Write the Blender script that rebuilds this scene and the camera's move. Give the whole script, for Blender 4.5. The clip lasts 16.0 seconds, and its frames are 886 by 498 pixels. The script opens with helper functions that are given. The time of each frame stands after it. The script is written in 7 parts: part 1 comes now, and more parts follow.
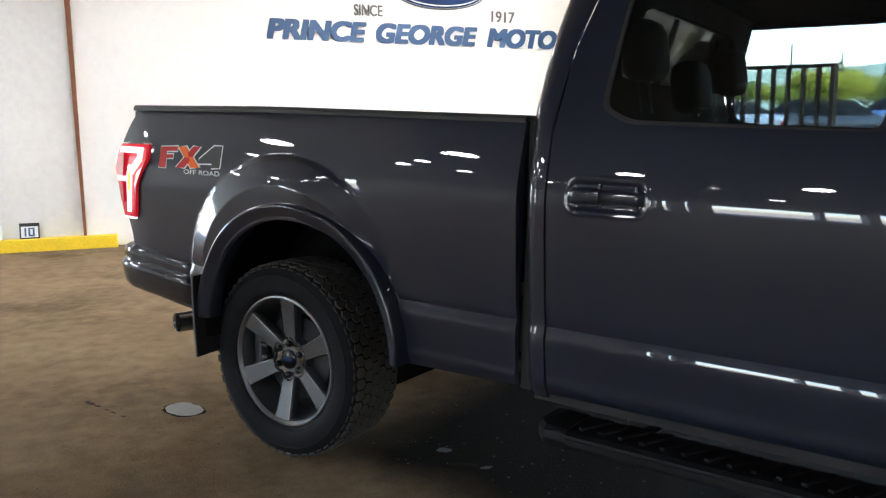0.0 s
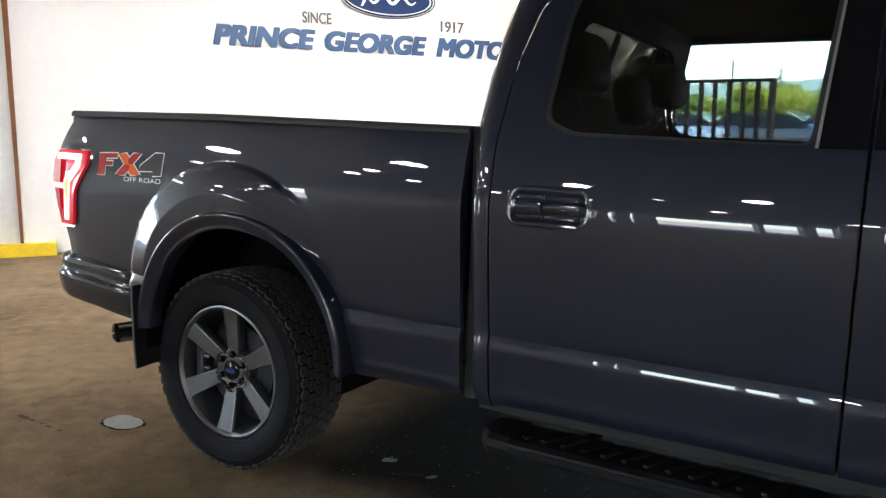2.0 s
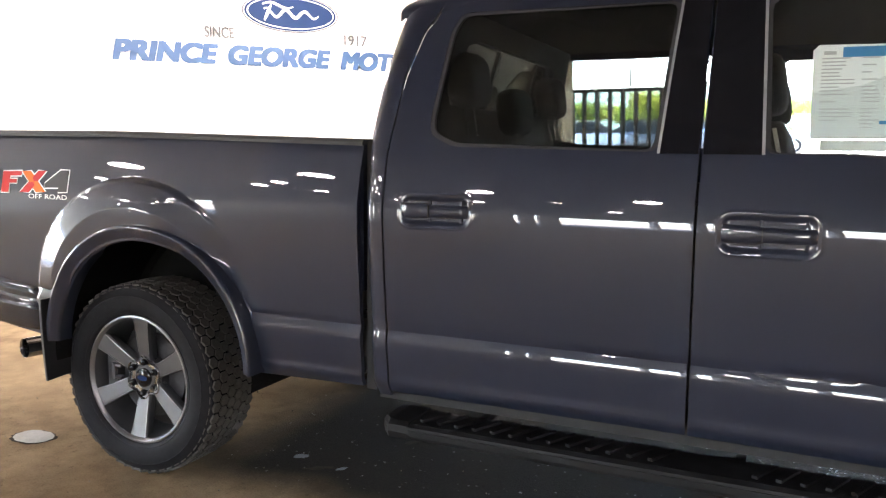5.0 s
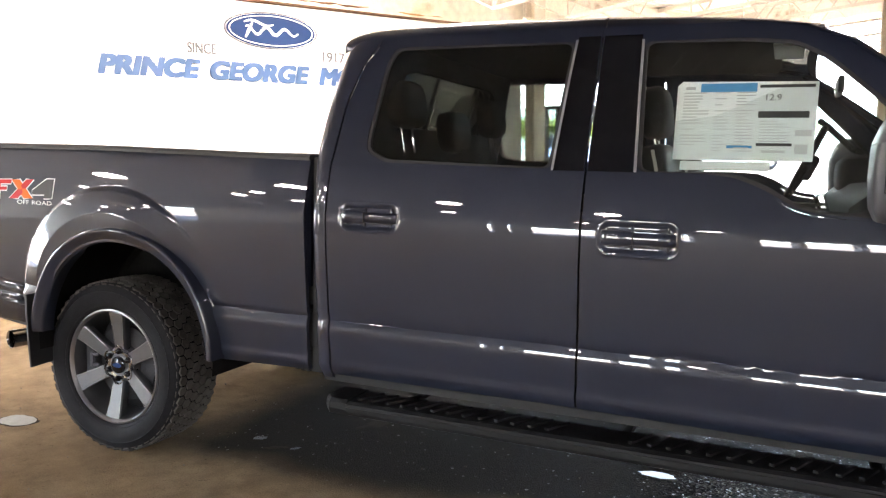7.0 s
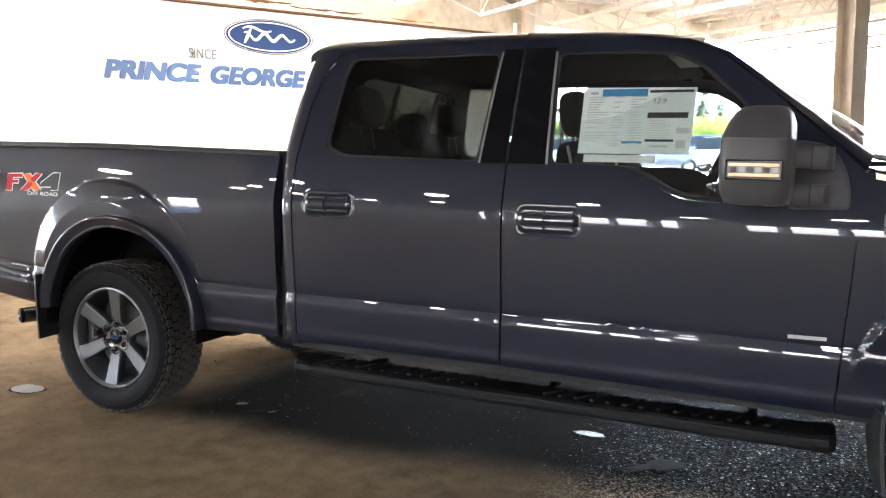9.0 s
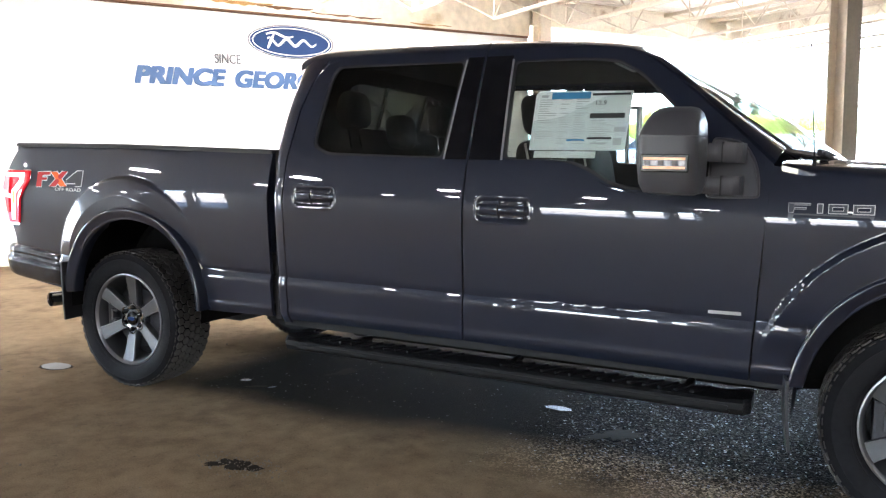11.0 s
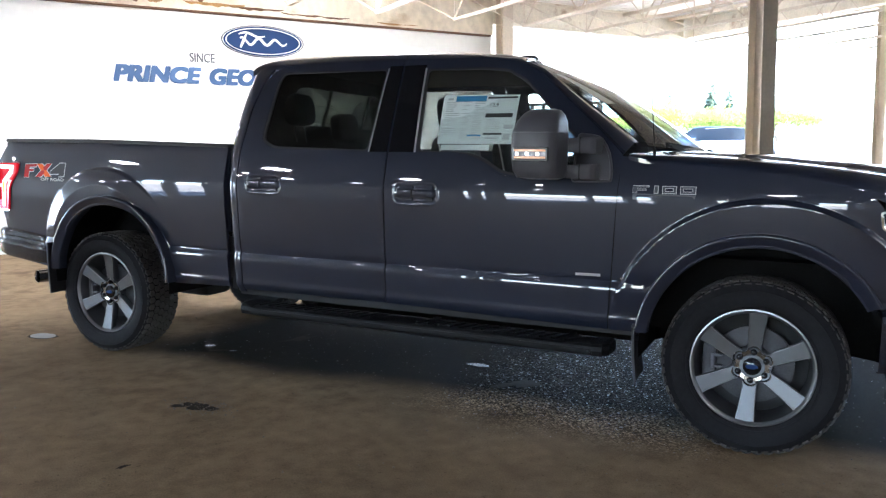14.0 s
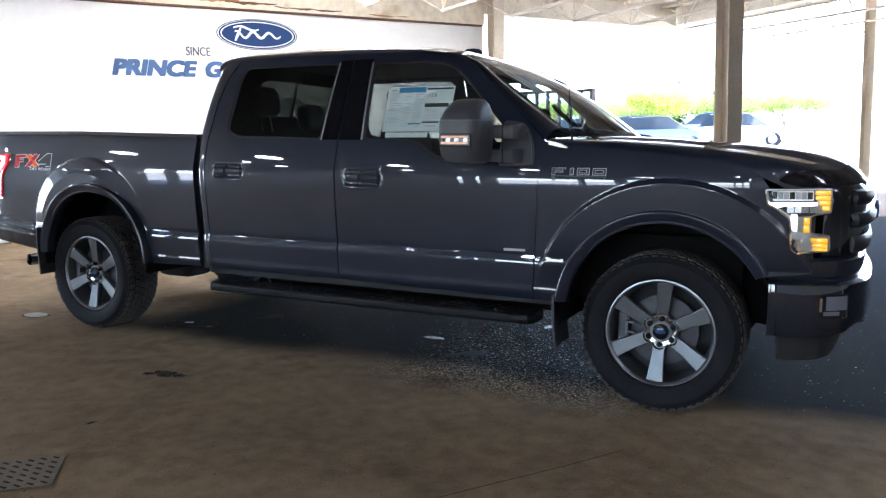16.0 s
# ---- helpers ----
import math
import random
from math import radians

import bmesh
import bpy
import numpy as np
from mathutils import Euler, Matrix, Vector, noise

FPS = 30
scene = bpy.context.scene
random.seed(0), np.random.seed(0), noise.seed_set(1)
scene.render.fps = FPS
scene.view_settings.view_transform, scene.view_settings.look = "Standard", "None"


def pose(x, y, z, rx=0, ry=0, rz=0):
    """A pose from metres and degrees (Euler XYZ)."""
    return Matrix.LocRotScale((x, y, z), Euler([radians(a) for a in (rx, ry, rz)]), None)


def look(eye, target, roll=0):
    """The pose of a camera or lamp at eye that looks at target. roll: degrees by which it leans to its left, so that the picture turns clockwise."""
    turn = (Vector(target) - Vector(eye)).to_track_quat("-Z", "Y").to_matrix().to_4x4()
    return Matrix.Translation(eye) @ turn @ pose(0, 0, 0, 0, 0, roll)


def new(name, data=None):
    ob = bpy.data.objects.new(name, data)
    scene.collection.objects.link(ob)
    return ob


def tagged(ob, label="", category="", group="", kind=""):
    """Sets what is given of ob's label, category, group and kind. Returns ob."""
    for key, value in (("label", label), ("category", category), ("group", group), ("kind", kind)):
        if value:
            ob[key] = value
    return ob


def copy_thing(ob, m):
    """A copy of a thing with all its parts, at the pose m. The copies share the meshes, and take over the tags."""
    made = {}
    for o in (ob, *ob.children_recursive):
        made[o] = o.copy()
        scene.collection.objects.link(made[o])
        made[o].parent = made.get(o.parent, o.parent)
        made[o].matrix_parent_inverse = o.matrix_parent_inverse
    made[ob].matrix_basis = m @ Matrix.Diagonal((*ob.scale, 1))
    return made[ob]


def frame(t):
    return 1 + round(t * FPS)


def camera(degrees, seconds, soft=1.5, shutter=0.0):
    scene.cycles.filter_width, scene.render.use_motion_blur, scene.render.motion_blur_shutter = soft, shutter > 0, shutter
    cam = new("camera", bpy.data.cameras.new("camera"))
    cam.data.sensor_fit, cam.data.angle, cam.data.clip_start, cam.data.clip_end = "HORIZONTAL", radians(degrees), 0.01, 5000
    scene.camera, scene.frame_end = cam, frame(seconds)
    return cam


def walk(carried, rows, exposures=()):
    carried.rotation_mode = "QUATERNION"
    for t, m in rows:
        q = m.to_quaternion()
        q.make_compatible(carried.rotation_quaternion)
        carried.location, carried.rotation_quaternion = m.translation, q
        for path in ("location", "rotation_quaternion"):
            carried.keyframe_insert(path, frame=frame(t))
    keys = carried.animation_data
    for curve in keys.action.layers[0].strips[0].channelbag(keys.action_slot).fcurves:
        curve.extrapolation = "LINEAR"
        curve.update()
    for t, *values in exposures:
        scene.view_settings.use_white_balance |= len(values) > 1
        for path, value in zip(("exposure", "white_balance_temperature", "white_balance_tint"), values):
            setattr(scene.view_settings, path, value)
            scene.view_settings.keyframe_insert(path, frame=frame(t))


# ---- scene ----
cam = camera(58.9, 16.0, soft=1.25)
PATH = [
    (0, (-0.044, 1.08, 1.351), (0.712, 2.909, 1.058), -0.5),
    (0.5, (-0.041, 1.077, 1.356), (0.732, 2.898, 1.066), -0.3),
    (1, (-0.039, 1.08, 1.358), (0.762, 2.891, 1.073), -0.1),
    (1.5, (-0.031, 1.079, 1.356), (0.802, 2.876, 1.079), -0.0),
    (2, (-0.028, 1.069, 1.355), (0.844, 2.848, 1.083), 0.1),
    (2.5, (-0.027, 1.059, 1.353), (0.886, 2.818, 1.088), 0.3),
    (3, (-0.024, 1.044, 1.354), (0.927, 2.784, 1.092), -0.1),
    (3.5, (-0.024, 1.025, 1.349), (0.966, 2.744, 1.093), -0.2),
    (4, (-0.042, 0.989, 1.349), (0.985, 2.687, 1.097), -0.4),
    (6.5, (-0.132, 0.494, 1.373), (0.956, 2.155, 1.136), -1.0),
    (7, (-0.144, 0.376, 1.365), (0.95, 2.036, 1.148), -0.4),
    (7.5, (-0.169, 0.247, 1.358), (0.933, 1.903, 1.15), -0.2),
    (8, (-0.198, 0.097, 1.365), (0.912, 1.748, 1.156), -0.0),
    (8.5, (-0.2, -0.037, 1.347), (0.899, 1.62, 1.137), -0.2),
    (11, (-0.155, -0.638, 1.307), (0.848, 1.079, 1.098), -0.7),
    (11.5, (-0.174, -0.758, 1.302), (0.831, 0.958, 1.093), -0.7),
    (12, (-0.192, -0.874, 1.303), (0.818, 0.84, 1.091), -0.6),
    (12.5, (-0.2, -1.005, 1.303), (0.818, 0.704, 1.089), -0.7),
    (13, (-0.198, -1.151, 1.299), (0.82, 0.557, 1.083), -0.8),
    (13.5, (-0.204, -1.287, 1.291), (0.818, 0.419, 1.074), -0.9),
    (14, (-0.241, -1.415, 1.29), (0.793, 0.282, 1.064), -0.9),
    (14.5, (-0.285, -1.543, 1.287), (0.762, 0.145, 1.054), -0.9),
    (15, (-0.299, -1.657, 1.29), (0.754, 0.025, 1.047), -0.9),
    (15.5, (-0.218, -1.796, 1.28), (0.813, -0.101, 1.032), -1.1),
    (16, (-0.099, -1.93, 1.268), (0.901, -0.216, 1.015), -1.5),
]
walk(cam, [(t, look(eye, target, roll)) for t, eye, target, roll in PATH],
     exposures=[(0, 4.44, 6200, 13), (2.5, 4.53, 6350, 14), (3.3, 5.07, 6500, 15), (4, 5.62, 6600, 17), (6.5, 5.69, 6850, 20), (8.5, 5.37, 6650, 18), (11, 5.29, 6150, 16), (12.5, 5.05, 5870, 15), (14.5, 4.91, 5650, 14), (15.5, 4.88, 5600, 15), (16, 4.74, 5560, 15)])
# ---- world, sun, large lights, exposure ----
world = bpy.data.worlds.new("sky")
scene.world = world
world.use_nodes = True
wn, wl = world.node_tree.nodes, world.node_tree.links
sky = wn.new("ShaderNodeTexSky")
sky.sky_type = "NISHITA"
sky.sun_disc = False
sky.sun_elevation = radians(42)
sky.sun_rotation = radians(126)
wn["Background"].inputs[1].default_value = 0.15
wl.new(sky.outputs[0], wn["Background"].inputs[0])

sun = new("sun", bpy.data.lights.new("sun", "SUN"))
sun.data.energy = 5.0
sun.data.angle = radians(0.5)
sun.data.color = (1.0, 0.95, 0.86)
sun.matrix_world = look((25, -18, 28), (0, 0, 0))


LAMP_POWER = 4.3
WALL_FILL_POWER = 4.6
# round lamps under the roof: first nine added as fill, others placed from highlights
LAMPS = [(-6.0, -6.2), (-3.0, -6.6), (0.2, -6.9), (3.4, -6.2), (-6.8, -2.8), (-3.6, -3.2), (-0.6, -3.6), (2.6, -3.9), (5.4, -3.2), (-5.62, 5.88), (-4.73, 3.63), (-4.63, 1.75), (-4.13, -0.05)]
SMALL_LAMPS = [(-6.15, 4.30), (-7.27, 6.53), (-5.64, 4.05), (-6.22, 3.50), (-4.96, 0.70), (-6.2, -0.5), (-5.9, 1.5), (-6.6, 2.4)]
# unseen lamps, added to whiten the sign wall
WALL_FILL_LAMPS = [(-6.6 + 2.3 * i, 8.6) for i in range(6)] + [(3.6, 6.0)]


# ---- materials ----
def mat(name, color, rough=0.5, metal=0.0, coat=0.0, vary=0.0, scale=8.0, bump=0.0, bump_scale=60.0, emit=None, strength=0.0, spec=0.5):
    m = bpy.data.materials.new(name)
    m.use_nodes = True
    n, l = m.node_tree.nodes, m.node_tree.links
    b = n["Principled BSDF"]
    b.inputs["Base Color"].default_value = (*color, 1)
    b.inputs["Roughness"].default_value = rough
    b.inputs["Metallic"].default_value = metal
    b.inputs["Coat Weight"].default_value = coat
    b.inputs["Coat Roughness"].default_value = 0.012
    b.inputs["Coat IOR"].default_value = 1.6
    b.inputs["Specular IOR Level"].default_value = spec
    if emit:
        b.inputs["Emission Color"].default_value = (*emit, 1)
        b.inputs["Emission Strength"].default_value = strength
    geo = n.new("ShaderNodeNewGeometry")
    if vary:
        t1, t2 = n.new("ShaderNodeTexNoise"), n.new("ShaderNodeTexNoise")
        t1.inputs["Scale"].default_value, t2.inputs["Scale"].default_value = scale, scale * 9
        t1.inputs["Detail"].default_value = t2.inputs["Detail"].default_value = 5
        mid, ramp, mix = n.new("ShaderNodeMath"), n.new("ShaderNodeMapRange"), n.new("ShaderNodeVectorMath")
        l.new(geo.outputs["Position"], t1.inputs["Vector"])
        l.new(geo.outputs["Position"], t2.inputs["Vector"])
        mid.operation = "ADD"
        l.new(t1.outputs["Fac"], mid.inputs[0])
        l.new(t2.outputs["Fac"], mid.inputs[1])
        ramp.inputs["From Min"].default_value, ramp.inputs["From Max"].default_value = 0.6, 1.4
        ramp.inputs["To Min"].default_value, ramp.inputs["To Max"].default_value = 1 - vary, 1 + vary
        l.new(mid.outputs[0], ramp.inputs["Value"])
        mix.operation = "SCALE"
        mix.inputs[0].default_value = color
        l.new(ramp.outputs[0], mix.inputs["Scale"])
        l.new(mix.outputs[0], b.inputs["Base Color"])
    if bump:
        t3, bp = n.new("ShaderNodeTexNoise"), n.new("ShaderNodeBump")
        t3.inputs["Scale"].default_value = bump_scale
        t3.inputs["Detail"].default_value = 4
        bp.inputs["Strength"].default_value = bump
        bp.inputs["Distance"].default_value = 0.01
        l.new(geo.outputs["Position"], t3.inputs["Vector"])
        l.new(t3.outputs["Fac"], bp.inputs["Height"])
        l.new(bp.outputs[0], b.inputs["Normal"])
    return m


def glass(name, tint, gloss_rough=0.01, film=0.0):
    """Thin pane: tinted see-through with a gloss that grows at a grazing angle."""
    m = bpy.data.materials.new(name)
    m.use_nodes = True
    n, l = m.node_tree.nodes, m.node_tree.links
    n.remove(n["Principled BSDF"])
    tr, gl, lw, mx = n.new("ShaderNodeBsdfTransparent"), n.new("ShaderNodeBsdfGlossy"), n.new("ShaderNodeLayerWeight"), n.new("ShaderNodeMixShader")
    tr.inputs[0].default_value = (*tint, 1)
    gl.inputs["Roughness"].default_value = gloss_rough
    # a thin pane mirrors alike from both sides: 4 percent straight on, all of it at a grazing angle
    lw.inputs["Blend"].default_value = 0.5
    power, gain = n.new("ShaderNodeMath"), n.new("ShaderNodeMath")
    power.operation, gain.operation = "POWER", "MULTIPLY_ADD"
    power.inputs[1].default_value = 5.0
    gain.inputs[1].default_value, gain.inputs[2].default_value = 0.96, 0.04
    l.new(lw.outputs["Facing"], power.inputs[0])
    l.new(power.outputs[0], gain.inputs[0])
    l.new(gain.outputs[0], mx.inputs[0])
    l.new(tr.outputs[0], mx.inputs[1])
    l.new(gl.outputs[0], mx.inputs[2])
    last = mx
    if film:
        # dust and wiping streaks, plus a painted lens veil that lifts the blacks
        dust_veil, tex, geo, sc, amount, last = n.new("ShaderNodeBsdfDiffuse"), n.new("ShaderNodeTexNoise"), n.new("ShaderNodeNewGeometry"), n.new("ShaderNodeVectorMath"), n.new("ShaderNodeMapRange"), n.new("ShaderNodeMixShader")
        dust_veil.inputs[0].default_value = (0.62, 0.57, 0.54, 1)
        sc.operation = "MULTIPLY"
        sc.inputs[1].default_value = (2.5, 2.5, 9.0)
        tex.inputs["Scale"].default_value, tex.inputs["Detail"].default_value, tex.inputs["Distortion"].default_value = 1.6, 6, 1.2
        amount.inputs["From Min"].default_value, amount.inputs["From Max"].default_value = 0.45, 0.85
        amount.inputs["To Min"].default_value, amount.inputs["To Max"].default_value = film, film * 3
        l.new(geo.outputs["Position"], sc.inputs[0])
        l.new(sc.outputs[0], tex.inputs["Vector"])
        l.new(tex.outputs["Fac"], amount.inputs["Value"])
        l.new(amount.outputs[0], last.inputs[0])
        l.new(mx.outputs[0], last.inputs[1])
        l.new(dust_veil.outputs[0], last.inputs[2])
    l.new(last.outputs[0], n["Material Output"].inputs[0])
    return m


PAINT = mat("slate_paint", (0.0116, 0.0150, 0.0285), 0.42, 0.0, 1.0, spec=0.19)
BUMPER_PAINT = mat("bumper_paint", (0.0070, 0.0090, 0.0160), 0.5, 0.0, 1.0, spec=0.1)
BLACK_GLOSS = mat("gloss_black", (0.007, 0.007, 0.009), 0.10, spec=0.35)
BLACK = mat("black_plastic", (0.018, 0.018, 0.019), 0.55, bump=0.15, bump_scale=900)
MIRROR_PLASTIC = mat("mirror_plastic", (0.060, 0.059, 0.066), 0.40, bump=0.1, bump_scale=900)
SEAL = mat("dark_seal", (0.030, 0.030, 0.031), 0.8, spec=0.2)
BOARD = mat("board_plastic", (0.0085, 0.0085, 0.0095), 0.5, bump=0.15, bump_scale=900, spec=0.16)
RUBBER = mat("tyre_rubber", (0.0115, 0.0113, 0.0130), 0.65, vary=0.25, scale=6, bump=0.1, bump_scale=300, spec=0.10)
RIM = mat("rim_metal", (0.150, 0.154, 0.163), 0.42, 0.8, vary=0.06, scale=40)
RIM_EDGE = mat("rim_machined", (0.25, 0.25, 0.26), 0.33, 0.9)
TREAD = mat("tread_rubber", (0.050, 0.044, 0.039), 0.8, vary=0.3, scale=12, bump=0.15, bump_scale=250)
GROOVE = mat("groove_rubber", (0.008, 0.008, 0.009), 0.9, spec=0.05)
GRILLE = mat("grille_grey", (0.008, 0.009, 0.012), 0.40, spec=0.25)
STRIP = mat("window_strip_grey", (0.30, 0.30, 0.31), 0.4, 0.3)
LINER = mat("dusty_liner", (0.0085, 0.0082, 0.008), 0.9, vary=0.4, scale=9, spec=0.05)
UNDERSIDE = mat("sooty_underside", (0.0075, 0.0072, 0.007), 0.9, vary=0.3, scale=9, spec=0.05)
FOG_GREY = mat("fog_lamp_grey", (0.10, 0.10, 0.125), 0.25, coat=1.0)
CHROME = mat("chrome", (0.75, 0.75, 0.76), 0.06, 1.0)
DARK_CHROME = mat("dark_chrome", (0.30, 0.30, 0.31), 0.10, 1.0)
POLISHED = mat("polished_alloy", (0.58, 0.58, 0.59), 0.13, 0.95)
DISC_METAL = mat("brake_metal", (0.06, 0.06, 0.066), 0.5, 0.7, vary=0.3, scale=14)
DARK_METAL = mat("dark_metal", (0.10, 0.10, 0.11), 0.45, 0.8)
TINT = glass("privacy_glass", (0.585, 0.61, 0.60), film=0.006)
BACK_TINT = glass("dark_privacy_glass", (0.055, 0.062, 0.052))
CLEAR = glass("clear_glass", (0.90, 0.93, 0.92))
SIDE_CLEAR = glass("dusty_clear_glass", (0.90, 0.93, 0.92), film=0.010)
TARP = mat("white_tarp", (0.82, 0.82, 0.80), 0.6, vary=0.04, scale=1.2)
PLASTER = mat("header_plaster", (0.76, 0.68, 0.55), 0.9, vary=0.25, scale=0.9, bump=0.2, bump_scale=25)
STEEL = mat("cream_steel", (0.68, 0.59, 0.47), 0.6, vary=0.12, scale=3)
DECK = mat("white_deck", (0.86, 0.82, 0.74), 0.7, vary=0.1, scale=2)
# dark copies of steel and deck: shade put into the colour over the bay
SHADED_STEEL = mat("sooty_steel", (0.11, 0.095, 0.08), 0.75, vary=0.3, scale=2)
SHADED_DECK = mat("soot_dark_deck", (0.085, 0.072, 0.058), 0.8, vary=0.35, scale=1.2)
YELLOW = mat("yellow_paint", (0.78, 0.55, 0.02), 0.6, vary=0.15, scale=5, bump=0.2)
GROUND = mat("dirty_concrete", (0.188, 0.134, 0.079), 0.8, vary=0.35, scale=1.1, bump=0.35, bump_scale=140, spec=0.22)
SIGN_BLUE = mat("sign_blue", (0.040, 0.098, 0.225), 0.5)
SIGN_GREY = mat("sign_grey", (0.11, 0.113, 0.122), 0.5)

RED_LENS = mat("red_lens", (0.45, 0.006, 0.014), 0.12, coat=0.5, spec=0.2, emit=(1.0, 0.02, 0.04), strength=0.014)
RED_DARK = mat("dark_red_lens", (0.42, 0.006, 0.012), 0.35, spec=0.15, emit=(1.0, 0.02, 0.04), strength=0.006)
LAMP_PINK = mat("tail_light_guide", (0.9, 0.6, 0.6), 0.3, emit=(1.0, 0.55, 0.52), strength=0.095)
LAMP_AMBER = mat("amber_light", (0.9, 0.4, 0.02), 0.3, emit=(1.0, 0.50, 0.03), strength=0.043)
LAMP_WARM = mat("mirror_light", (0.9, 0.6, 0.4), 0.3, emit=(1.0, 0.44, 0.20), strength=0.015)
LAMP_WHITE = mat("head_light", (0.9, 0.9, 0.9), 0.3, emit=(1.0, 0.95, 0.85), strength=0.180)
AMBER = mat("amber_reflector", (0.85, 0.40, 0.01), 0.2, coat=1.0, vary=0.3, scale=40, emit=(1.0, 0.47, 0.01), strength=0.030)
SILVER = mat("badge_silver", (0.55, 0.55, 0.55), 0.3, 0.3)
BADGE_GREY = mat("badge_grey", (0.060, 0.064, 0.075), 0.3, 0.3)
DECAL_SILVER = mat("decal_silver", (0.78, 0.78, 0.78), 0.35)
LAMP_SOFT = mat("lit_reflector", (0.8, 0.8, 0.8), 0.2, 0.3, emit=(1.0, 0.96, 0.9), strength=0.018)
DECAL_RED = mat("decal_red", (0.50, 0.014, 0.010), 0.5, spec=0.15)
DECAL_ORANGE = mat("decal_orange", (0.85, 0.14, 0.008), 0.5, spec=0.15)
DECAL_DARK = mat("decal_dark", (0.018, 0.018, 0.020), 0.3, spec=0.3)
LEATHER = mat("black_leather", (0.010, 0.010, 0.0105), 0.8, vary=0.2, scale=20, bump=0.1, bump_scale=300, spec=0.2)
HEADLINER = mat("grey_headlining", (0.070, 0.064, 0.060), 0.95, spec=0.1)
LEATHER_LIGHT = mat("pale_leather", (0.45, 0.43, 0.38), 0.55)
PAPER = mat("white_paper", (0.80, 0.82, 0.80), 0.6)
LENS_SILVER = mat("lamp_reflector", (0.80, 0.80, 0.82), 0.18, 0.7)
PRINT_BLUE = mat("print_blue", (0.05, 0.25, 0.50), 0.6)
PRINT_BLACK = mat("print_black", (0.03, 0.03, 0.03), 0.6)
PRINT_GREY = mat("print_grey", (0.52, 0.53, 0.53), 0.6)

TARP_GREY = mat("greyish_tarp", (0.70, 0.70, 0.68), 0.6, vary=0.08, scale=1.5)
WOOD = mat("brown_wood", (0.20, 0.075, 0.03), 0.7, vary=0.3, scale=3)
RUST = mat("rusty_edge", (0.13, 0.065, 0.03), 0.85, vary=0.4, scale=5)
RUST_PALE = mat("pale_rust", (0.34, 0.20, 0.07), 0.85, vary=0.45, scale=6)
# tone of the unseen walls, raised to brighten reflections in the truck's side
UNSEEN_WALL = mat("back_wall", (0.43, 0.40, 0.36), 0.9, vary=0.2, scale=0.8)
PLASTIC_CLEAR = mat("milky_plastic", (0.7, 0.72, 0.74), 0.35)
SIGN_BLUE_DARK = mat("emblem_blue", (0.014, 0.040, 0.130), 0.65, spec=0.2)
SIGN_FAINT = mat("faint_grey_print", (0.60, 0.60, 0.60), 0.6)
LAMP_FACE = mat("lamp_face", (0.9, 0.9, 0.9), 0.4, emit=(0.97, 0.98, 1.0), strength=LAMP_POWER)
# dome glow added to brighten the header and the roof deck
WALL_FILL_GLOW = mat("glowing_lamp_dome", (0.8, 0.8, 0.8), 0.4, emit=(1.0, 0.95, 0.85), strength=WALL_FILL_POWER * 0.65)
WALL_FILL_FACE = mat("wall_lamp_face", (0.9, 0.9, 0.9), 0.4, emit=(0.97, 0.98, 1.0), strength=WALL_FILL_POWER)
GALV = mat("worn_galvanised", (0.26, 0.26, 0.24), 0.7, 0.1, vary=0.2, scale=20, bump=0.2)
GALV_DARK = mat("dirty_plate", (0.118, 0.087, 0.052), 0.85, 0.0, vary=0.3, scale=20)
OIL = mat("oil", (0.020, 0.015, 0.010), 0.8, vary=0.3, scale=30, spec=0.06)
SMUDGE = mat("faded_oil", (0.050, 0.036, 0.022), 0.85, vary=0.4, scale=30, spec=0.1)
# pale base colour paints the sky's reflection into the puddles
PUDDLE = mat("water", (0.16, 0.18, 0.20), 0.22, bump=0.5, bump_scale=160)
GRIT = mat("grit", (0.13, 0.105, 0.075), 0.9)
GLASS_DARK = mat("car_glass", (0.02, 0.025, 0.03), 0.05)
CAR_GREY = mat("grey_car_paint", (0.28, 0.29, 0.30), 0.3, coat=1.0)
CAR_SILVER = mat("silver_blue_car_paint", (0.42, 0.50, 0.58), 0.3, 0.3, coat=1.0)
CAR_NAVY = mat("navy_car_paint", (0.025, 0.035, 0.07), 0.3, coat=1.0)
CAR_DARK = mat("black_blue_car_paint", (0.035, 0.042, 0.055), 0.3, coat=1.0)
CAR_BLUE = mat("blue_car_paint", (0.10, 0.20, 0.46), 0.3, coat=1.0)
RACK = mat("rack_steel", (0.03, 0.022, 0.018), 0.6, vary=0.3, scale=6)
BARK = mat("bark", (0.10, 0.075, 0.05), 0.9, vary=0.3, scale=6)
NEEDLE = mat("needles", (0.025, 0.05, 0.025), 0.8, vary=0.3, scale=2)
LEAF_A = mat("yellow_green_leaves", (0.24, 0.27, 0.035), 0.7, vary=0.35, scale=1.5)
LEAF_B = mat("green_leaves", (0.11, 0.165, 0.03), 0.7, vary=0.35, scale=1.5)
# faint blue emission paints distance haze onto the hills
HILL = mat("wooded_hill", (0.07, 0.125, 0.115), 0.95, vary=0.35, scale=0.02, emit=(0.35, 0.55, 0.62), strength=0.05)


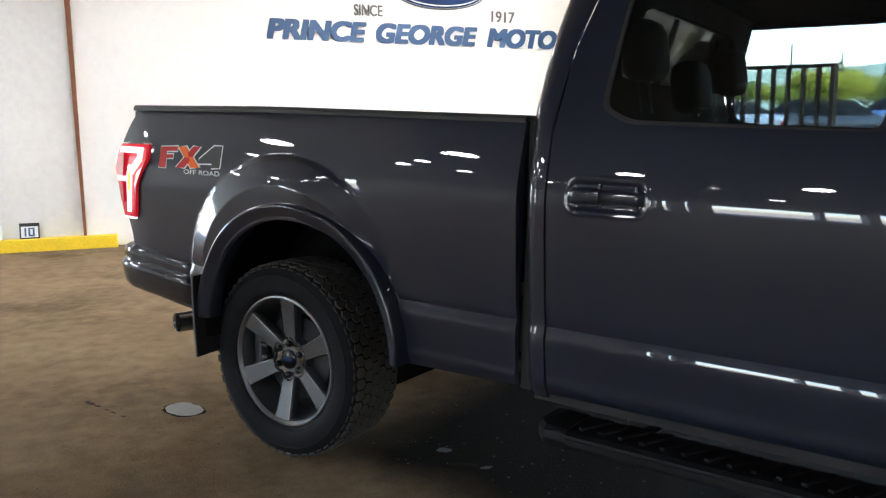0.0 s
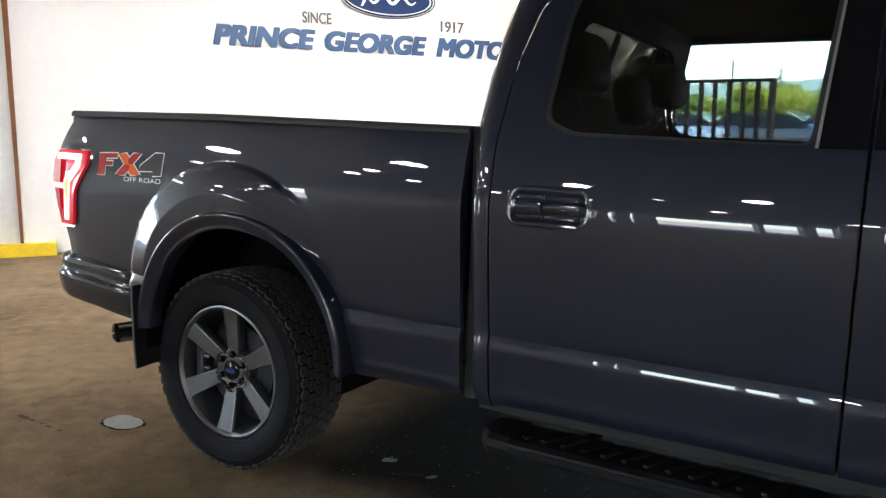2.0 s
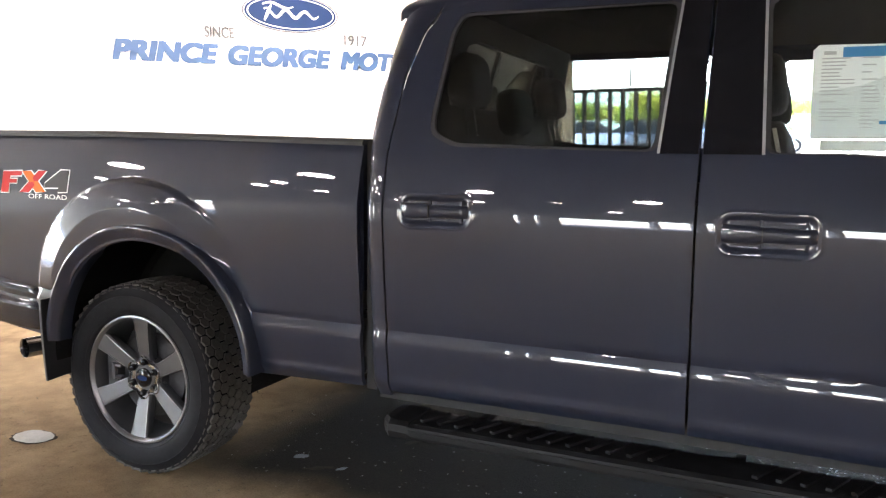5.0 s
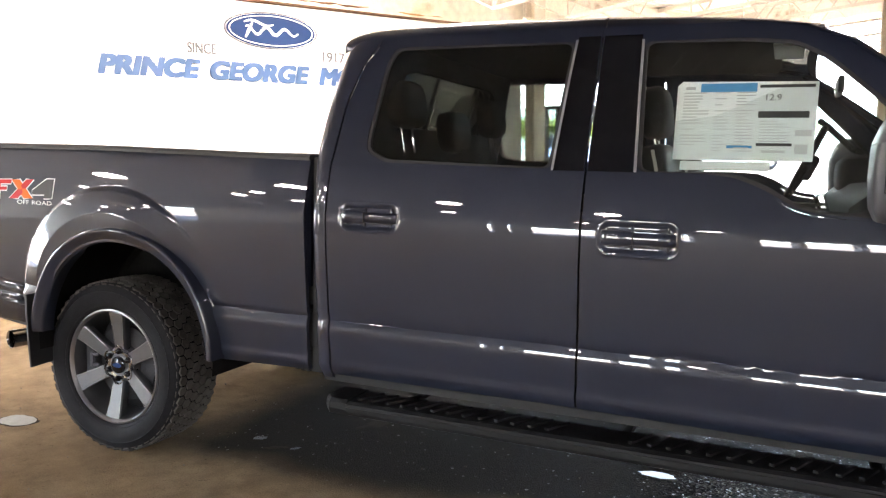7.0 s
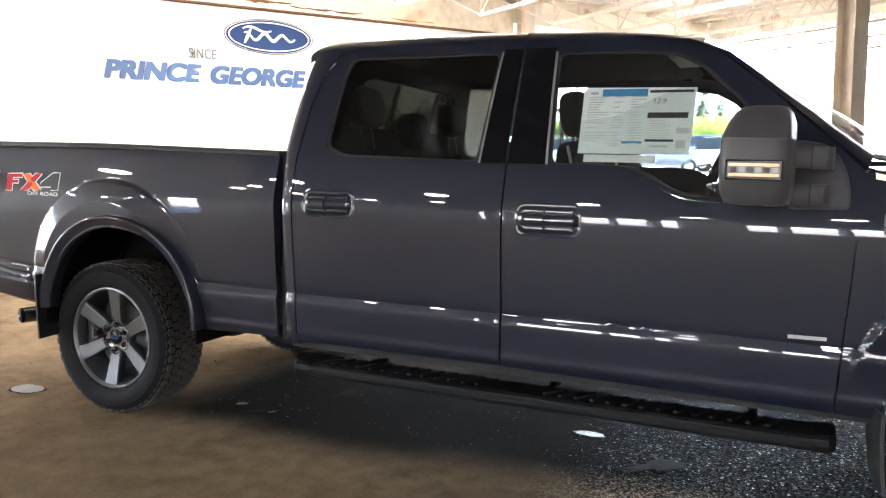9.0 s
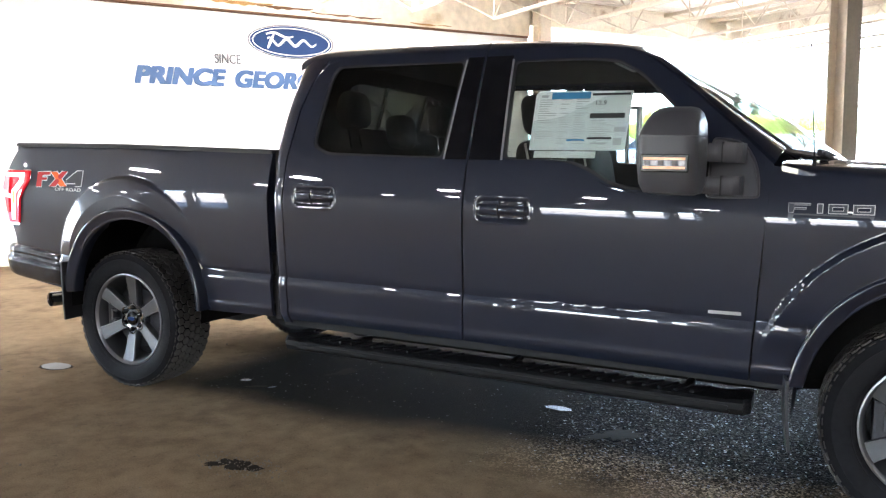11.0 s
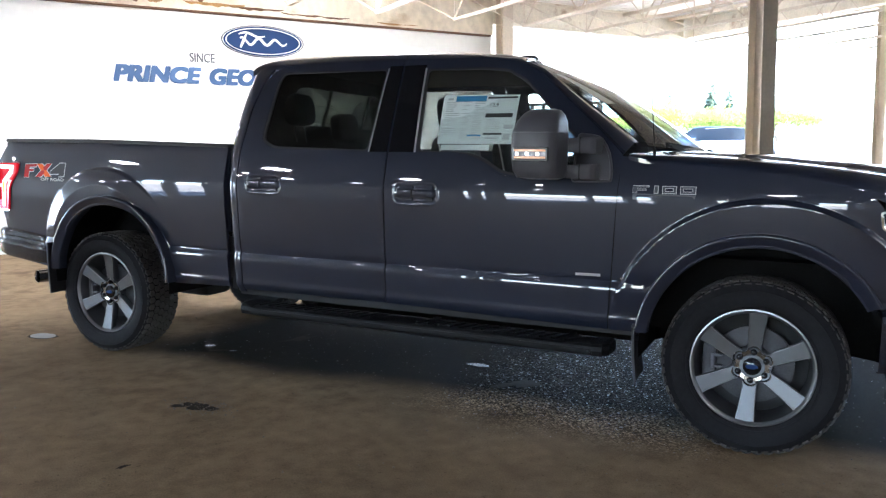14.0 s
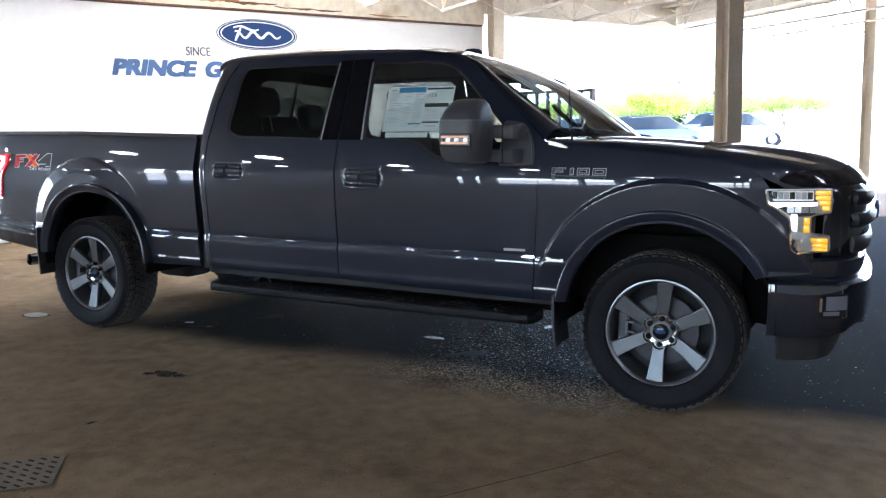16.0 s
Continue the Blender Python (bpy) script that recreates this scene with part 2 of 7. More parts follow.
def stained(m, stain, threshold, scale, stretch, strength=0.85):
    """Lays blotches of a second colour over a material."""
    n, l = m.node_tree.nodes, m.node_tree.links
    b = n["Principled BSDF"]
    old = b.inputs["Base Color"].links[0].from_socket
    geo, sc, tex, ramp, mix = n.new("ShaderNodeNewGeometry"), n.new("ShaderNodeVectorMath"), n.new("ShaderNodeTexNoise"), n.new("ShaderNodeMapRange"), n.new("ShaderNodeMix")
    sc.operation = "MULTIPLY"
    sc.inputs[1].default_value = stretch
    tex.inputs["Scale"].default_value, tex.inputs["Detail"].default_value, tex.inputs["Roughness"].default_value = scale, 7, 0.65
    ramp.inputs["From Min"].default_value, ramp.inputs["From Max"].default_value = threshold, threshold + 0.12
    ramp.inputs["To Max"].default_value = strength
    mix.data_type = "RGBA"
    mix.inputs["B"].default_value = (*stain, 1)
    l.new(geo.outputs["Position"], sc.inputs[0])
    l.new(sc.outputs[0], tex.inputs["Vector"])
    l.new(tex.outputs["Fac"], ramp.inputs["Value"])
    l.new(ramp.outputs[0], mix.inputs["Factor"])
    l.new(old, mix.inputs["A"])
    l.new(mix.outputs["Result"], b.inputs["Base Color"])
    return m


stained(PLASTER, (0.42, 0.28, 0.12), 0.60, 0.6, (1.0, 1.0, 1.8))
stained(PLASTER, (0.13, 0.065, 0.03), 0.60, 1.6, (1.0, 1.0, 1.2), strength=0.35)
STEEL_RUSTY = stained(mat("rusty_cream_steel", (0.80, 0.73, 0.60), 0.7, vary=0.15, scale=3), (0.30, 0.16, 0.06), 0.60, 1.3, (1, 1, 1))
stained(GROUND, (0.050, 0.034, 0.020), 0.56, 0.9, (1, 1, 1), strength=0.7)
stained(GROUND, (0.17, 0.128, 0.075), 0.58, 2.4, (1, 1, 1), strength=0.5)


def ground_zones(m):
    """Wet asphalt and the truck's painted shade as one dark zone, pale paving outside the shelter."""
    n, l = m.node_tree.nodes, m.node_tree.links
    b = n["Principled BSDF"]
    geo, xyz = n.new("ShaderNodeNewGeometry"), n.new("ShaderNodeSeparateXYZ")
    l.new(geo.outputs["Position"], xyz.inputs[0])

    def math_node(op, a, c=None):
        k = n.new("ShaderNodeMath")
        k.operation = op
        for i, v in enumerate((a, c)):
            if v is None:
                continue
            if isinstance(v, (int, float)):
                k.inputs[i].default_value = v
            else:
                l.new(v, k.inputs[i])
        return k.outputs[0]

    def ramp(v, a, c):
        k = n.new("ShaderNodeMapRange")
        k.interpolation_type = "SMOOTHSTEP"
        k.inputs["From Min"].default_value, k.inputs["From Max"].default_value = a, c
        l.new(v, k.inputs["Value"])
        return k.outputs[0]
    wob = n.new("ShaderNodeTexNoise")
    wob.inputs["Scale"].default_value, wob.inputs["Detail"].default_value = 1.3, 5
    l.new(geo.outputs["Position"], wob.inputs["Vector"])
    shift = math_node("MULTIPLY", math_node("SUBTRACT", wob.outputs["Fac"], 0.5), 1.0)
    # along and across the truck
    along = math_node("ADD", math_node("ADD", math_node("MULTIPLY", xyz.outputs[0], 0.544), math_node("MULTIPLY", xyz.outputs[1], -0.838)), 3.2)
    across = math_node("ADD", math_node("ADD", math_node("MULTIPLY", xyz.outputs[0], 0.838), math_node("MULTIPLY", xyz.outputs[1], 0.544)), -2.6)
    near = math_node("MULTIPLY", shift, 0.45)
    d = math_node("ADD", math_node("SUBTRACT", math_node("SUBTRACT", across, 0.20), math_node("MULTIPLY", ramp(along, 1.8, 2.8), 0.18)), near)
    # dark zone: wet asphalt, and the truck's shade painted into the floor colour
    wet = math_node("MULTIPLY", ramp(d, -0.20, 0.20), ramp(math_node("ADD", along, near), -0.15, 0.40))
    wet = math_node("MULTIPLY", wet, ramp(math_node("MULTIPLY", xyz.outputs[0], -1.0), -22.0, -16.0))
    out = n.new("ShaderNodeMath")
    out.operation = "MAXIMUM"
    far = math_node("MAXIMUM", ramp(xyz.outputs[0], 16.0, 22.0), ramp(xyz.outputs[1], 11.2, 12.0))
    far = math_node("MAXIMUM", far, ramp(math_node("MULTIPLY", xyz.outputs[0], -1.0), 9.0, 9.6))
    old = b.inputs["Base Color"].links[0].from_socket
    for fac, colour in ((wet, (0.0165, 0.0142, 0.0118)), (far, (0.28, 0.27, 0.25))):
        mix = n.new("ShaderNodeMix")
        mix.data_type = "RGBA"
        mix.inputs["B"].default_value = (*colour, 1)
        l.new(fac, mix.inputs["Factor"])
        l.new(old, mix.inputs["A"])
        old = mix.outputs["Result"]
    # sand grains and darker crumbs
    fine, spot = n.new("ShaderNodeTexNoise"), n.new("ShaderNodeTexNoise")
    for k, sc, det in ((fine, 130, 6), (spot, 34, 3)):
        k.inputs["Scale"].default_value, k.inputs["Detail"].default_value, k.inputs["Roughness"].default_value = sc, det, 0.7
        l.new(geo.outputs["Position"], k.inputs["Vector"])
    grain = math_node("ADD", 0.50, fine.outputs["Fac"])
    grain = math_node("MULTIPLY", grain, math_node("SUBTRACT", 1.0, math_node("MULTIPLY", ramp(spot.outputs["Fac"], 0.62, 0.72), 0.35)))
    tone = n.new("ShaderNodeVectorMath")
    tone.operation = "SCALE"
    l.new(old, tone.inputs[0])
    l.new(grain, tone.inputs["Scale"])
    old = tone.outputs[0]
    l.new(old, b.inputs["Base Color"])
    # coarse stones: rough, with single wet facets that glint
    vor, cell, bp = n.new("ShaderNodeTexVoronoi"), n.new("ShaderNodeSeparateColor"), n.new("ShaderNodeBump")
    vor.inputs["Scale"].default_value = 115
    l.new(geo.outputs["Position"], vor.inputs["Vector"])
    l.new(vor.outputs["Color"], cell.inputs[0])
    # the gravelly patch by the front wheel
    patch = math_node("MULTIPLY", ramp(math_node("ADD", along, near), 2.0, 2.7), ramp(math_node("ADD", across, near), -0.25, 0.30))
    patch = math_node("MULTIPLY", patch, math_node("SUBTRACT", 1.0, ramp(math_node("ADD", along, near), 3.5, 4.2)))
    patch = math_node("MAXIMUM", math_node("MULTIPLY", patch, 1.0), math_node("MULTIPLY", wet, 0.08))
    # each stone has a tone of its own
    stone = n.new("ShaderNodeVectorMath")
    stone.operation = "SCALE"
    tint = math_node("MULTIPLY", math_node("SUBTRACT", math_node("MULTIPLY", math_node("POWER", cell.outputs[2], 3.0), 2.7), 0.74), patch)
    l.new(old, stone.inputs[0])
    l.new(math_node("MAXIMUM", math_node("ADD", 1.0, tint), 0.2), stone.inputs["Scale"])
    l.new(stone.outputs[0], b.inputs["Base Color"])
    bar = math_node("SUBTRACT", 1.0, math_node("MULTIPLY", patch, 0.075))
    glint = math_node("MULTIPLY", math_node("GREATER_THAN", cell.outputs[0], bar), cell.outputs[1])
    l.new(math_node("SUBTRACT", 0.92, math_node("MULTIPLY", glint, 0.6)), b.inputs["Roughness"])
    l.new(math_node("ADD", 0.02, math_node("MULTIPLY", glint, 0.6)), b.inputs["Specular IOR Level"])
    bp.inputs["Distance"].default_value = 0.008
    l.new(math_node("ADD", math_node("MULTIPLY", patch, 0.6), 0.08), bp.inputs["Strength"])
    l.new(vor.outputs["Distance"], bp.inputs["Height"])
    prev = b.inputs["Normal"].links[0].from_socket
    l.new(prev, bp.inputs["Normal"])
    l.new(bp.outputs[0], b.inputs["Normal"])


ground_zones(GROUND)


def thin_paper(m, share):
    """Lets light shine through a sheet."""
    n, l = m.node_tree.nodes, m.node_tree.links
    t, mx = n.new("ShaderNodeBsdfTranslucent"), n.new("ShaderNodeMixShader")
    t.inputs[0].default_value = n["Principled BSDF"].inputs["Base Color"].default_value
    mx.inputs[0].default_value = share
    l.new(n["Principled BSDF"].outputs[0], mx.inputs[1])
    l.new(t.outputs[0], mx.inputs[2])
    l.new(mx.outputs[0], n["Material Output"].inputs[0])


STICKER = mat("price_sheet_paper", (0.93, 0.95, 0.94), 0.6)
thin_paper(STICKER, 0.42)
thin_paper(LEAF_A, 0.5)
thin_paper(LEAF_B, 0.5)
from mathutils import geometry

# ---- mesh helpers ----


def part(name, bm, material, parent=None, label=""):
    """Links a bmesh as one mesh object under parent."""
    me = bpy.data.meshes.new(name)
    bm.normal_update()
    bm.to_mesh(me)
    bm.free()
    me.materials.append(material)
    ob = new(name, me)
    if parent:
        ob.parent = parent
    if label:
        ob["label"] = label
    return ob


def smooth(ob, angle=40):
    me = ob.data
    me.polygons.foreach_set("use_smooth", [True] * len(me.polygons))
    me.set_sharp_from_angle(angle=radians(angle))
    return ob


def add_box(bm, lo, hi, bevel=0.0, m=None):
    c = [(a + b) / 2 for a, b in zip(lo, hi)]
    d = [abs(b - a) for a, b in zip(lo, hi)]
    made = bmesh.ops.create_cube(bm, size=1.0, matrix=Matrix.Translation(c) @ Matrix.Diagonal((*d, 1)))
    vs = made["verts"]
    if bevel:
        es = list({e for v in vs for e in v.link_edges})
        r = bmesh.ops.bevel(bm, geom=es, offset=bevel, segments=2, affect="EDGES", profile=0.6)
        vs = r["verts"]
    if m:
        bmesh.ops.transform(bm, matrix=m, verts=list(vs))
    return vs


def box(lo, hi, bevel=0.0, m=None):
    bm = bmesh.new()
    add_box(bm, lo, hi, bevel, m)
    return bm


def add_bar(bm, a, b, w, h=None, sides=4):
    """A straight bar from a to b."""
    a, b = Vector(a), Vector(b)
    d = b - a
    m = Matrix.Translation((a + b) / 2) @ d.to_track_quat("Z", "Y").to_matrix().to_4x4()
    if sides == 4:
        bmesh.ops.create_cube(bm, size=1.0, matrix=m @ Matrix.Diagonal((w, h or w, d.length, 1)))
    else:
        bmesh.ops.create_cone(bm, cap_ends=True, segments=sides, radius1=w / 2, radius2=w / 2, depth=d.length, matrix=m)


def lathe(profile, segments=48, closed=False):
    """Turns (radius, y) points round the y axis."""
    bm = bmesh.new()
    rings = []
    for k in range(segments):
        a = 2 * math.pi * k / segments
        rings.append([bm.verts.new((r * math.sin(a), y, r * math.cos(a))) for r, y in profile])
    n = len(profile)
    for k in range(segments):
        p, q = rings[k], rings[(k + 1) % segments]
        for j in range(n if closed else n - 1):
            bm.faces.new((p[j], q[j], q[(j + 1) % n], p[(j + 1) % n]))
    bmesh.ops.recalc_face_normals(bm, faces=bm.faces)
    return bm


def sheet(rows, thick=None):
    """A grid of points as a surface; thick: a vector by which a second layer lies behind."""
    bm = bmesh.new()
    n, m = len(rows), len(rows[0])
    front = [[bm.verts.new(p) for p in r] for r in rows]
    for i in range(n - 1):
        for j in range(m - 1):
            bm.faces.new((front[i][j], front[i + 1][j], front[i + 1][j + 1], front[i][j + 1]))
    if thick:
        t = Vector(thick)
        back = [[bm.verts.new(Vector(p) + t) for p in r] for r in rows]
        for i in range(n - 1):
            for j in range(m - 1):
                bm.faces.new((back[i][j], back[i][j + 1], back[i + 1][j + 1], back[i + 1][j]))
        edge = [(i, 0) for i in range(n)] + [(n - 1, j) for j in range(1, m)] + [(i, m - 1) for i in range(n - 2, -1, -1)] + [(0, j) for j in range(m - 2, 0, -1)]
        for a, b in zip(edge, edge[1:] + edge[:1]):
            bm.faces.new((front[a[0]][a[1]], back[a[0]][a[1]], back[b[0]][b[1]], front[b[0]][b[1]]))
        bmesh.ops.recalc_face_normals(bm, faces=bm.faces)
    return bm


def pillow(lo, hi, m, power=0.55):
    """A plump rounded block."""
    bm = bmesh.new()
    bmesh.ops.create_uvsphere(bm, u_segments=28, v_segments=18, radius=1.0)
    c, d = [(p + q) / 2 for p, q in zip(lo, hi)], [(q - p) / 2 for p, q in zip(lo, hi)]
    for v in bm.verts:
        v.co = [math.copysign(abs(k) ** power, k) * h + o for k, h, o in zip(v.co, d, c)]
    bmesh.ops.transform(bm, matrix=m, verts=bm.verts)
    return bm


def lerp(v, pts):
    return float(np.interp(v, [p[0] for p in pts], [p[1] for p in pts]))


# ---- the place: x along the sign wall, y towards it ----
def floor_height(x, y):
    """The floor leans 1.7 degrees where the truck stands and levels out either side; the car park climbs."""
    lat = x * math.cos(radians(32.5)) - y * math.sin(radians(32.5))
    lean = min(max(-0.0297 * lat, -0.13), 0.085)
    # the car park outside climbs gently
    out = min(max((x - 8.0) / 6.0, 0.0), 1.0)
    return lean + 0.044 * out * out * min(max(math.hypot(x, y) - 13.0, 0.0), 45.0)


def ground_sheet():
    fine = [i * 0.25 for i in range(-36, 81)]
    far = [21, 22, 23, 24, 26, 28, 30, 33, 36, 40, 45, 50, 55, 60, 100, 180, 400, 900, 2500]
    axis = sorted([-f + 10 for f in far] + fine + far)
    bm = sheet([[(x, y, floor_height(x, y) + 0.004 * noise.noise((x * 0.8, y * 0.8, 0))) for y in axis] for x in axis])
    bmesh.ops.recalc_face_normals(bm, faces=bm.faces)
    return bm


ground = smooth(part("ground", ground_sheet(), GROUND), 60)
if ground.data.polygons[0].normal.z < 0:
    ground.data.flip_normals()
tagged(ground, "brown dirty concrete floor with stains, wet patches and painted truck shade", "ground", kind="structure")

WALL_Y = 10.93


def hung_sheet(x0, x1, z0, z1, y, amp, edge=0.0):
    """A hung vinyl sheet with soft upright folds."""
    n, m = max(8, int((x1 - x0) / 0.08)), 30
    rows = []
    for i in range(n + 1):
        row = []
        for j in range(m + 1):
            x, z = x0 + (x1 - x0) * i / n, z0 + (z1 - z0) * j / m
            d = amp * (noise.noise((x * 1.6, z * 0.25, 3.1)) + 0.5 * noise.noise((x * 4.0, z * 0.5, 7.7)))
            if i == n:
                x += edge * noise.noise((0.3, z * 1.1, 1.0)) + 0.045 * (1 - j / m)
            row.append((x, y - abs(d), z))
        rows.append(row)
    return sheet(rows, (0, 0.012, 0))


wall = part("wall_north", box((-5.2, WALL_Y + 0.03, -0.2), (8.42, WALL_Y + 0.25, 3.60)), TARP)
part("pier", box((-9, WALL_Y + 0.03, -0.2), (-8.2, WALL_Y + 0.25, 3.60)), TARP, wall)
part("lintel", box((-8.2, WALL_Y + 0.03, 2.6), (-5.2, WALL_Y + 0.25, 3.60)), TARP, wall)
tagged(wall, "white sheeted wall behind the truck", "wall", kind="structure")
banner = smooth(part("wall_sheet", hung_sheet(-0.42, 8.40, 0.10, 3.57, WALL_Y, 0.010), TARP), 60)
tagged(banner, "white vinyl sheet stretched over the wall", "wall sheet")
left = smooth(part("wall_sheet", hung_sheet(-5.2, -0.43, 0.06, 3.57, WALL_Y - 0.02, 0.05, 0.006), TARP_GREY), 60)
tagged(left, "creased greyish white vinyl sheet hung on the wall", "wall sheet")
rows = [[(-0.462 + 0.030 * (1 - k), WALL_Y - 0.085, -0.05 + 3.63 * k), (-0.400 - 0.004 * (1 - k), WALL_Y - 0.085, -0.05 + 3.63 * k)] for k in (0.0, 0.25, 0.5, 0.75, 1.0)]
post = part("wooden_post", sheet(rows, (0, 0.10, 0)), WOOD)
tagged(post, "narrow brown wooden post between two wall sheets", "post")

header = part("beam_header", box((-9, WALL_Y - 0.04, 3.585), (8.42, WALL_Y + 0.25, 4.30)), PLASTER)
tagged(header, "cream plaster beam with brown rust stains above the wall", "beam", kind="structure")
def rust_patch(x, z, w, h, seed):
    """A thin ragged rust stain on the beam's face that runs down from its upper side."""
    bm = bmesh.new()
    top, low = [], []
    for i in range(25):
        u = i / 24
        px = x + w * (u - 0.5)
        fall = h * math.sin(math.pi * u) ** 0.5 * (0.55 + 0.45 * noise.noise((px * 3.1, seed, 0.2)) + 0.35 * noise.noise((px * 11.0, seed, 4.2)))
        top.append(bm.verts.new((px, WALL_Y - 0.0425, z + 0.02 * noise.noise((px * 5, seed, 9)))))
        low.append(bm.verts.new((px, WALL_Y - 0.0425, z - max(fall, 0.004))))
    for i in range(24):
        bm.faces.new((top[i], low[i], low[i + 1], top[i + 1]))
    part("rust_stain", bm, RUST if seed % 2 else RUST_PALE, header)


for k, (x, z, w, h) in enumerate(((2.05, 3.80, 0.75, 0.22), (2.35, 3.74, 0.30, 0.12), (2.95, 3.84, 0.45, 0.24), (3.25, 3.72, 0.95, 0.12), (3.9, 3.70, 0.9, 0.08), (1.2, 3.95, 0.9, 0.25), (4.9, 3.66, 1.2, 0.06), (6.4, 3.64, 0.8, 0.04), (0.4, 3.9, 0.8, 0.22))):
    rust_patch(x, z, w, h, k + 1)
trim = part("trim", box((-9, WALL_Y - 0.07, 3.555), (8.36, WALL_Y + 0.0, 3.584)), RUST)
tagged(trim, "thin brown rusty edge angle under the beam", "trim", kind="structure")

# kerb
k = part("kerb", box((-5.2, WALL_Y - 0.16, 0.0), (-0.08, WALL_Y - 0.012, 0.225), 0.012), YELLOW)
tagged(k, "yellow painted concrete kerb along the wall", "kerb", kind="structure")
box_sign = new("floor_sign")
box_sign.location = (-0.98, WALL_Y - 0.10, 0.226)
part("frame", box((-0.10, -0.012, 0), (0.10, 0.012, 0.175), 0.004, Matrix.Rotation(radians(-14), 4, "X")), BLACK, box_sign)
part("face", box((-0.085, -0.0145, 0.012), (0.085, -0.011, 0.135), 0, Matrix.Rotation(radians(-14), 4, "X")), PAPER, box_sign, "white face")
for a, b, c, d in ((-0.05, -0.032, 0.025, 0.12), (-0.012, 0.006, 0.025, 0.12), (0.032, 0.05, 0.025, 0.12), (0.0, 0.04, 0.105, 0.12), (0.0, 0.04, 0.025, 0.04)):
    part("blue_mark", box((a, -0.0175, c), (b, -0.0140, d), 0, Matrix.Rotation(radians(-14), 4, "X")), SIGN_BLUE, box_sign)
tagged(box_sign, "small white sign with blue marks on the kerb", "sign")
jug = smooth(part("plastic_jug", lathe([(0.001, 0.0), (0.06, 0.0), (0.07, 0.02), (0.07, 0.14), (0.05, 0.18), (0.022, 0.20), (0.022, 0.23), (0.001, 0.23)], 24), PLASTIC_CLEAR), 30)
jug.matrix_world = Matrix.Translation((-1.32, WALL_Y - 0.09, 0.224)) @ Matrix.Rotation(radians(90), 4, "X")
tagged(jug, "milky plastic jug standing on the yellow kerb", "jug")


# sign lettering and emblem
def letters(name, text, x0, x1, z0, z1, material, bold, parent, lean=0.0):
    fc = bpy.data.curves.new(name, "FONT")
    fc.body, fc.size, fc.extrude, fc.shear = text, 1.0, 0.0, lean
    tmp = bpy.data.objects.new(name, fc)
    scene.collection.objects.link(tmp)
    bpy.context.view_layer.update()
    me = bpy.data.meshes.new_from_object(tmp.evaluated_get(bpy.context.evaluated_depsgraph_get()))
    bpy.data.objects.remove(tmp)
    xs, ys = [v.co.x for v in me.vertices], [v.co.y for v in me.vertices]
    bm = bmesh.new()
    # a heavy weight: the strokes are laid again all round, one thin layer before the other
    ring = [(0.0, 0.0)] + [(bold * i / 2, bold * 0.7 * j) for i in range(-2, 3) for j in (-1, 0, 1) if (i or j) and bold]
    for k, (dx, dz) in enumerate(ring):
        had = set(bm.verts)
        bm.from_mesh(me)
        for v in bm.verts:
            if v not in had:
                v.co = (x0 + bold + (v.co.x - min(xs)) / (max(xs) - min(xs)) * (x1 - x0 - 2 * bold) + dx, WALL_Y - 0.014 - 0.0008 * k, z0 + bold + (v.co.y - min(ys)) / (max(ys) - min(ys)) * (z1 - z0 - 2 * bold) + dz)
    bmesh.ops.recalc_face_normals(bm, faces=bm.faces)
    return part(name, bm, material, parent)


sign = new("wall_sign")
tagged(sign, "blue and grey lettering with a blue oval on the white wall", "sign")
letters("lettering", "PRINCE", 1.735, 3.000, 2.488, 2.752, SIGN_BLUE, 0.0195, sign, 0.20)
letters("lettering", "GEORGE", 3.120, 4.545, 2.486, 2.752, SIGN_BLUE, 0.0195, sign, 0.20)
letters("lettering", "MOTO", 4.690, 5.775, 2.484, 2.752, SIGN_BLUE, 0.0195, sign, 0.20)
letters("lettering", "RS", 5.80, 6.36, 2.484, 2.752, SIGN_BLUE, 0.0195, sign, 0.20)
letters("lettering", "SINCE", 2.835, 3.215, 2.822, 2.962, SIGN_GREY, 0.003, sign)
letters("lettering", "1917", 4.755, 5.105, 2.822, 2.968, SIGN_GREY, 0.003, sign)


def disc(cx, cz, rx, rz, y, n=64, inner=None):
    bm = bmesh.new()
    o = [bm.verts.new((cx + rx * math.cos(2 * math.pi * i / n), y, cz + rz * math.sin(2 * math.pi * i / n))) for i in range(n)]
    if inner:
        q = [bm.verts.new((cx + inner[0] * math.cos(2 * math.pi * i / n), y, cz + inner[1] * math.sin(2 * math.pi * i / n))) for i in range(n)]
        for i in range(n):
            bm.faces.new((o[i], o[(i + 1) % n], q[(i + 1) % n], q[i]))
    else:
        bm.faces.new(o)
    return bm


part("oval_rim", disc(4.0, 3.195, 0.675, 0.248, WALL_Y - 0.016, inner=(0.655, 0.232)), SIGN_GREY, sign)
part("oval_ring", disc(4.0, 3.195, 0.640, 0.228, WALL_Y - 0.020), SIGN_BLUE_DARK, sign)
part("oval_line", disc(4.0, 3.195, 0.610, 0.205, WALL_Y - 0.024, inner=(0.590, 0.190)), PAPER, sign)
part("oval_field", disc(4.0, 3.195, 0.588, 0.188, WALL_Y - 0.028), SIGN_BLUE_DARK, sign)


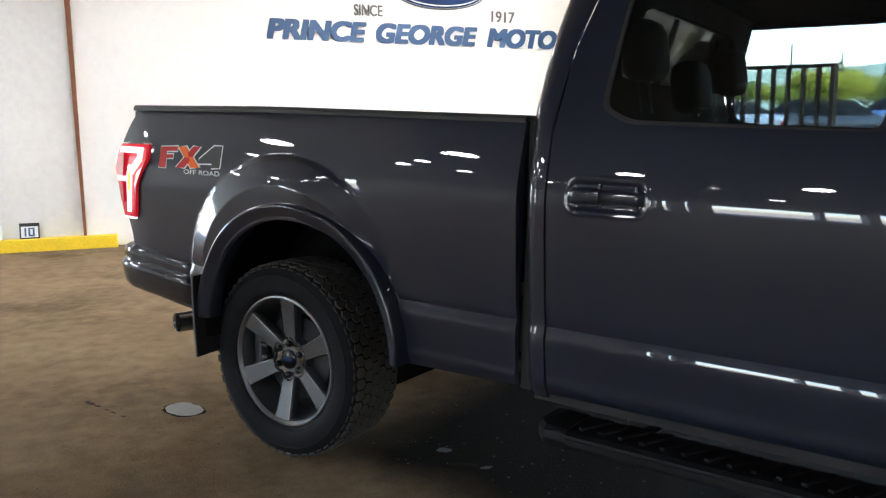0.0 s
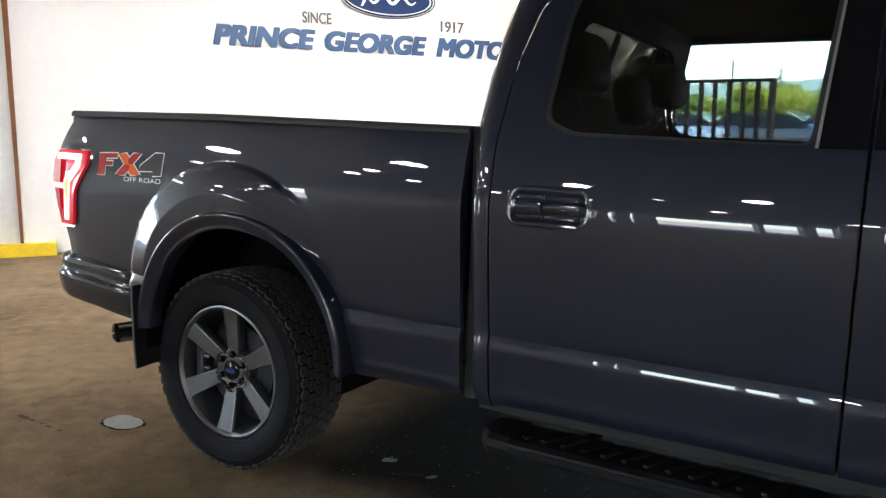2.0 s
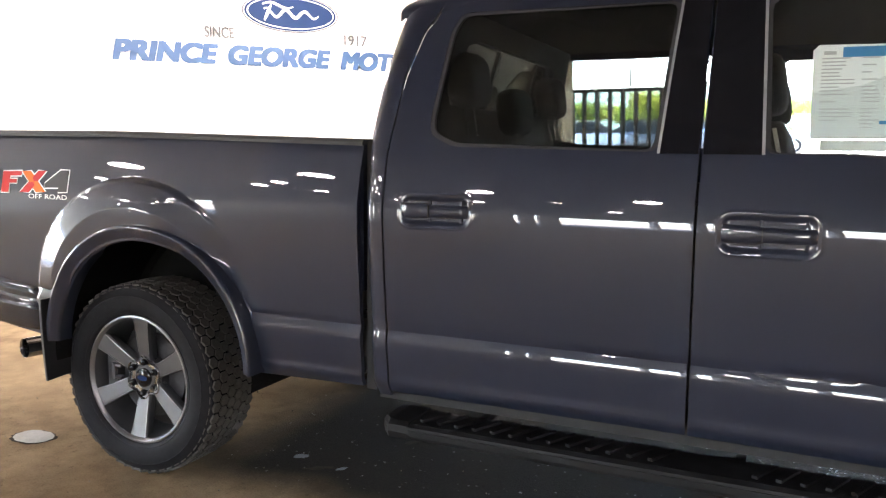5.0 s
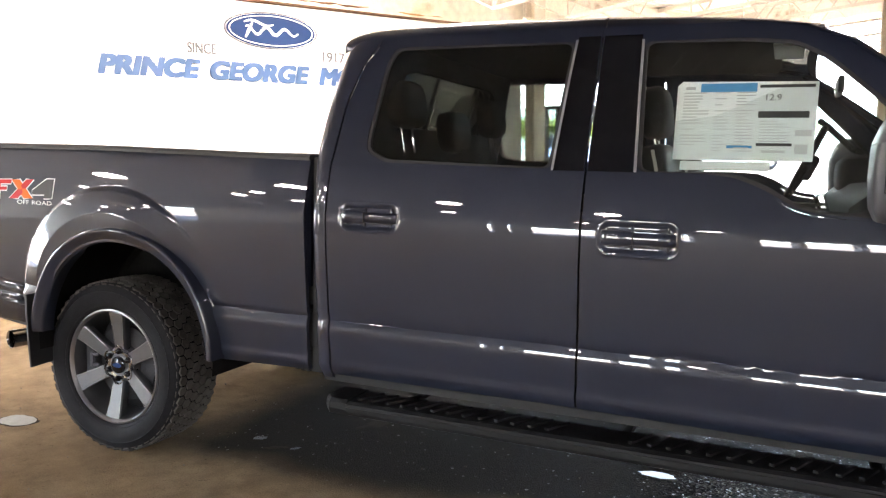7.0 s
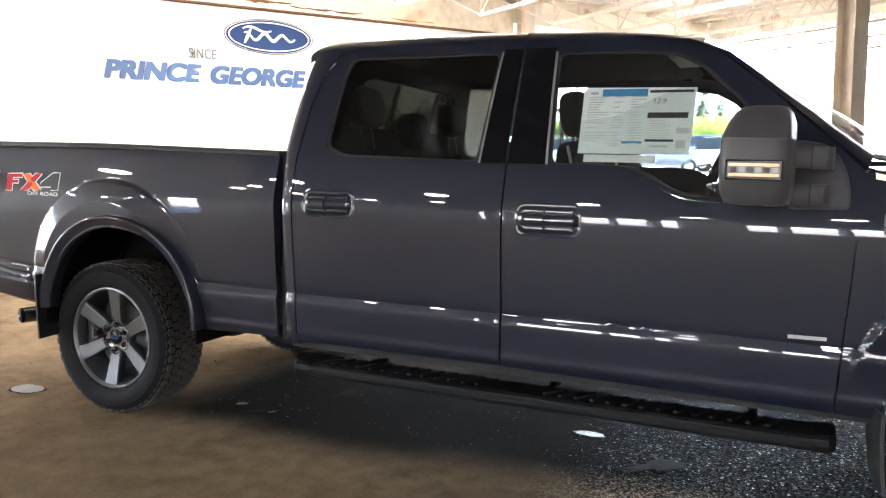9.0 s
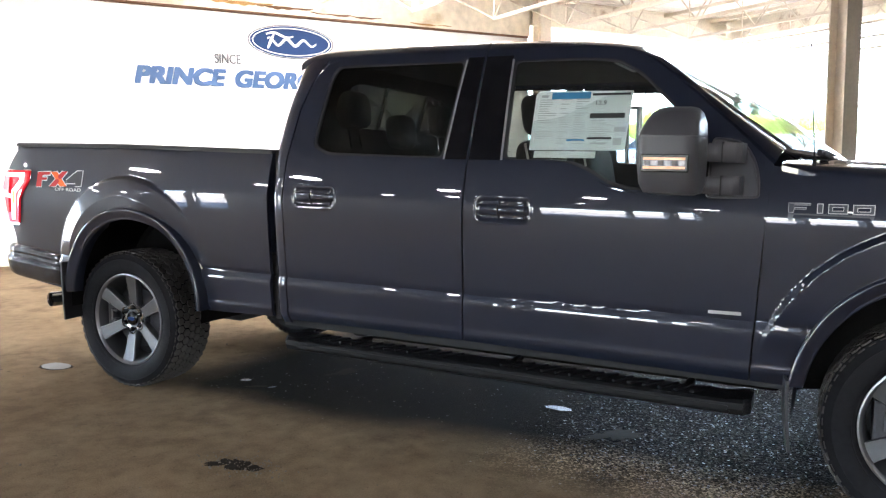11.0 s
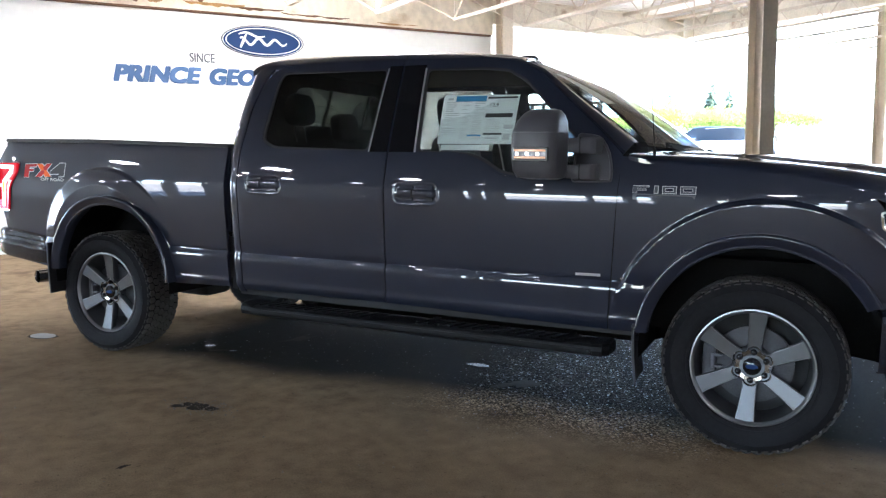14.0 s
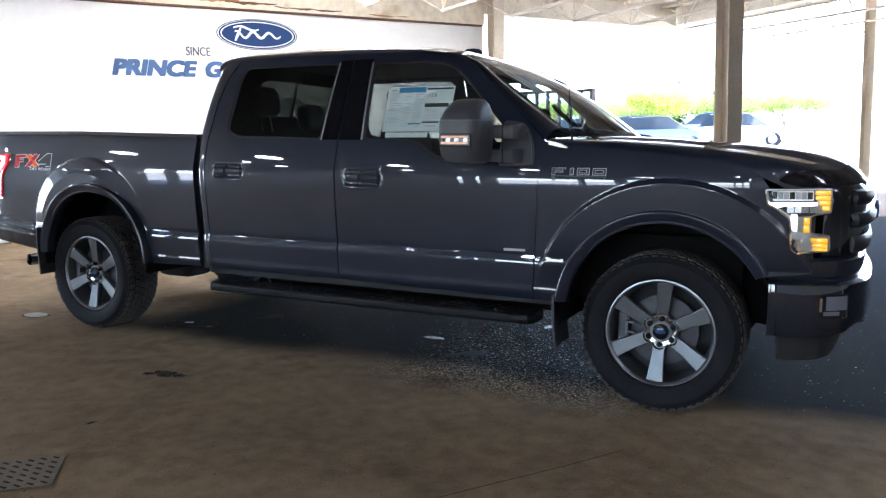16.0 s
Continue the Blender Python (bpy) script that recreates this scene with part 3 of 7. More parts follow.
def ribbon(pts, w):
    """A flowing white stroke on the emblem."""
    bm = bmesh.new()
    prev = None
    for i, (x, z) in enumerate(pts):
        a, b = Vector(pts[max(i - 1, 0)]), Vector(pts[min(i + 1, len(pts) - 1)])
        d = (b - a).normalized()
        n = Vector((-d[1], d[0])) * w * (0.45 + 0.55 * math.sin(math.pi * (i + 0.5) / len(pts)))
        cur = (bm.verts.new((x + n[0], WALL_Y - 0.032, z + n[1])), bm.verts.new((x - n[0], WALL_Y - 0.032, z - n[1])))
        if prev:
            bm.faces.new((prev[0], prev[1], cur[1], cur[0]))
        prev = cur
    return bm


part("emblem_stroke", ribbon([(3.62 + 0.76 * t / 60, 3.185 + 0.055 * math.sin(t / 60 * 18.0 + 0.8) * (1.0 - 0.3 * t / 60)) for t in range(61)], 0.022), PAPER, sign)
part("emblem_stroke", ribbon([(3.60 + 0.42 * t / 30, 3.285 + 0.03 * math.sin(t / 30 * 6.0)) for t in range(31)], 0.018), PAPER, sign)
part("emblem_stroke", ribbon([(3.72 - 0.10 * t / 20, 3.29 - 0.21 * t / 20) for t in range(21)], 0.022), PAPER, sign)
bm = bmesh.new()
for x0, x1, z in ((3.42, 3.62, 2.93), (4.38, 4.58, 2.93), (3.62, 4.38, 2.895)):
    add_box(bm, (x0, WALL_Y - 0.016, z), (x1, WALL_Y - 0.014, z + 0.008))
part("ribbon_line", bm, SIGN_FAINT, sign)


# roof: columns, girders, joists, deck
def column(x, y, top=4.25, wx=0.235, wy=0.235):
    z = floor_height(x, y) - 0.02
    c = new("column")
    c.location = (x, y, z)
    h, k = wx / 2, wy / 2
    part("flange", box((-h, -k, 0), (h, -k + 0.018, top - z), 0.003), STEEL, c)
    part("flange", box((-h, k - 0.018, 0), (h, k, top - z), 0.003), STEEL, c)
    part("web", box((-0.008, -k + 0.018, 0), (0.008, k - 0.018, top - z)), STEEL, c)
    part("base_plate", box((-h - 0.06, -k - 0.06, 0.0), (h + 0.06, k + 0.06, 0.035), 0.004), STEEL, c)
    tagged(c, "cream painted steel column holding the roof", "column", group="roof columns")
    return c


column(7.09, 4.06, wx=0.235, wy=0.19)
column(8.62, 10.80)
column(14.6, 7.0)
column(6.97, -5.0)
column(14.6, -5.0)


def girder(a, b, z0, z1, w, material, label):
    g = new("roof_girder")
    a, b = Vector(a), Vector(b)
    d = (b - a).normalized()
    n = Vector((-d[1], d[0]))

    def slab(half, lo, hi):
        bm = bmesh.new()
        vs = [bm.verts.new((p[0] + n[0] * s, p[1] + n[1] * s, z)) for z in (lo, hi) for p, s in ((a, -half), (a, half), (b, half), (b, -half))]
        for f in ((3, 2, 1, 0), (4, 5, 6, 7), (0, 1, 5, 4), (1, 2, 6, 5), (2, 3, 7, 6), (3, 0, 4, 7)):
            bm.faces.new([vs[i] for i in f])
        return bm
    part("flange", slab(w / 2, z0, z0 + 0.02), material, g)
    part("web", slab(0.008, z0 + 0.02, z1 - 0.02), material, g)
    part("flange", slab(w / 2, z1 - 0.02, z1), material, g)
    tagged(g, label, "girder", group="roof girders")


girder((8.42, 10.95), (13.6, 10.95), 3.78, 4.28, 0.2, STEEL_RUSTY, "cream steel roof girder with rust patches")
girder((13.65, 14.7), (13.65, -9.0), 3.86, 4.28, 0.2, STEEL_RUSTY, "cream steel roof girder with heavy rust")
girder((6.97, 4.2), (6.97, -9.0), 3.9, 4.24, 0.2, STEEL, "cream steel roof girder")


def joist(x, y0, y1, steel, label, zb=3.43, zt=4.22):
    """An open-web joist: two chords and a zigzag of rods."""
    j = new("roof_joist")
    j.location = (x, 0, 0)
    bm = bmesh.new()
    for s in (-0.02, 0.02):
        add_box(bm, (s - 0.012, y0 + 1.85, zb - 0.02), (s + 0.012, y1 - 1.85, zb + 0.02))
    part("bottom_chord", bm, steel, j)
    bm = bmesh.new()
    for s in (-0.02, 0.02):
        add_box(bm, (s - 0.014, y0, zt - 0.03), (s + 0.014, y1, zt + 0.03))
    part("top_chord", bm, steel, j)
    n = max(2, int((y1 - y0 - 3.7) / 1.25))
    pitch = (y1 - y0 - 3.7) / n
    for i in range(n + 1):
        yb = y1 - 1.85 - pitch * i
        for dy in (pitch / 2 if i else 1.8, 0.0 if i == 0 else None, -pitch / 2):
            if dy is None or (i == n and dy == -pitch / 2):
                continue
            bm = bmesh.new()
            add_bar(bm, (0, yb, zb), (0, yb + dy, zt), 0.024, sides=6)
            part("web_rod", bm, steel, j)
    tagged(j, label, "roof joist", group="roof joists")
    return j


JOIST = joist(5.08, -8.9, 10.9, STEEL, "cream open-web steel roof joist")
SHADED_JOIST = joist(5.08 - 1.335 * 3, -8.9, 10.9, SHADED_STEEL, "open-web steel roof joist coloured dark for shade")
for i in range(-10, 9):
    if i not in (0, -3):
        # western joists take the steel with shade in its colour
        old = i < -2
        copy_thing(SHADED_JOIST if old else JOIST, Matrix.Translation((5.08 + 1.335 * i, 0, 0)))


def deck(areas):
    """Ribbed sheets over each area (x0, x1, y0, y1) with a slab on top."""
    bm = bmesh.new()
    for x0, x1, y0, y1 in areas:
        prof, y = [], y0
        while y < y1 - 0.01:
            prof += [(y, 4.27), (y + 0.07, 4.27), (y + 0.085, 4.31), (y + 0.135, 4.31), (y + 0.15, 4.27)]
            y += 0.15
        for (ya, za), (yb, zb) in zip(prof, prof[1:]):
            if yb - ya > 1e-6:
                bm.faces.new([bm.verts.new(p) for p in ((x0, ya, za), (x1, ya, za), (x1, yb, zb), (x0, yb, zb))])
        add_box(bm, (x0, y0, 4.32), (x1, y, 4.45))
    bmesh.ops.remove_doubles(bm, verts=bm.verts, dist=1e-4)
    return bm


ceiling = part("ceiling", deck([(-9.3, -1.0, 4.3, 11.2), (-1.0, 16.6, 4.3, 19.0), (7.0, 16.6, -9.2, 4.3)]), DECK)
tagged(ceiling, "white ribbed steel roof deck", "ceiling", kind="structure")
# unlit part of the deck, its shade painted as a dark colour
shaded_bay = part("ceiling", deck([(-9.3, 7.0, -9.2, 4.3)]), SHADED_DECK)
tagged(shaded_bay, "ribbed roof deck coloured dark for shade over the drive-in bay", "ceiling", kind="structure")
# unseen walls, added to keep daylight off the truck's nose and the floor
south = part("wall_south", box((-9.3, -9.3, -0.3), (16.6, -9.05, 4.3)), UNSEEN_WALL)
east = part("wall_east", box((16.35, -9.05, -0.3), (16.6, 3.5, 4.3)), UNSEEN_WALL)
tagged(east, "unseen grey-brown end wall, added to block daylight", "wall", kind="structure")
tagged(south, "unseen grey-brown south wall, added to block daylight", "wall", kind="structure")
# the west wall, with drive-in openings to the daylight
west = new("wall_west")
tagged(west, "grey-brown wall with open drive-in doors", "wall", kind="structure")
OPEN = [(-8.4, -7.2), (-7.05, -5.9), (-5.75, -5.0), (-3.70, -3.30), (-3.10, -2.42), (-2.34, -0.65), (-0.32, -0.22), (0.02, 0.14), (5.0, 5.5), (5.7, 6.1)]
ys = [-9.05] + [v for o in OPEN for v in o] + [11.0]
for a, b in zip(ys[::2], ys[1::2]):
    part("pier", box((-9.3, a, -0.3), (-9.05, b, 4.3)), UNSEEN_WALL, west)
for k, (a, b) in enumerate(OPEN):
    part("lintel", box((-9.3, a, 2.7 - 0.25 * (k % 3)), (-9.05, b, 4.3)), UNSEEN_WALL, west)


# ceiling lamps, over and behind the camera, some of them added fill
def hung_lamp(x, y, face, dome=None, size=1.0):
    t = new("ceiling_lamp")
    t.location = (x, y, 3.70)
    bm = lathe([(0.001, 0.0), (0.235 * size, 0.0), (0.245 * size, 0.012), (0.24 * size, 0.03)], 32)
    bmesh.ops.rotate(bm, matrix=Matrix.Rotation(radians(90), 3, "X"), verts=bm.verts)
    part("lamp_face", bm, face, t, "glowing round lamp face")
    bm = lathe([(0.25 * size, -0.01), (0.25 * size, 0.04), (0.10 * size, 0.20), (0.06 * size, 0.30), (0.001, 0.30)], 32)
    bmesh.ops.rotate(bm, matrix=Matrix.Rotation(radians(90), 3, "X"), verts=bm.verts)
    smooth(part("housing", bm, dome or STEEL, t), 40)
    bm = bmesh.new()
    add_bar(bm, (0, 0, 0.28), (0, 0, 0.58), 0.02, sides=8)
    part("hanger", bm, STEEL, t)
    tagged(t, "round white lamp, inferred or added as fill, under the roof deck", "ceiling lamp", group="ceiling lamps")


for x, y in LAMPS:
    hung_lamp(x, y, LAMP_FACE, None, 0.85 if y < -1 or y > 3 else 0.62)
for x, y in SMALL_LAMPS:
    hung_lamp(x, y, LAMP_FACE, None, 0.42)
for x, y in WALL_FILL_LAMPS:
    hung_lamp(x, y, WALL_FILL_FACE, WALL_FILL_GLOW if x > 1 else None)


# things on the floor
def blob(name, x, y, rx, ry, turn, material, seed, lift=0.004, n=26, rough=0.35):
    """A thin patch with an uneven edge."""
    rnd = random.Random(seed)
    bm = bmesh.new()
    edge = []
    for i in range(n):
        a = 2 * math.pi * i / n
        r = 1 + rough * noise.noise((math.cos(a) * 1.7 + seed, math.sin(a) * 1.7, 0.4)) + rough * 0.5 * rnd.uniform(-1, 1)
        u, v = rx * r * math.cos(a), ry * r * math.sin(a)
        px, py = x + u * math.cos(turn) - v * math.sin(turn), y + u * math.sin(turn) + v * math.cos(turn)
        edge.append(bm.verts.new((px, py, floor_height(px, py) + 0.004 * noise.noise((px * 0.8, py * 0.8, 0)) + lift)))
    c = bm.verts.new((x, y, floor_height(x, y) + 0.004 * noise.noise((x * 0.8, y * 0.8, 0)) + lift + 0.001))
    for i in range(n):
        bm.faces.new((c, edge[i], edge[(i + 1) % n]))
    return part(name, bm, material)


def place(x, y):
    """A spot on the floor given along and across the truck."""
    return 0.5443 * x + 0.8385 * y + 0.438, -0.8385 * x + 0.5447 * y + 4.099


AXIS = radians(-57)
rim = blob("drain_gap", *place(-0.743, 0.171), 0.114, 0.082, AXIS, OIL, 5, 0.003, 48, 0.12)
tagged(rim, "dark ragged gap round the drain cover", "drain gap")
drain = blob("drain_cover", *place(-0.743, 0.171), 0.105, 0.075, AXIS, GALV, 3, 0.006, 32, 0.08)
tagged(drain, "worn pale metal drain cover set in the floor", "drain cover")
for i, (x, y, rx, ry) in enumerate(((1.362, -0.535, 0.11, 0.05), (1.27, -0.575, 0.05, 0.03), (0.64, 0.45, 0.05, 0.025), (2.70, 0.66, 0.16, 0.07), (0.90, 0.97, 0.12, 0.045), (1.66, -1.3, 0.03, 0.012), (-1.19, -0.04, 0.022, 0.010), (-1.15, -0.045, 0.030, 0.014), (-1.10, -0.045, 0.022, 0.010), (-1.02, -0.05, 0.014, 0.007), (-0.96, -0.052, 0.018, 0.008), (-0.88, -0.054, 0.012, 0.006))):
    o = blob("oil_stain", *place(x, y), rx, ry, AXIS + (0.3 * i if i < 6 else 0.0), SMUDGE if i > 5 else OIL, 11 + i, 0.004, 40, 0.38 if i < 2 else 0.6)
    tagged(o, "dark oily stain soaked into the floor", "stain", group="floor stains")
for i, (x, y, rx, ry) in enumerate(((2.335, 0.93, 0.075, 0.035), (0.50, 0.52, 0.035, 0.022), (0.73, 0.48, 0.026, 0.013), (2.92, 1.61, 0.06, 0.03))):
    o = blob("wet_puddle", *place(x, y), rx, ry, AXIS + 0.5 * i, PUDDLE, 31 + i, 0.006, 30, 0.20)
    tagged(o, "small shiny puddle on the wet floor", "puddle", group="floor puddles")
px, py = -0.14, 1.53
fp = part("floor_plate", box((-0.22, -0.16, 0), (0.22, 0.16, 0.003), 0.001), GALV_DARK)
fp.matrix_world = Matrix.Translation((px, py, floor_height(px, py) + 0.001)) @ Matrix.Rotation(radians(-14), 4, "Z")
for i in range(9):
    for j in range(6):
        b = part("stud", box((-0.016, -0.004, 0), (0.016, 0.004, 0.0025), 0, Matrix.Translation((-0.19 + 0.047 * i, -0.13 + 0.052 * j, 0.003)) @ Matrix.Rotation(radians(45 if (i + j) % 2 else -45), 4, "Z")), OIL, fp) if i + j == 0 else new("stud", b.data)
        if i + j:
            b.parent = fp
            b.location = (0.047 * i, 0.052 * j, 0)
tagged(fp, "worn metal tread plate let into the floor", "floor plate")
rows = [[(x, 0.495 + dy + 0.012 * noise.noise((x * 1.5, 0.2, 0)), floor_height(x, 0.495) + 0.004 * noise.noise((x * 0.8, 0.4, 0)) + 0.005) for dy in (-0.0022, 0.0022)] for x in [1.15 + 0.05 * i for i in range(22)]]
joint = part("floor_joint", sheet(rows), OIL)
tagged(joint, "thin dark saw-cut joint in the floor", "joint", kind="structure")
bm = bmesh.new()
rnd = random.Random(8)
for i in range(620):
    x, y = rnd.uniform(-1.8, 5.4), rnd.uniform(-2.3, 1.6)
    if i >= 420:
        x, y = rnd.gauss(1.37, 0.10), rnd.gauss(-0.53, 0.05)
    px, py = place(x, y)
    s = rnd.uniform(0.002, 0.006) * (1.8 if rnd.random() < 0.06 else 1)
    m = Matrix.Translation((px, py, floor_height(px, py) + s * 0.4)) @ Euler((rnd.random() * 6, rnd.random() * 6, rnd.random() * 6)).to_matrix().to_4x4() @ Matrix.Diagonal((s, s * rnd.uniform(0.5, 1), s * 0.6, 1))
    bmesh.ops.create_icosphere(bm, subdivisions=1, radius=1.0, matrix=m)
grit = part("floor_grit", bm, GRIT)
tagged(grit, "small pale grit and crumbs scattered on the floor", "grit", kind="stuff")

# ---- the truck, in its own frame: x forward, y = 0 at its near side, z up ----
TRUCK = new("pickup_truck")
TRUCK.matrix_world = Matrix(((0.544301, 0.838514, 0.025123, 0.4384), (-0.838458, 0.544737, -0.015777, 4.0994), (-0.026915, -0.012477, 0.99956, 0.0537), (0, 0, 0, 1)))
tagged(TRUCK, "dark slate-grey crew-cab pickup truck parked on concrete", "pickup truck")
YC = 1.0
# wheel openings: centre, radius, and the raised bulge round them: centre, radius
ARCHES = ((0.145, 0.520, 0.472, (0.10, 0.643, 0.585)), (4.022, 0.475, 0.478, (4.044, 0.470, 0.69)))
LOWER = [(0.46, 0.104), (0.50, 0.072), (0.535, 0.048), (0.552, 0.0375), (0.562, 0.0335), (0.574, 0.0315), (0.590, 0.0330), (0.62, 0.0300), (0.655, 0.0262), (0.688, 0.0230), (0.705, 0.0220), (0.718, 0.0228), (0.732, 0.0262), (0.742, 0.0295), (0.752, 0.0322)]
MIDDLE = [(0.752, 0.0322), (0.764, 0.0272), (0.785, 0.0245), (0.86, 0.0180), (0.98, 0.0080), (1.06, 0.0026), (1.11, 0.0004), (1.137, 0.0), (1.155, 0.0011), (1.172, 0.0036), (1.20, 0.0092), (1.235, 0.0172), (1.27, 0.0260), (1.31, 0.0370), (1.34, 0.0462), (1.50, 0.104), (1.66, 0.165), (1.835, 0.240)]


def spline(v, pts):
    """A smooth curve through points, straight on past its ends."""
    n = len(pts)
    i = min(max(sum(1 for p in pts if p[0] <= v) - 1, 0), n - 2)

    def slope(k):
        a, b = pts[max(k - 1, 0)], pts[min(k + 1, n - 1)]
        return (b[1] - a[1]) / (b[0] - a[0])
    (x0, y0), (x1, y1) = pts[i], pts[i + 1]
    h = x1 - x0
    t = (v - x0) / h
    return (2 * t**3 - 3 * t**2 + 1) * y0 + (t**3 - 2 * t**2 + t) * h * slope(i) + (-2 * t**3 + 3 * t**2) * y1 + (t**3 - t**2) * h * slope(i + 1)


def smoothstep(v):
    v = min(max(v, 0), 1)
    return v * v * (3 - 2 * v)


def side_y(x, z):
    """How far in the truck's near side lies at a place: its section, the bulges round the wheels, the tapered ends."""
    y = spline(z, LOWER if z < 0.752 else MIDDLE)
    for ax, az, r, (bx, bz, br) in ARCHES:
        d = math.hypot(x - bx, max(z - bz, 0))
        # a small step at the outer edge, then a flank that swells towards the wheel
        step, swell = (0.011, 0.031) if ax < 1 else (0.038, 0.0)
        k = (step * smoothstep((br - d) / 0.022) + swell * min(max((br - d) / (br - r), 0.0), 1.0)) * smoothstep((z - 0.60) / 0.25)
        if ax < 1:
            k *= smoothstep((math.degrees(math.atan2(z - bz, x - bx)) - 28) / 50) if z > bz else (1.0 if x < bx else 0.0)
        y -= k
    y += 0.55 * max(0, x - 4.32) ** 2 + 0.5 * max(0, -0.72 - x) ** 2
    return y


def mirrored(p, far):
    return (p[0], 2 * YC - p[1], p[2]) if far else p


def both(name, make, material, parent=None, label="", angle=35):
    """Builds a part for the near and the far side. make(far) gives a bmesh."""
    out = []
    for far in (False, True):
        out.append(smooth(part(name, make(far), material, parent or TRUCK, label), angle))
    return out


def value(f, v):
    return f(v) if callable(f) else f


def dish(x, z, place):
    """How deep a rounded finger cup lies at a spot, with a low lip round it."""
    x0, x1, z0, z1 = place
    r = 0.030
    qx, qz = abs(x - (x0 + x1) / 2) - (x1 - x0) / 2 + r, abs(z - (z0 + z1) / 2) - (z1 - z0) / 2 + r
    d = math.hypot(max(qx, 0), max(qz, 0)) + min(max(qx, qz), 0) - r
    lip = math.sin(math.pi * min(max(d / 0.012, 0), 1)) ** 2
    return 0.010 * smoothstep(-d / 0.018) - 0.0016 * lip


def skin(name, x0, x1, zlo, zhi, z_mean=(0.53, 1.34), material=None, step=0.025, nz=56, off=0.0, thick=0.02, label="", arch=None, cup=None):
    """A body panel on the truck's side. x0, x1 may follow z, zlo and zhi follow x."""
    xa, xb = value(x0, z_mean[0]), value(x1, z_mean[0])
    n = max(2, int((xb - xa) / step))
    us = [i / n for i in range(n + 1)]
    if arch:
        ax, az, r, _ = arch
        stops = [ax + r * math.cos(math.pi * i / 96) for i in range(97)] + [ax - r - 0.003, ax + r + 0.003]
        fine = [xa + 0.009 * i for i in range(int((xb - xa) / 0.009) + 1)]
        stops += [xa, xb] + [x for x in fine if r + 0.012 < abs(x - ax) < r + 0.26]
        stops += [x for x in (xa + (xb - xa) * u for u in us) if abs(x - ax) >= r + 0.26]
        us = sorted((x - xa) / (xb - xa) for x in stops if xa <= x <= xb)
        us[0], us[-1] = 0.0, 1.0

    ks = [j / nz for j in range(nz + 1)]
    if cup:
        xs = [cup[0] - 0.024 + 0.004 * i for i in range(int((cup[1] - cup[0] + 0.048) / 0.004) + 1)]
        us = sorted([u for u in us if not xs[0] - 0.002 < xa + (xb - xa) * u < xs[-1] + 0.002] + [(x - xa) / (xb - xa) for x in xs])
        k0, k1 = ((z - z_mean[0]) / (z_mean[1] - z_mean[0]) for z in (cup[2] - 0.03, cup[3] + 0.03))
        fine = [k0 + (k1 - k0) * i / 44 for i in range(45)]
        ks = sorted([k for k in ks if not k0 - 0.004 < k < k1 + 0.004] + fine)

    def make(far):
        rows = []
        for u in us:
            row = []
            for k in ks:
                zm = z_mean[0] + (z_mean[1] - z_mean[0]) * k
                x = value(x0, zm) + (value(x1, zm) - value(x0, zm)) * u
                lo, hi = value(zlo, x), value(zhi, x)
                z = lo + (hi - lo) * k
                row.append(mirrored((x, side_y(x, z) - off + (dish(x, z, cup) if cup else 0.0), z), far))
            rows.append(row)
        return sheet(rows, (0, -thick if far else thick, 0))
    return both(name, make, material or PAINT, None, label, 25)


def over_arch(bottom):
    """The lower edge of a panel, lifted over the wheel openings."""
    def low(x):
        z = value(bottom, x)
        for ax, az, r, _ in ARCHES:
            if abs(x - ax) < r:
                z = max(z, az + math.sqrt(r * r - (x - ax) ** 2))
        return z
    return low


def resample(pts, n):
    """n points at even steps along a closed outline."""
    pts = [Vector(p) for p in pts]
    seg = [(pts[(i + 1) % len(pts)] - p).length for i, p in enumerate(pts)]
    total, out, i, at = sum(seg), [], 0, 0.0
    for k in range(n):
        want = total * k / n
        while at + seg[i] < want - 1e-9:
            at += seg[i]
            i += 1
        out.append(pts[i].lerp(pts[(i + 1) % len(pts)], (want - at) / seg[i] if seg[i] else 0))
    return out


def rounded(pts, r, steps=5):
    """A closed outline in the plane with its corners rounded."""
    pts = [Vector(p) for p in pts]
    out = []
    for i, p in enumerate(pts):
        a, b = pts[i - 1], pts[(i + 1) % len(pts)]
        da, db = (a - p), (b - p)
        k = min(r, da.length * 0.45, db.length * 0.45)
        s, e = p + da.normalized() * k, p + db.normalized() * k
        for j in range(steps + 1):
            t = j / steps
            out.append((1 - t) ** 2 * s + 2 * t * (1 - t) * p + t * t * e)
    return out


def inset(outline, d):
    """The same outline drawn in by d."""
    n, area, res = len(outline), 0.0, []
    for i in range(n):
        p, q = outline[i], outline[(i + 1) % n]
        area += p[0] * q[1] - q[0] * p[1]
    for i in range(n):
        p, c, q = (Vector((outline[(i + k) % n][0], outline[(i + k) % n][1])) for k in (-1, 0, 1))
        t = (q - p).normalized()
        res.append(c + Vector((-t[1], t[0])) * (d if area > 0 else -d))
    return res


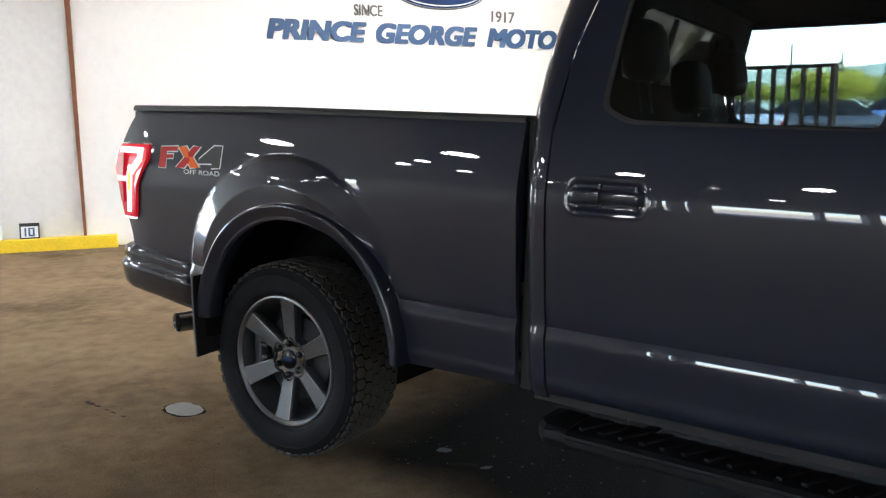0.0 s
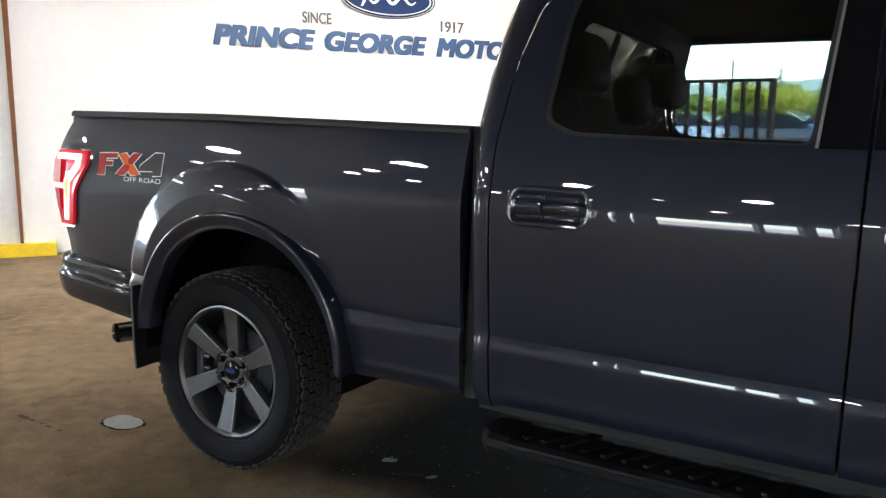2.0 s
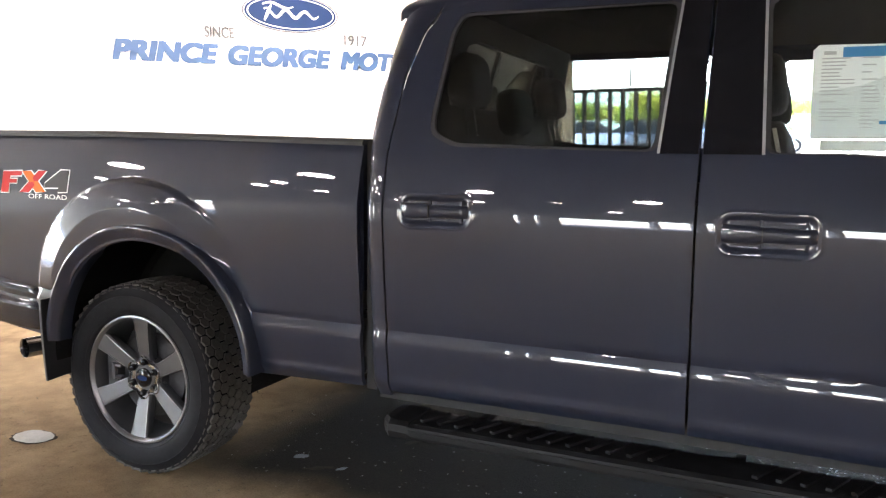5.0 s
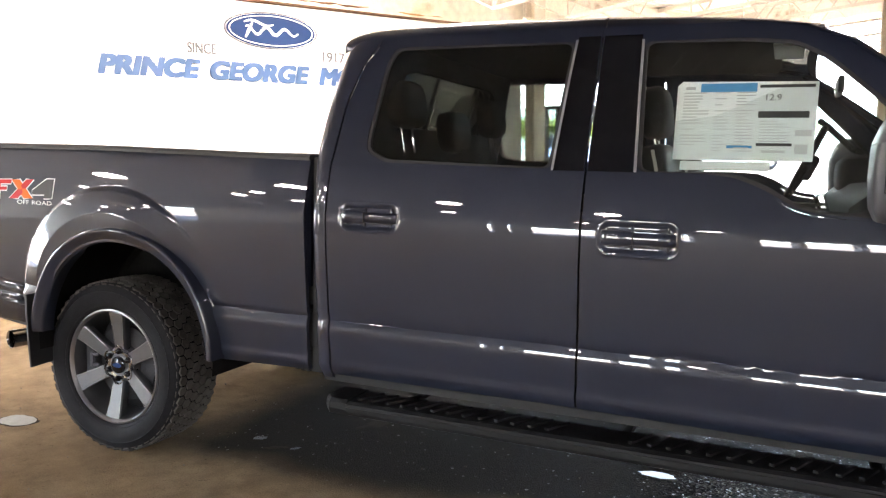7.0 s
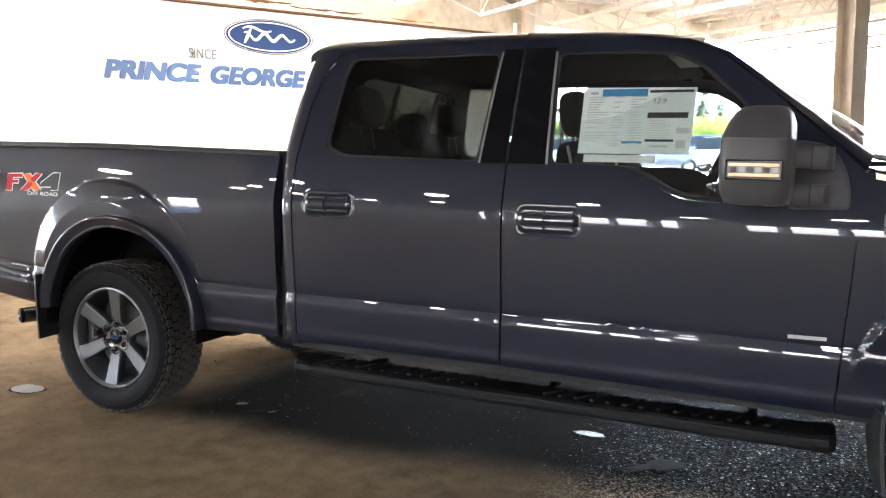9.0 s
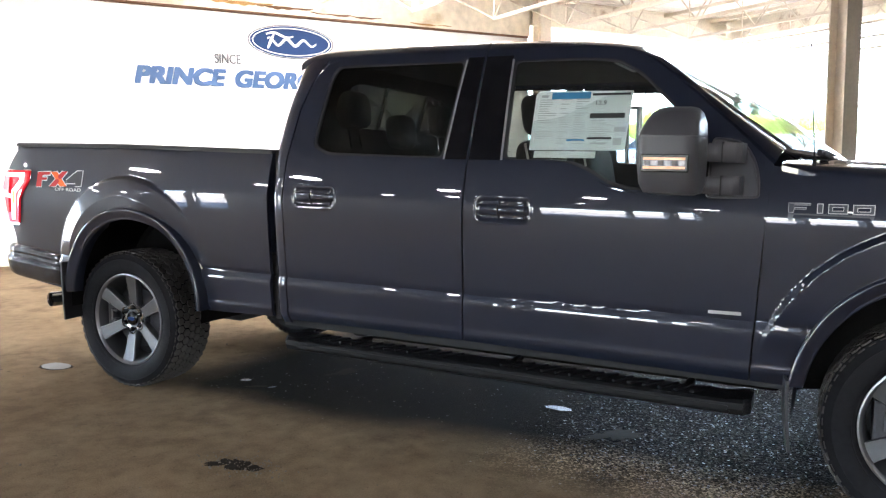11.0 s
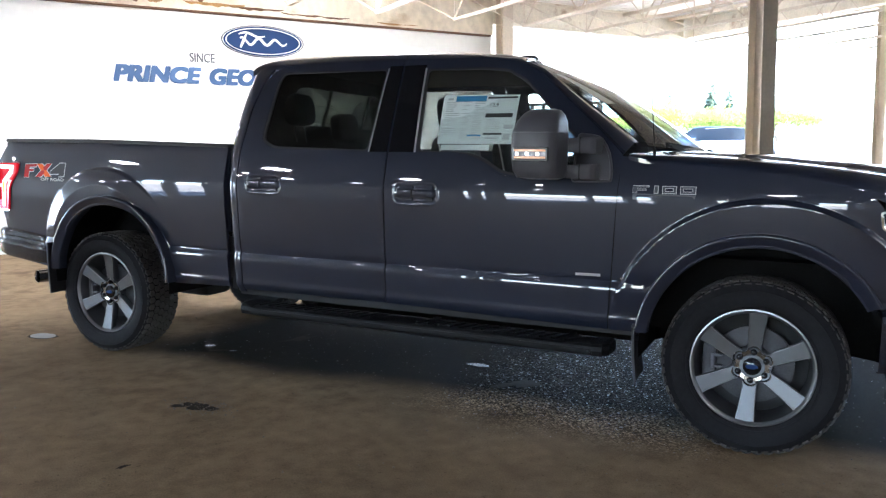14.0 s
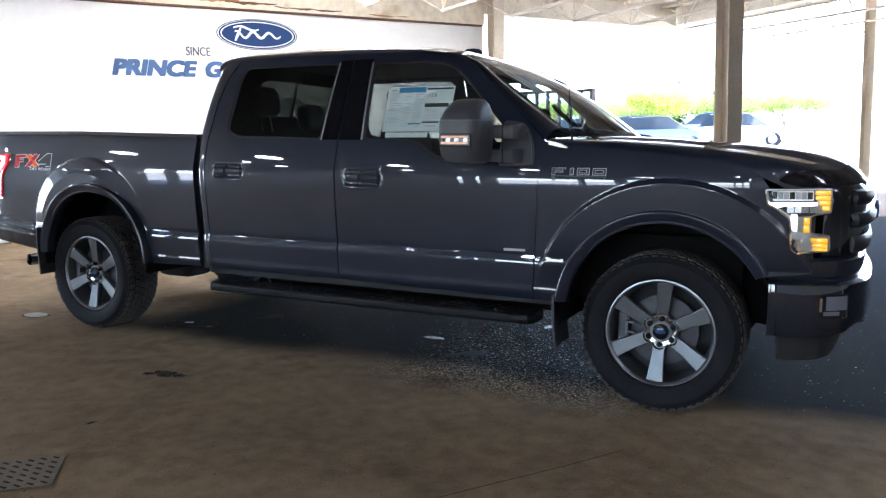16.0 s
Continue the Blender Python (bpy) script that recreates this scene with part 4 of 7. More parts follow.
def plate(outline, depth_of, far=False, thick=0.01):
    """A closed outline in x, z laid on the side; depth_of(x, z) gives y."""
    bm = bmesh.new()
    s = -1 if far else 1
    front = [bm.verts.new(mirrored((p[0], depth_of(p[0], p[1]), p[1]), far)) for p in outline]
    back = [bm.verts.new(v.co + Vector((0, s * thick, 0))) for v in front]
    for t in geometry.tessellate_polygon([[Vector((p[0], p[1], 0)) for p in outline]]):
        bm.faces.new([front[i] for i in t])
        bm.faces.new([back[i] for i in reversed(t)])
    for i in range(len(front)):
        j = (i + 1) % len(front)
        bm.faces.new((front[i], back[i], back[j], front[j]))
    bmesh.ops.recalc_face_normals(bm, faces=bm.faces)
    return bm


def band(outer, inner, depth_of, far=False, thick=0.02, n=160, steps=4, lift=0.0):
    """A frame between two outlines in x, z that lies on the side."""
    a = resample(outer, n)
    b = []
    ring = resample(inner, n * 4)
    for p in a:
        b.append(p)
    # each inner point answers the outer point at the same share of the way round
    b = resample(inner, n)
    rows = []
    for i in list(range(n)) + [0]:
        row = []
        for k in range(steps + 1):
            p = a[i].lerp(b[i], k / steps)
            row.append(mirrored((p[0], depth_of(p[0], p[1]) - lift * math.sin(math.pi * k / steps), p[1]), far))
        rows.append(row)
    return sheet(rows, (0, -thick if far else thick, 0))


# lower side panels
REAR_CUP, FRONT_CUP = (1.252, 1.488, 1.104, 1.200), (2.224, 2.470, 1.078, 1.182)
REAR_EDGE = [(0.53, -0.86), (0.80, -0.885), (0.92, -0.925), (1.24, -0.945), (1.30, -0.915), (1.385, -0.865)]
BED_TOP = 1.388


def bed_top(x):
    """The top of the bed side falls a little towards the cab."""
    return BED_TOP + lerp(x, [(-0.9, 0.0), (0.0, -0.004), (1.1, -0.029)])


skin("bed_side", lambda z: lerp(z, REAR_EDGE), 1.088, over_arch(lambda x: lerp(x, [(-0.9, 0.60), (-0.45, 0.545), (0.6, 0.52), (1.09, 0.535)])), bed_top, (0.53, BED_TOP), nz=110, arch=ARCHES[0])
SEAM = [(0.53, 1.196), (0.8, 1.190), (1.2, 1.187), (1.335, 1.183)]
skin("rear_door_panel", lambda z: lerp(z, SEAM), 2.156, lambda x: lerp(x, [(1.2, 0.53), (2.15, 0.535)]), 1.335, cup=REAR_CUP)
skin("front_door_panel", 2.164, lambda z: lerp(z, [(0.53, 3.355), (1.34, 3.393)]), lambda x: lerp(x, [(2.1, 0.535), (3.4, 0.515)]),
     lambda x: spline(x, [(2.1, 1.335), (2.5, 1.335), (2.6, 1.328), (2.7, 1.292), (2.79, 1.243), (2.87, 1.224), (3.0, 1.219), (3.4, 1.216)]), nz=60, cup=FRONT_CUP)
skin("front_fender", lambda z: lerp(z, [(0.53, 3.363), (1.34, 3.401)]), 4.66, over_arch(lambda x: lerp(x, [(3.3, 0.515), (3.5, 0.515), (4.5, 0.73), (4.7, 0.75)])),
     lambda x: lerp(x, [(3.4, 1.335), (3.55, 1.305), (3.8, 1.283), (4.2, 1.243), (4.42, 1.19), (4.47, 1.125), (4.66, 1.125)]), (0.53, 1.30), nz=110, arch=ARCHES[1])


def corner_panel(far):
    """The rounded rear corner of the cab, from the sill up into the pillar."""
    edge = [(0.50, 1.115), (1.25, 1.105), (1.389, 1.088), (1.519, 1.094), (1.647, 1.106), (1.772, 1.122), (1.835, 1.135)]
    inner = [(0.50, 1.190), (0.8, 1.184), (1.2, 1.181), (1.335, 1.177), (1.58, 1.194), (1.735, 1.234), (1.835, 1.295)]
    rows = []
    for j in range(61):
        z = 0.51 + (1.835 - 0.51) * j / 60
        xa, xb = lerp(z, edge), lerp(z, inner)
        if far:
            xa, xb = min(xa, 1.10), min(xb, 1.182)
        row = []
        for k, (u, dy) in enumerate(((0.0, 0.16), (0.0, 0.075), (0.03, 0.045), (0.10, 0.026), (0.22, 0.012), (0.4, 0.004), (0.65, 0.0), (1.0, 0.0))):
            x = xa + (xb - xa) * u
            row.append(mirrored((x, side_y(xb, z) + dy, z), far))
        rows.append(row)
    return sheet(rows, (0, -0.012 if far else 0.012, 0))


both("cab_corner", corner_panel, PAINT)
# dark strip set into the gap between bed and cab for its shade
both("bed_gap_seal", lambda far: box(mirrored((1.088, 0.07, 0.52), far), mirrored((1.125, 0.12, 1.37), far)), SEAL, label="dark strip for the shade in the bed gap")

# greenhouse
R_OUT_FAR = [(2.156, 1.335), (2.156, 1.836), (1.30, 1.842), (1.192, 1.836), (1.186, 1.735), (1.180, 1.58), (1.178, 1.335)]
R_OUT = [(2.156, 1.335), (2.156, 1.836), (1.46, 1.836), (1.38, 1.830), (1.30, 1.806), (1.243, 1.735), (1.203, 1.58), (1.183, 1.335)]
R_WIN_FAR = rounded([(2.042, 1.368), (2.069, 1.812), (1.215, 1.818), (1.198, 1.440), (1.212, 1.398), (1.30, 1.376)], 0.032)
R_WIN = rounded([(2.042, 1.346), (2.069, 1.790), (1.364, 1.797), (1.336, 1.735), (1.316, 1.440), (1.325, 1.392), (1.405, 1.355)], 0.030)
F_OUT = [(2.164, 1.335), (2.5, 1.335), (2.6, 1.328), (2.7, 1.292), (2.79, 1.243), (2.87, 1.224), (3.0, 1.219), (3.393, 1.216), (3.401, 1.34), (3.30, 1.437), (3.10, 1.612), (2.93, 1.752), (2.80, 1.812), (2.62, 1.836), (2.164, 1.836)]
F_WIN = rounded([(2.324, 1.343), (2.52, 1.343), (2.62, 1.334), (2.71, 1.299), (2.80, 1.247), (2.87, 1.232), (3.0, 1.227), (3.215, 1.224), (3.26, 1.33), (3.0, 1.597), (2.87, 1.715), (2.77, 1.768), (2.62, 1.782), (2.303, 1.782)], 0.03)


def on_side(inset=0.0):
    return lambda x, z: side_y(min(x, 4.2), z) + inset


def door_frame(out, win):
    return lambda far: band(out, win, on_side(), far, 0.025)


def flange(win):
    """A thin black rubber lip round an opening."""
    c = sum((Vector(p) for p in win), Vector((0, 0))) / len(win)
    small = [Vector(p) + (c - Vector(p)).normalized() * 0.014 for p in win]
    return lambda far: band(win, small, on_side(0.004), far, 0.012, steps=2, lift=0.002)


both("rear_door_frame", lambda far: band(R_OUT_FAR if far else R_OUT, R_WIN_FAR if far else R_WIN, on_side(), far, 0.025), PAINT)
both("rear_window_seal", lambda far: flange(R_WIN_FAR if far else R_WIN)(far), SEAL, label="black rubber window seal")
both("front_door_frame", door_frame(F_OUT, F_WIN), PAINT)
both("front_window_seal", flange(F_WIN), SEAL, label="black rubber window seal")
both("rear_window", lambda far: plate(R_WIN_FAR if far else R_WIN, on_side(0.016), far, 0.004), TINT, label="dark tinted privacy glass")
both("front_window", lambda far: plate(F_WIN, on_side(0.016), far, 0.004), SIDE_CLEAR, label="lightly tinted side glass")
def upright(x0, x1, z0, z1, off):
    """A strip up the pillar that follows its curve; x0, x1 give its edges at the foot and the head."""
    def make(far):
        rows = [[mirrored((xa + (xb - xa) * k / 24, side_y(2.1, z0 + (z1 - z0) * k / 24) + off, z0 + (z1 - z0) * k / 24), far) for k in range(25)] for xa, xb in (x0, x1)]
        return sheet(rows, (0, -0.006 if far else 0.006, 0))
    return make


both("pillar_trim", upright((2.048, 2.076), (2.153, 2.153), 1.342, 1.806, -0.004), BLACK_GLOSS, label="gloss black pillar trim")
both("pillar_trim", upright((2.167, 2.167), (2.317, 2.295), 1.342, 1.806, -0.004), BLACK_GLOSS, label="gloss black pillar trim")
both("window_strip", upright((2.042, 2.068), (2.049, 2.075), 1.342, 1.795, -0.008), STRIP, label="bright window edge strip")
both("window_strip", upright((2.317, 2.295), (2.325, 2.303), 1.342, 1.788, -0.008), STRIP, label="grey window edge strip")


def pillar(far):
    """The windscreen pillar between the front door and the windscreen."""
    inner = [(2.60, 1.842), (2.80, 1.820), (2.935, 1.760), (3.105, 1.620), (3.306, 1.444), (3.41, 1.352)]
    outer = [(2.62, 1.850, 0.310), (2.82, 1.836, 0.325), (2.945, 1.757, 0.318), (3.085, 1.648, 0.300), (3.275, 1.516, 0.275), (3.43, 1.402, 0.240)]
    rows = []
    for k in range(41):
        t = k / 40 * 5
        i = min(int(t), 4)
        f = t - i
        a = Vector(inner[i]).lerp(Vector(inner[i + 1]), f)
        b = Vector(outer[i]).lerp(Vector(outer[i + 1]), f)
        pa = Vector((a[0], side_y(a[0], a[1]), a[1]))
        pb = Vector((b[0], b[2], b[1]))
        row = []
        for j in range(9):
            s = j / 8
            p = pa.lerp(pb, s)
            p += Vector((0.25, -0.75, 0.6)).normalized() * 0.022 * smoothstep((t - 0.6) / 2.0) * math.sin(math.pi * s)
            row.append(mirrored(tuple(p), far))
        rows.append(row)
    return sheet(rows, (-0.02, -0.03 if far else 0.03, -0.02))


both("windscreen_pillar", pillar, PAINT)


def screen_point(u, v, lift=0.0):
    """A point of the windscreen: u across, v from its top edge down."""
    w = 4 * u * (1 - u)
    top = Vector((2.845 - 0.035 * w, 0.325 + 1.35 * u, 1.826 + 0.012 * w))
    bot = Vector((3.440 + 0.215 * w, 0.235 + 1.53 * u, 1.388 - 0.022 * w))
    p = top.lerp(bot, v) + Vector((0.03, 0, 0.035)) * (0.1 + 0.9 * w) * math.sin(math.pi * v)
    return tuple(p + Vector((0.6, 0, 0.8)) * lift)


def roof_sheet():
    xs = [1.115, 1.13, 1.16, 1.20, 1.26, 1.33, 1.42, 1.6, 1.8, 2.0, 2.2, 2.35, 2.45, 2.55, 2.62, 2.69, 2.75, 2.80, 2.84]
    drop = {1.115: -0.066, 1.13: -0.040, 1.16: -0.022, 1.20: -0.010, 1.26: -0.003}
    half = [(0.240, 1.834), (0.252, 1.850), (0.275, 1.868), (0.31, 1.885), (0.36, 1.898), (0.45, 1.909), (0.6, 1.919), (0.8, 1.926), (1.0, 1.928)]
    rows = []
    for x in xs:
        top = lerp(x, [(1.3, 0.0), (1.8, 0.004), (2.2, -0.004), (2.5, -0.020), (2.7, -0.044), (2.84, -0.072)]) + drop.get(x, 0)
        f = smoothstep((x - 2.35) / 0.49)
        left = []
        for y, z in half:
            k = smoothstep((y - 0.24) / 0.12)
            xx = x - 0.03 + 0.040 * smoothstep((1.45 - x) / 0.35) * (1 - smoothstep((y - 0.2) / 0.5))
            z0 = z + top * (0.35 + 0.65 * k)
            # the front edge meets the top of the windscreen
            u = max(0.0, (y - 0.325) / 1.35)
            edge = screen_point(u, 0.0)
            low = 0.3 * max(0.0, 0.325 - y)
            xx += f * (edge[0] + 0.006 - 2.81)
            z0 += f * (edge[2] + 0.006 - low - (z - 0.072 * (0.35 + 0.65 * k)))
            left.append((xx, y, z0))
        rows.append(left + [(p[0], 2 * YC - p[1], p[2]) for p in left[-2::-1]])
    return sheet(rows, (0, 0, -0.03))


smooth(part("roof", roof_sheet(), PAINT, TRUCK), 40)
bm = bmesh.new()
add_bar(bm, (2.166, 0.236, 1.838), (2.166, 0.262, 1.872), 0.005)
part("roof_joint", bm, SEAL, TRUCK)


def rear_wall(off=0.0):
    """The cab's back: a panel round a rear window."""
    out = [(0.30, 1.845), (1.70, 1.845), (1.86, 1.50), (1.92, 1.30), (1.92, 0.85), (0.08, 0.85), (0.08, 1.30), (0.14, 1.50)]
    win = rounded([(0.46, 1.745), (1.54, 1.745), (1.60, 1.51), (0.40, 1.51)], 0.05)
    a, b = resample(out, 120), resample(win, 120)
    best = min(range(120), key=lambda s: sum((a[i] - b[(i + s) % 120]).length for i in range(120)))
    rows = [[(1.118 + off + max(0, p[1] - 1.35) * 0.30, p[0], p[1]) for p in (a[i % 120], a[i % 120].lerp(b[(i + best) % 120], 0.5), b[(i + best) % 120])] for i in range(121)]
    return sheet(rows, (0.025, 0, 0))


bm = rear_wall()
smooth(part("cab_back", bm, PAINT, TRUCK), 30)
bm2 = rear_wall(0.035)
part("rear_trim", bm2, LEATHER, TRUCK, "black trim behind the rear seat")


def back_pane(y0, y1, z0, z1, r):
    bm = bmesh.new()
    bm.faces.new([bm.verts.new((1.13 + max(0, p[1] - 1.35) * 0.30, p[0], p[1])) for p in rounded([(y0, z1), (y1, z1), (y1, z0), (y0, z0)], r)])
    bmesh.ops.triangulate(bm, faces=bm.faces)
    return bm


back = part("back_window", back_pane(0.895, 1.365, 1.50, 1.755, 0.004), BACK_TINT, TRUCK, "dark tinted sliding rear window")
part("side_pane", back_pane(0.39, 0.875, 1.50, 1.755, 0.004), BACK_TINT, back)
part("side_pane", back_pane(1.385, 1.61, 1.50, 1.755, 0.004), BACK_TINT, back)
for y in (0.885, 1.375):
    bm = bmesh.new()
    add_bar(bm, (1.172, y, 1.49), (1.252, y, 1.762), 0.02)
    part("back_window_divider", bm, SEAL, TRUCK)


def windscreen(n=24, m=14):
    return [[screen_point(i / n, j / m) for i in range(n + 1)] for j in range(m + 1)]


bm = sheet(windscreen())
smooth(part("windscreen", bm, CLEAR, TRUCK, "clear windscreen glass"), 60)
for k, (v0, v1) in enumerate(((-0.01, 0.05), (0.955, 1.01))):
    part("windscreen_surround", sheet([[screen_point(i / 24, v, -0.004) for v in (v0, (v0 + v1) / 2, v1)] for i in range(25)]), SEAL, TRUCK, "black windscreen edge")
for u0, u1 in ((-0.005, 0.022), (0.978, 1.005)):
    part("windscreen_surround", sheet([[screen_point(u, j / 14, -0.004) for u in (u0, u1)] for j in range(15)]), SEAL, TRUCK, "black windscreen edge")
part("windscreen_slip", sheet([[screen_point(u, v, -0.012) for u in (0.13, 0.17, 0.21)] for v in (0.14, 0.26, 0.38, 0.52)]), PAPER, TRUCK, "white paper slip behind the windscreen")


# bonnet
def hood_edge(x):
    return lerp(x, [(3.4, 1.341), (3.55, 1.311), (3.8, 1.289), (4.2, 1.249), (4.42, 1.197), (4.60, 1.150), (4.80, 1.125)])


def hood_rows():
    rows = []
    for x in [3.43, 3.45, 3.48, 3.55, 3.65, 3.8, 4.0, 4.2, 4.35, 4.45, 4.55, 4.63, 4.70, 4.76, 4.80, 4.83, 4.85, 4.86]:
        crown = lerp(x, [(3.4, 1.366), (3.7, 1.360), (4.0, 1.343), (4.35, 1.308), (4.55, 1.278), (4.70, 1.247), (4.78, 1.220), (4.83, 1.185), (4.86, 1.150)])
        y0 = side_y(x, min(hood_edge(x), 1.30))
        left = []
        for u, k in ((0.0, 0.0), (0.012, 0.28), (0.03, 0.5), (0.06, 0.68), (0.11, 0.82), (0.18, 0.90), (0.24, 0.93), (0.275, 1.0), (0.31, 1.17), (0.36, 1.26), (0.5, 1.32), (0.75, 1.36), (1.0, 1.38)):
            y = y0 + (YC - y0) * u
            z = hood_edge(x) + (crown - 0.012 - hood_edge(x)) * k
            back = 0.20 * max(0, 1 - u / 0.45) ** 2 * smoothstep((x - 4.4) / 0.45)
            left.append((x - back, y, z))
        rows.append(left + [(p[0], 2 * YC - p[1], p[2]) for p in left[-2::-1]])
    return rows


smooth(part("hood", sheet(hood_rows(), (0, 0, -0.02)), PAINT, TRUCK), 50)


def deflector():
    """The dark stone guard, a thin shell over the front edge of the bonnet; it tapers to a point at each side."""
    hood = hood_rows()
    last, wide = len(hood) - 1, len(hood[0])
    starts = (10.2, 10.9, 11.6, 12.2, 12.8, 13.2, 13.5)
    rows = []
    for k in range(9):
        row = []
        for j in range(wide):
            first = starts[min(j, wide - 1 - j, 6)]
            t = first + (last - first) * k / 8
            i = min(int(t), last - 1)
            p = Vector(hood[i][j]).lerp(Vector(hood[i + 1][j]), t - i)
            lift = 0.003 + 0.006 * k / 8
            row.append((p[0] + lift, p[1], p[2] + lift))
        rows.append(row)
    rows.append([(p[0] + 0.008, p[1], p[2] - 0.024) for p in hood[-1]])
    return sheet(rows, (-0.006, 0, -0.004))


smooth(part("hood_deflector", deflector(), BLACK_GLOSS, TRUCK, "gloss black stone guard"), 40)
bm = box((3.42, 0.22, 1.318), (3.70, 1.78, 1.345), 0.01)
part("cowl", bm, BLACK, TRUCK, "black plastic cowl")
for k, y in enumerate((0.35, 0.95)):
    bm = bmesh.new()
    add_bar(bm, (3.62, y + 0.55, 1.372), (3.545, y, 1.392), 0.018, 0.022)
    add_bar(bm, (3.56, y + 0.02, 1.386), (3.615, y + 0.30, 1.352), 0.012, 0.012)
    part("wiper", bm, SEAL, TRUCK, "black windscreen wiper")
bm = bmesh.new()
add_bar(bm, (3.535, 0.085, 1.325), (3.535, 0.082, 1.37), 0.014, sides=8)
add_bar(bm, (3.535, 0.082, 1.36), (3.50, 0.075, 1.78), 0.0045, sides=6)
part("antenna", bm, SEAL, TRUCK, "thin black whip antenna")
bm = lathe([(0.001, -0.04), (0.028, -0.034), (0.04, -0.018), (0.045, 0.0)], 20)
bmesh.ops.transform(bm, matrix=Matrix.Translation((2.66, 0.80, 1.872)) @ Matrix.Rotation(radians(-90), 4, "X"), verts=bm.verts)
bmesh.ops.transform(bm, matrix=Matrix.Translation((2.66, 0.80, 1.872)) @ Matrix.Diagonal((1.6, 0.9, 1, 1)) @ Matrix.Translation((-2.66, -0.80, -1.872)), verts=bm.verts)
smooth(part("roof_antenna", bm, BLACK, TRUCK))


# wheel flares
def flare(far, arch):
    """A narrow lip whose face leans in towards the wheel."""
    ax, az, r, _ = arch
    n = 72
    path = [(ax - r, 0.545), (ax - r, 0.53)] if az > 0.5 else [(ax - r, 0.53)]
    path = path[:1] + [(ax + r * math.cos(a), az + r * math.sin(a)) for a in [math.pi * (1 - k / n) for k in range(n + 1)] if az + r * math.sin(a) > 0.55] + [(ax + r, 0.53)]
    if ax > 1:
        path = [p for p in path if not (p[0] > ax and p[1] < 0.70)]
    rows = []
    for x, z in path:
        out = Vector((x - ax, max(z - az, 0)))
        out = out.normalized() if out.length > 1e-6 else Vector((1 if x > ax else -1, 0))
        taper = 0.55 * max(0, x - 4.32) ** 2 + 0.5 * max(0, -0.72 - x) ** 2
        xo, zo = x + out[0] * 0.07, z + out[1] * 0.07
        yb = min(side_y(xo, zo) - taper - 0.016, -0.036) + taper
        w = 0.85 + 0.15 * smoothstep((z - 0.55) / 0.3)
        row = []
        for d, y in ((-0.002, 0.09), (-0.006, 0.036), (-0.003, 0.028), (0.006, 0.022), (0.030, 0.010), (0.046, 0.0), (0.052, 0.0005), (0.057, 0.005), (0.060, 0.013), (0.061, 0.09)):
            row.append(mirrored((x + out[0] * d * w, yb + y, z + out[1] * d * w), far))
        rows.append(row)
    bm = sheet(rows)
    bmesh.ops.recalc_face_normals(bm, faces=bm.faces)
    return bm


for arch in ARCHES:
    both("wheel_flare", lambda far: flare(far, arch), PAINT, angle=50)


def liner(far, arch):
    ax, az, r, _ = arch
    rows = []
    for k in range(33):
        a = math.pi * (-0.04 + 1.08 * k / 32)
        rr = r + 0.03
        rows.append([mirrored((ax + rr * math.cos(a), y, az + rr * math.sin(a)), far) for y in (0.0, 0.1, 0.25, 0.42)] + [mirrored((ax + rr * q * math.cos(a), 0.44, az + rr * q * math.sin(a)), far) for q in (0.95, 0.5, 0.05)])
    bm = sheet(rows)
    bmesh.ops.recalc_face_normals(bm, faces=bm.faces)
    return bm


for arch in ARCHES:
    both("wheel_liner", lambda far: liner(far, arch), LINER, label="black plastic wheel liner")


def flap(far, x, zt, zb):
    rows = []
    for k in range(7):
        t = k / 6
        rows.append([mirrored((x + dx + 0.02 * t * t, y, zt + (zb - zt) * t), far) for y, dx in ((-0.055, 0.0), (0.02, -0.012), (0.12, -0.02), (0.22, -0.02))])
    return sheet(rows, (0.012, 0, 0))


both("mud_flap", lambda far: flap(far, -0.375, 0.72, 0.385), BLACK, label="black rubber mud flap")
both("mud_flap", lambda far: flap(far, 3.492, 0.56, 0.295), BLACK, label="black rubber mud flap")

# bed
bm = bmesh.new()
for y in (0.09, 1.91):
    ring = ((-0.045, -0.004), (-0.046, 0.008), (-0.038, 0.019), (0.038, 0.019), (0.045, 0.010), (0.045, -0.004))
    for k in range(12):
        x0, x1 = (-0.86 + 1.945 * q / 12 for q in (k, k + 1))
        a, b = ([bm.verts.new((x, y + dy, bed_top(x) + dz)) for dy, dz in ring] for x in (x0, x1))
        for i in range(6):
            bm.faces.new((a[i], b[i], b[(i + 1) % 6], a[(i + 1) % 6]))
        if k in (0, 11):
            bm.faces.new(a if k == 0 else b)
bmesh.ops.remove_doubles(bm, verts=bm.verts, dist=1e-5)
add_box(bm, (-0.875, 0.1, 1.386), (-0.80, 1.9, 1.406), 0.008)
bmesh.ops.recalc_face_normals(bm, faces=bm.faces)
part("bed_rail", bm, BLACK, TRUCK, "black plastic bed rail cap")
part("tailgate", box((-0.90, 0.075, 0.80), (-0.84, 1.925, 1.386), 0.012), PAINT, TRUCK)
part("bed_floor", box((-0.85, 0.50, 0.86), (1.07, 1.50, 0.89)), BLACK, TRUCK)
part("bed_front", box((1.03, 0.08, 0.86), (1.07, 1.92, 1.358)), PAINT, TRUCK)
part("underbody", box((1.14, 0.30, 0.50), (4.35, 1.70, 0.86)), UNDERSIDE, TRUCK)
part("driveline", box((1.25, 0.52, 0.36), (3.45, 1.48, 0.52), 0.03), UNDERSIDE, TRUCK)
bm = bmesh.new()
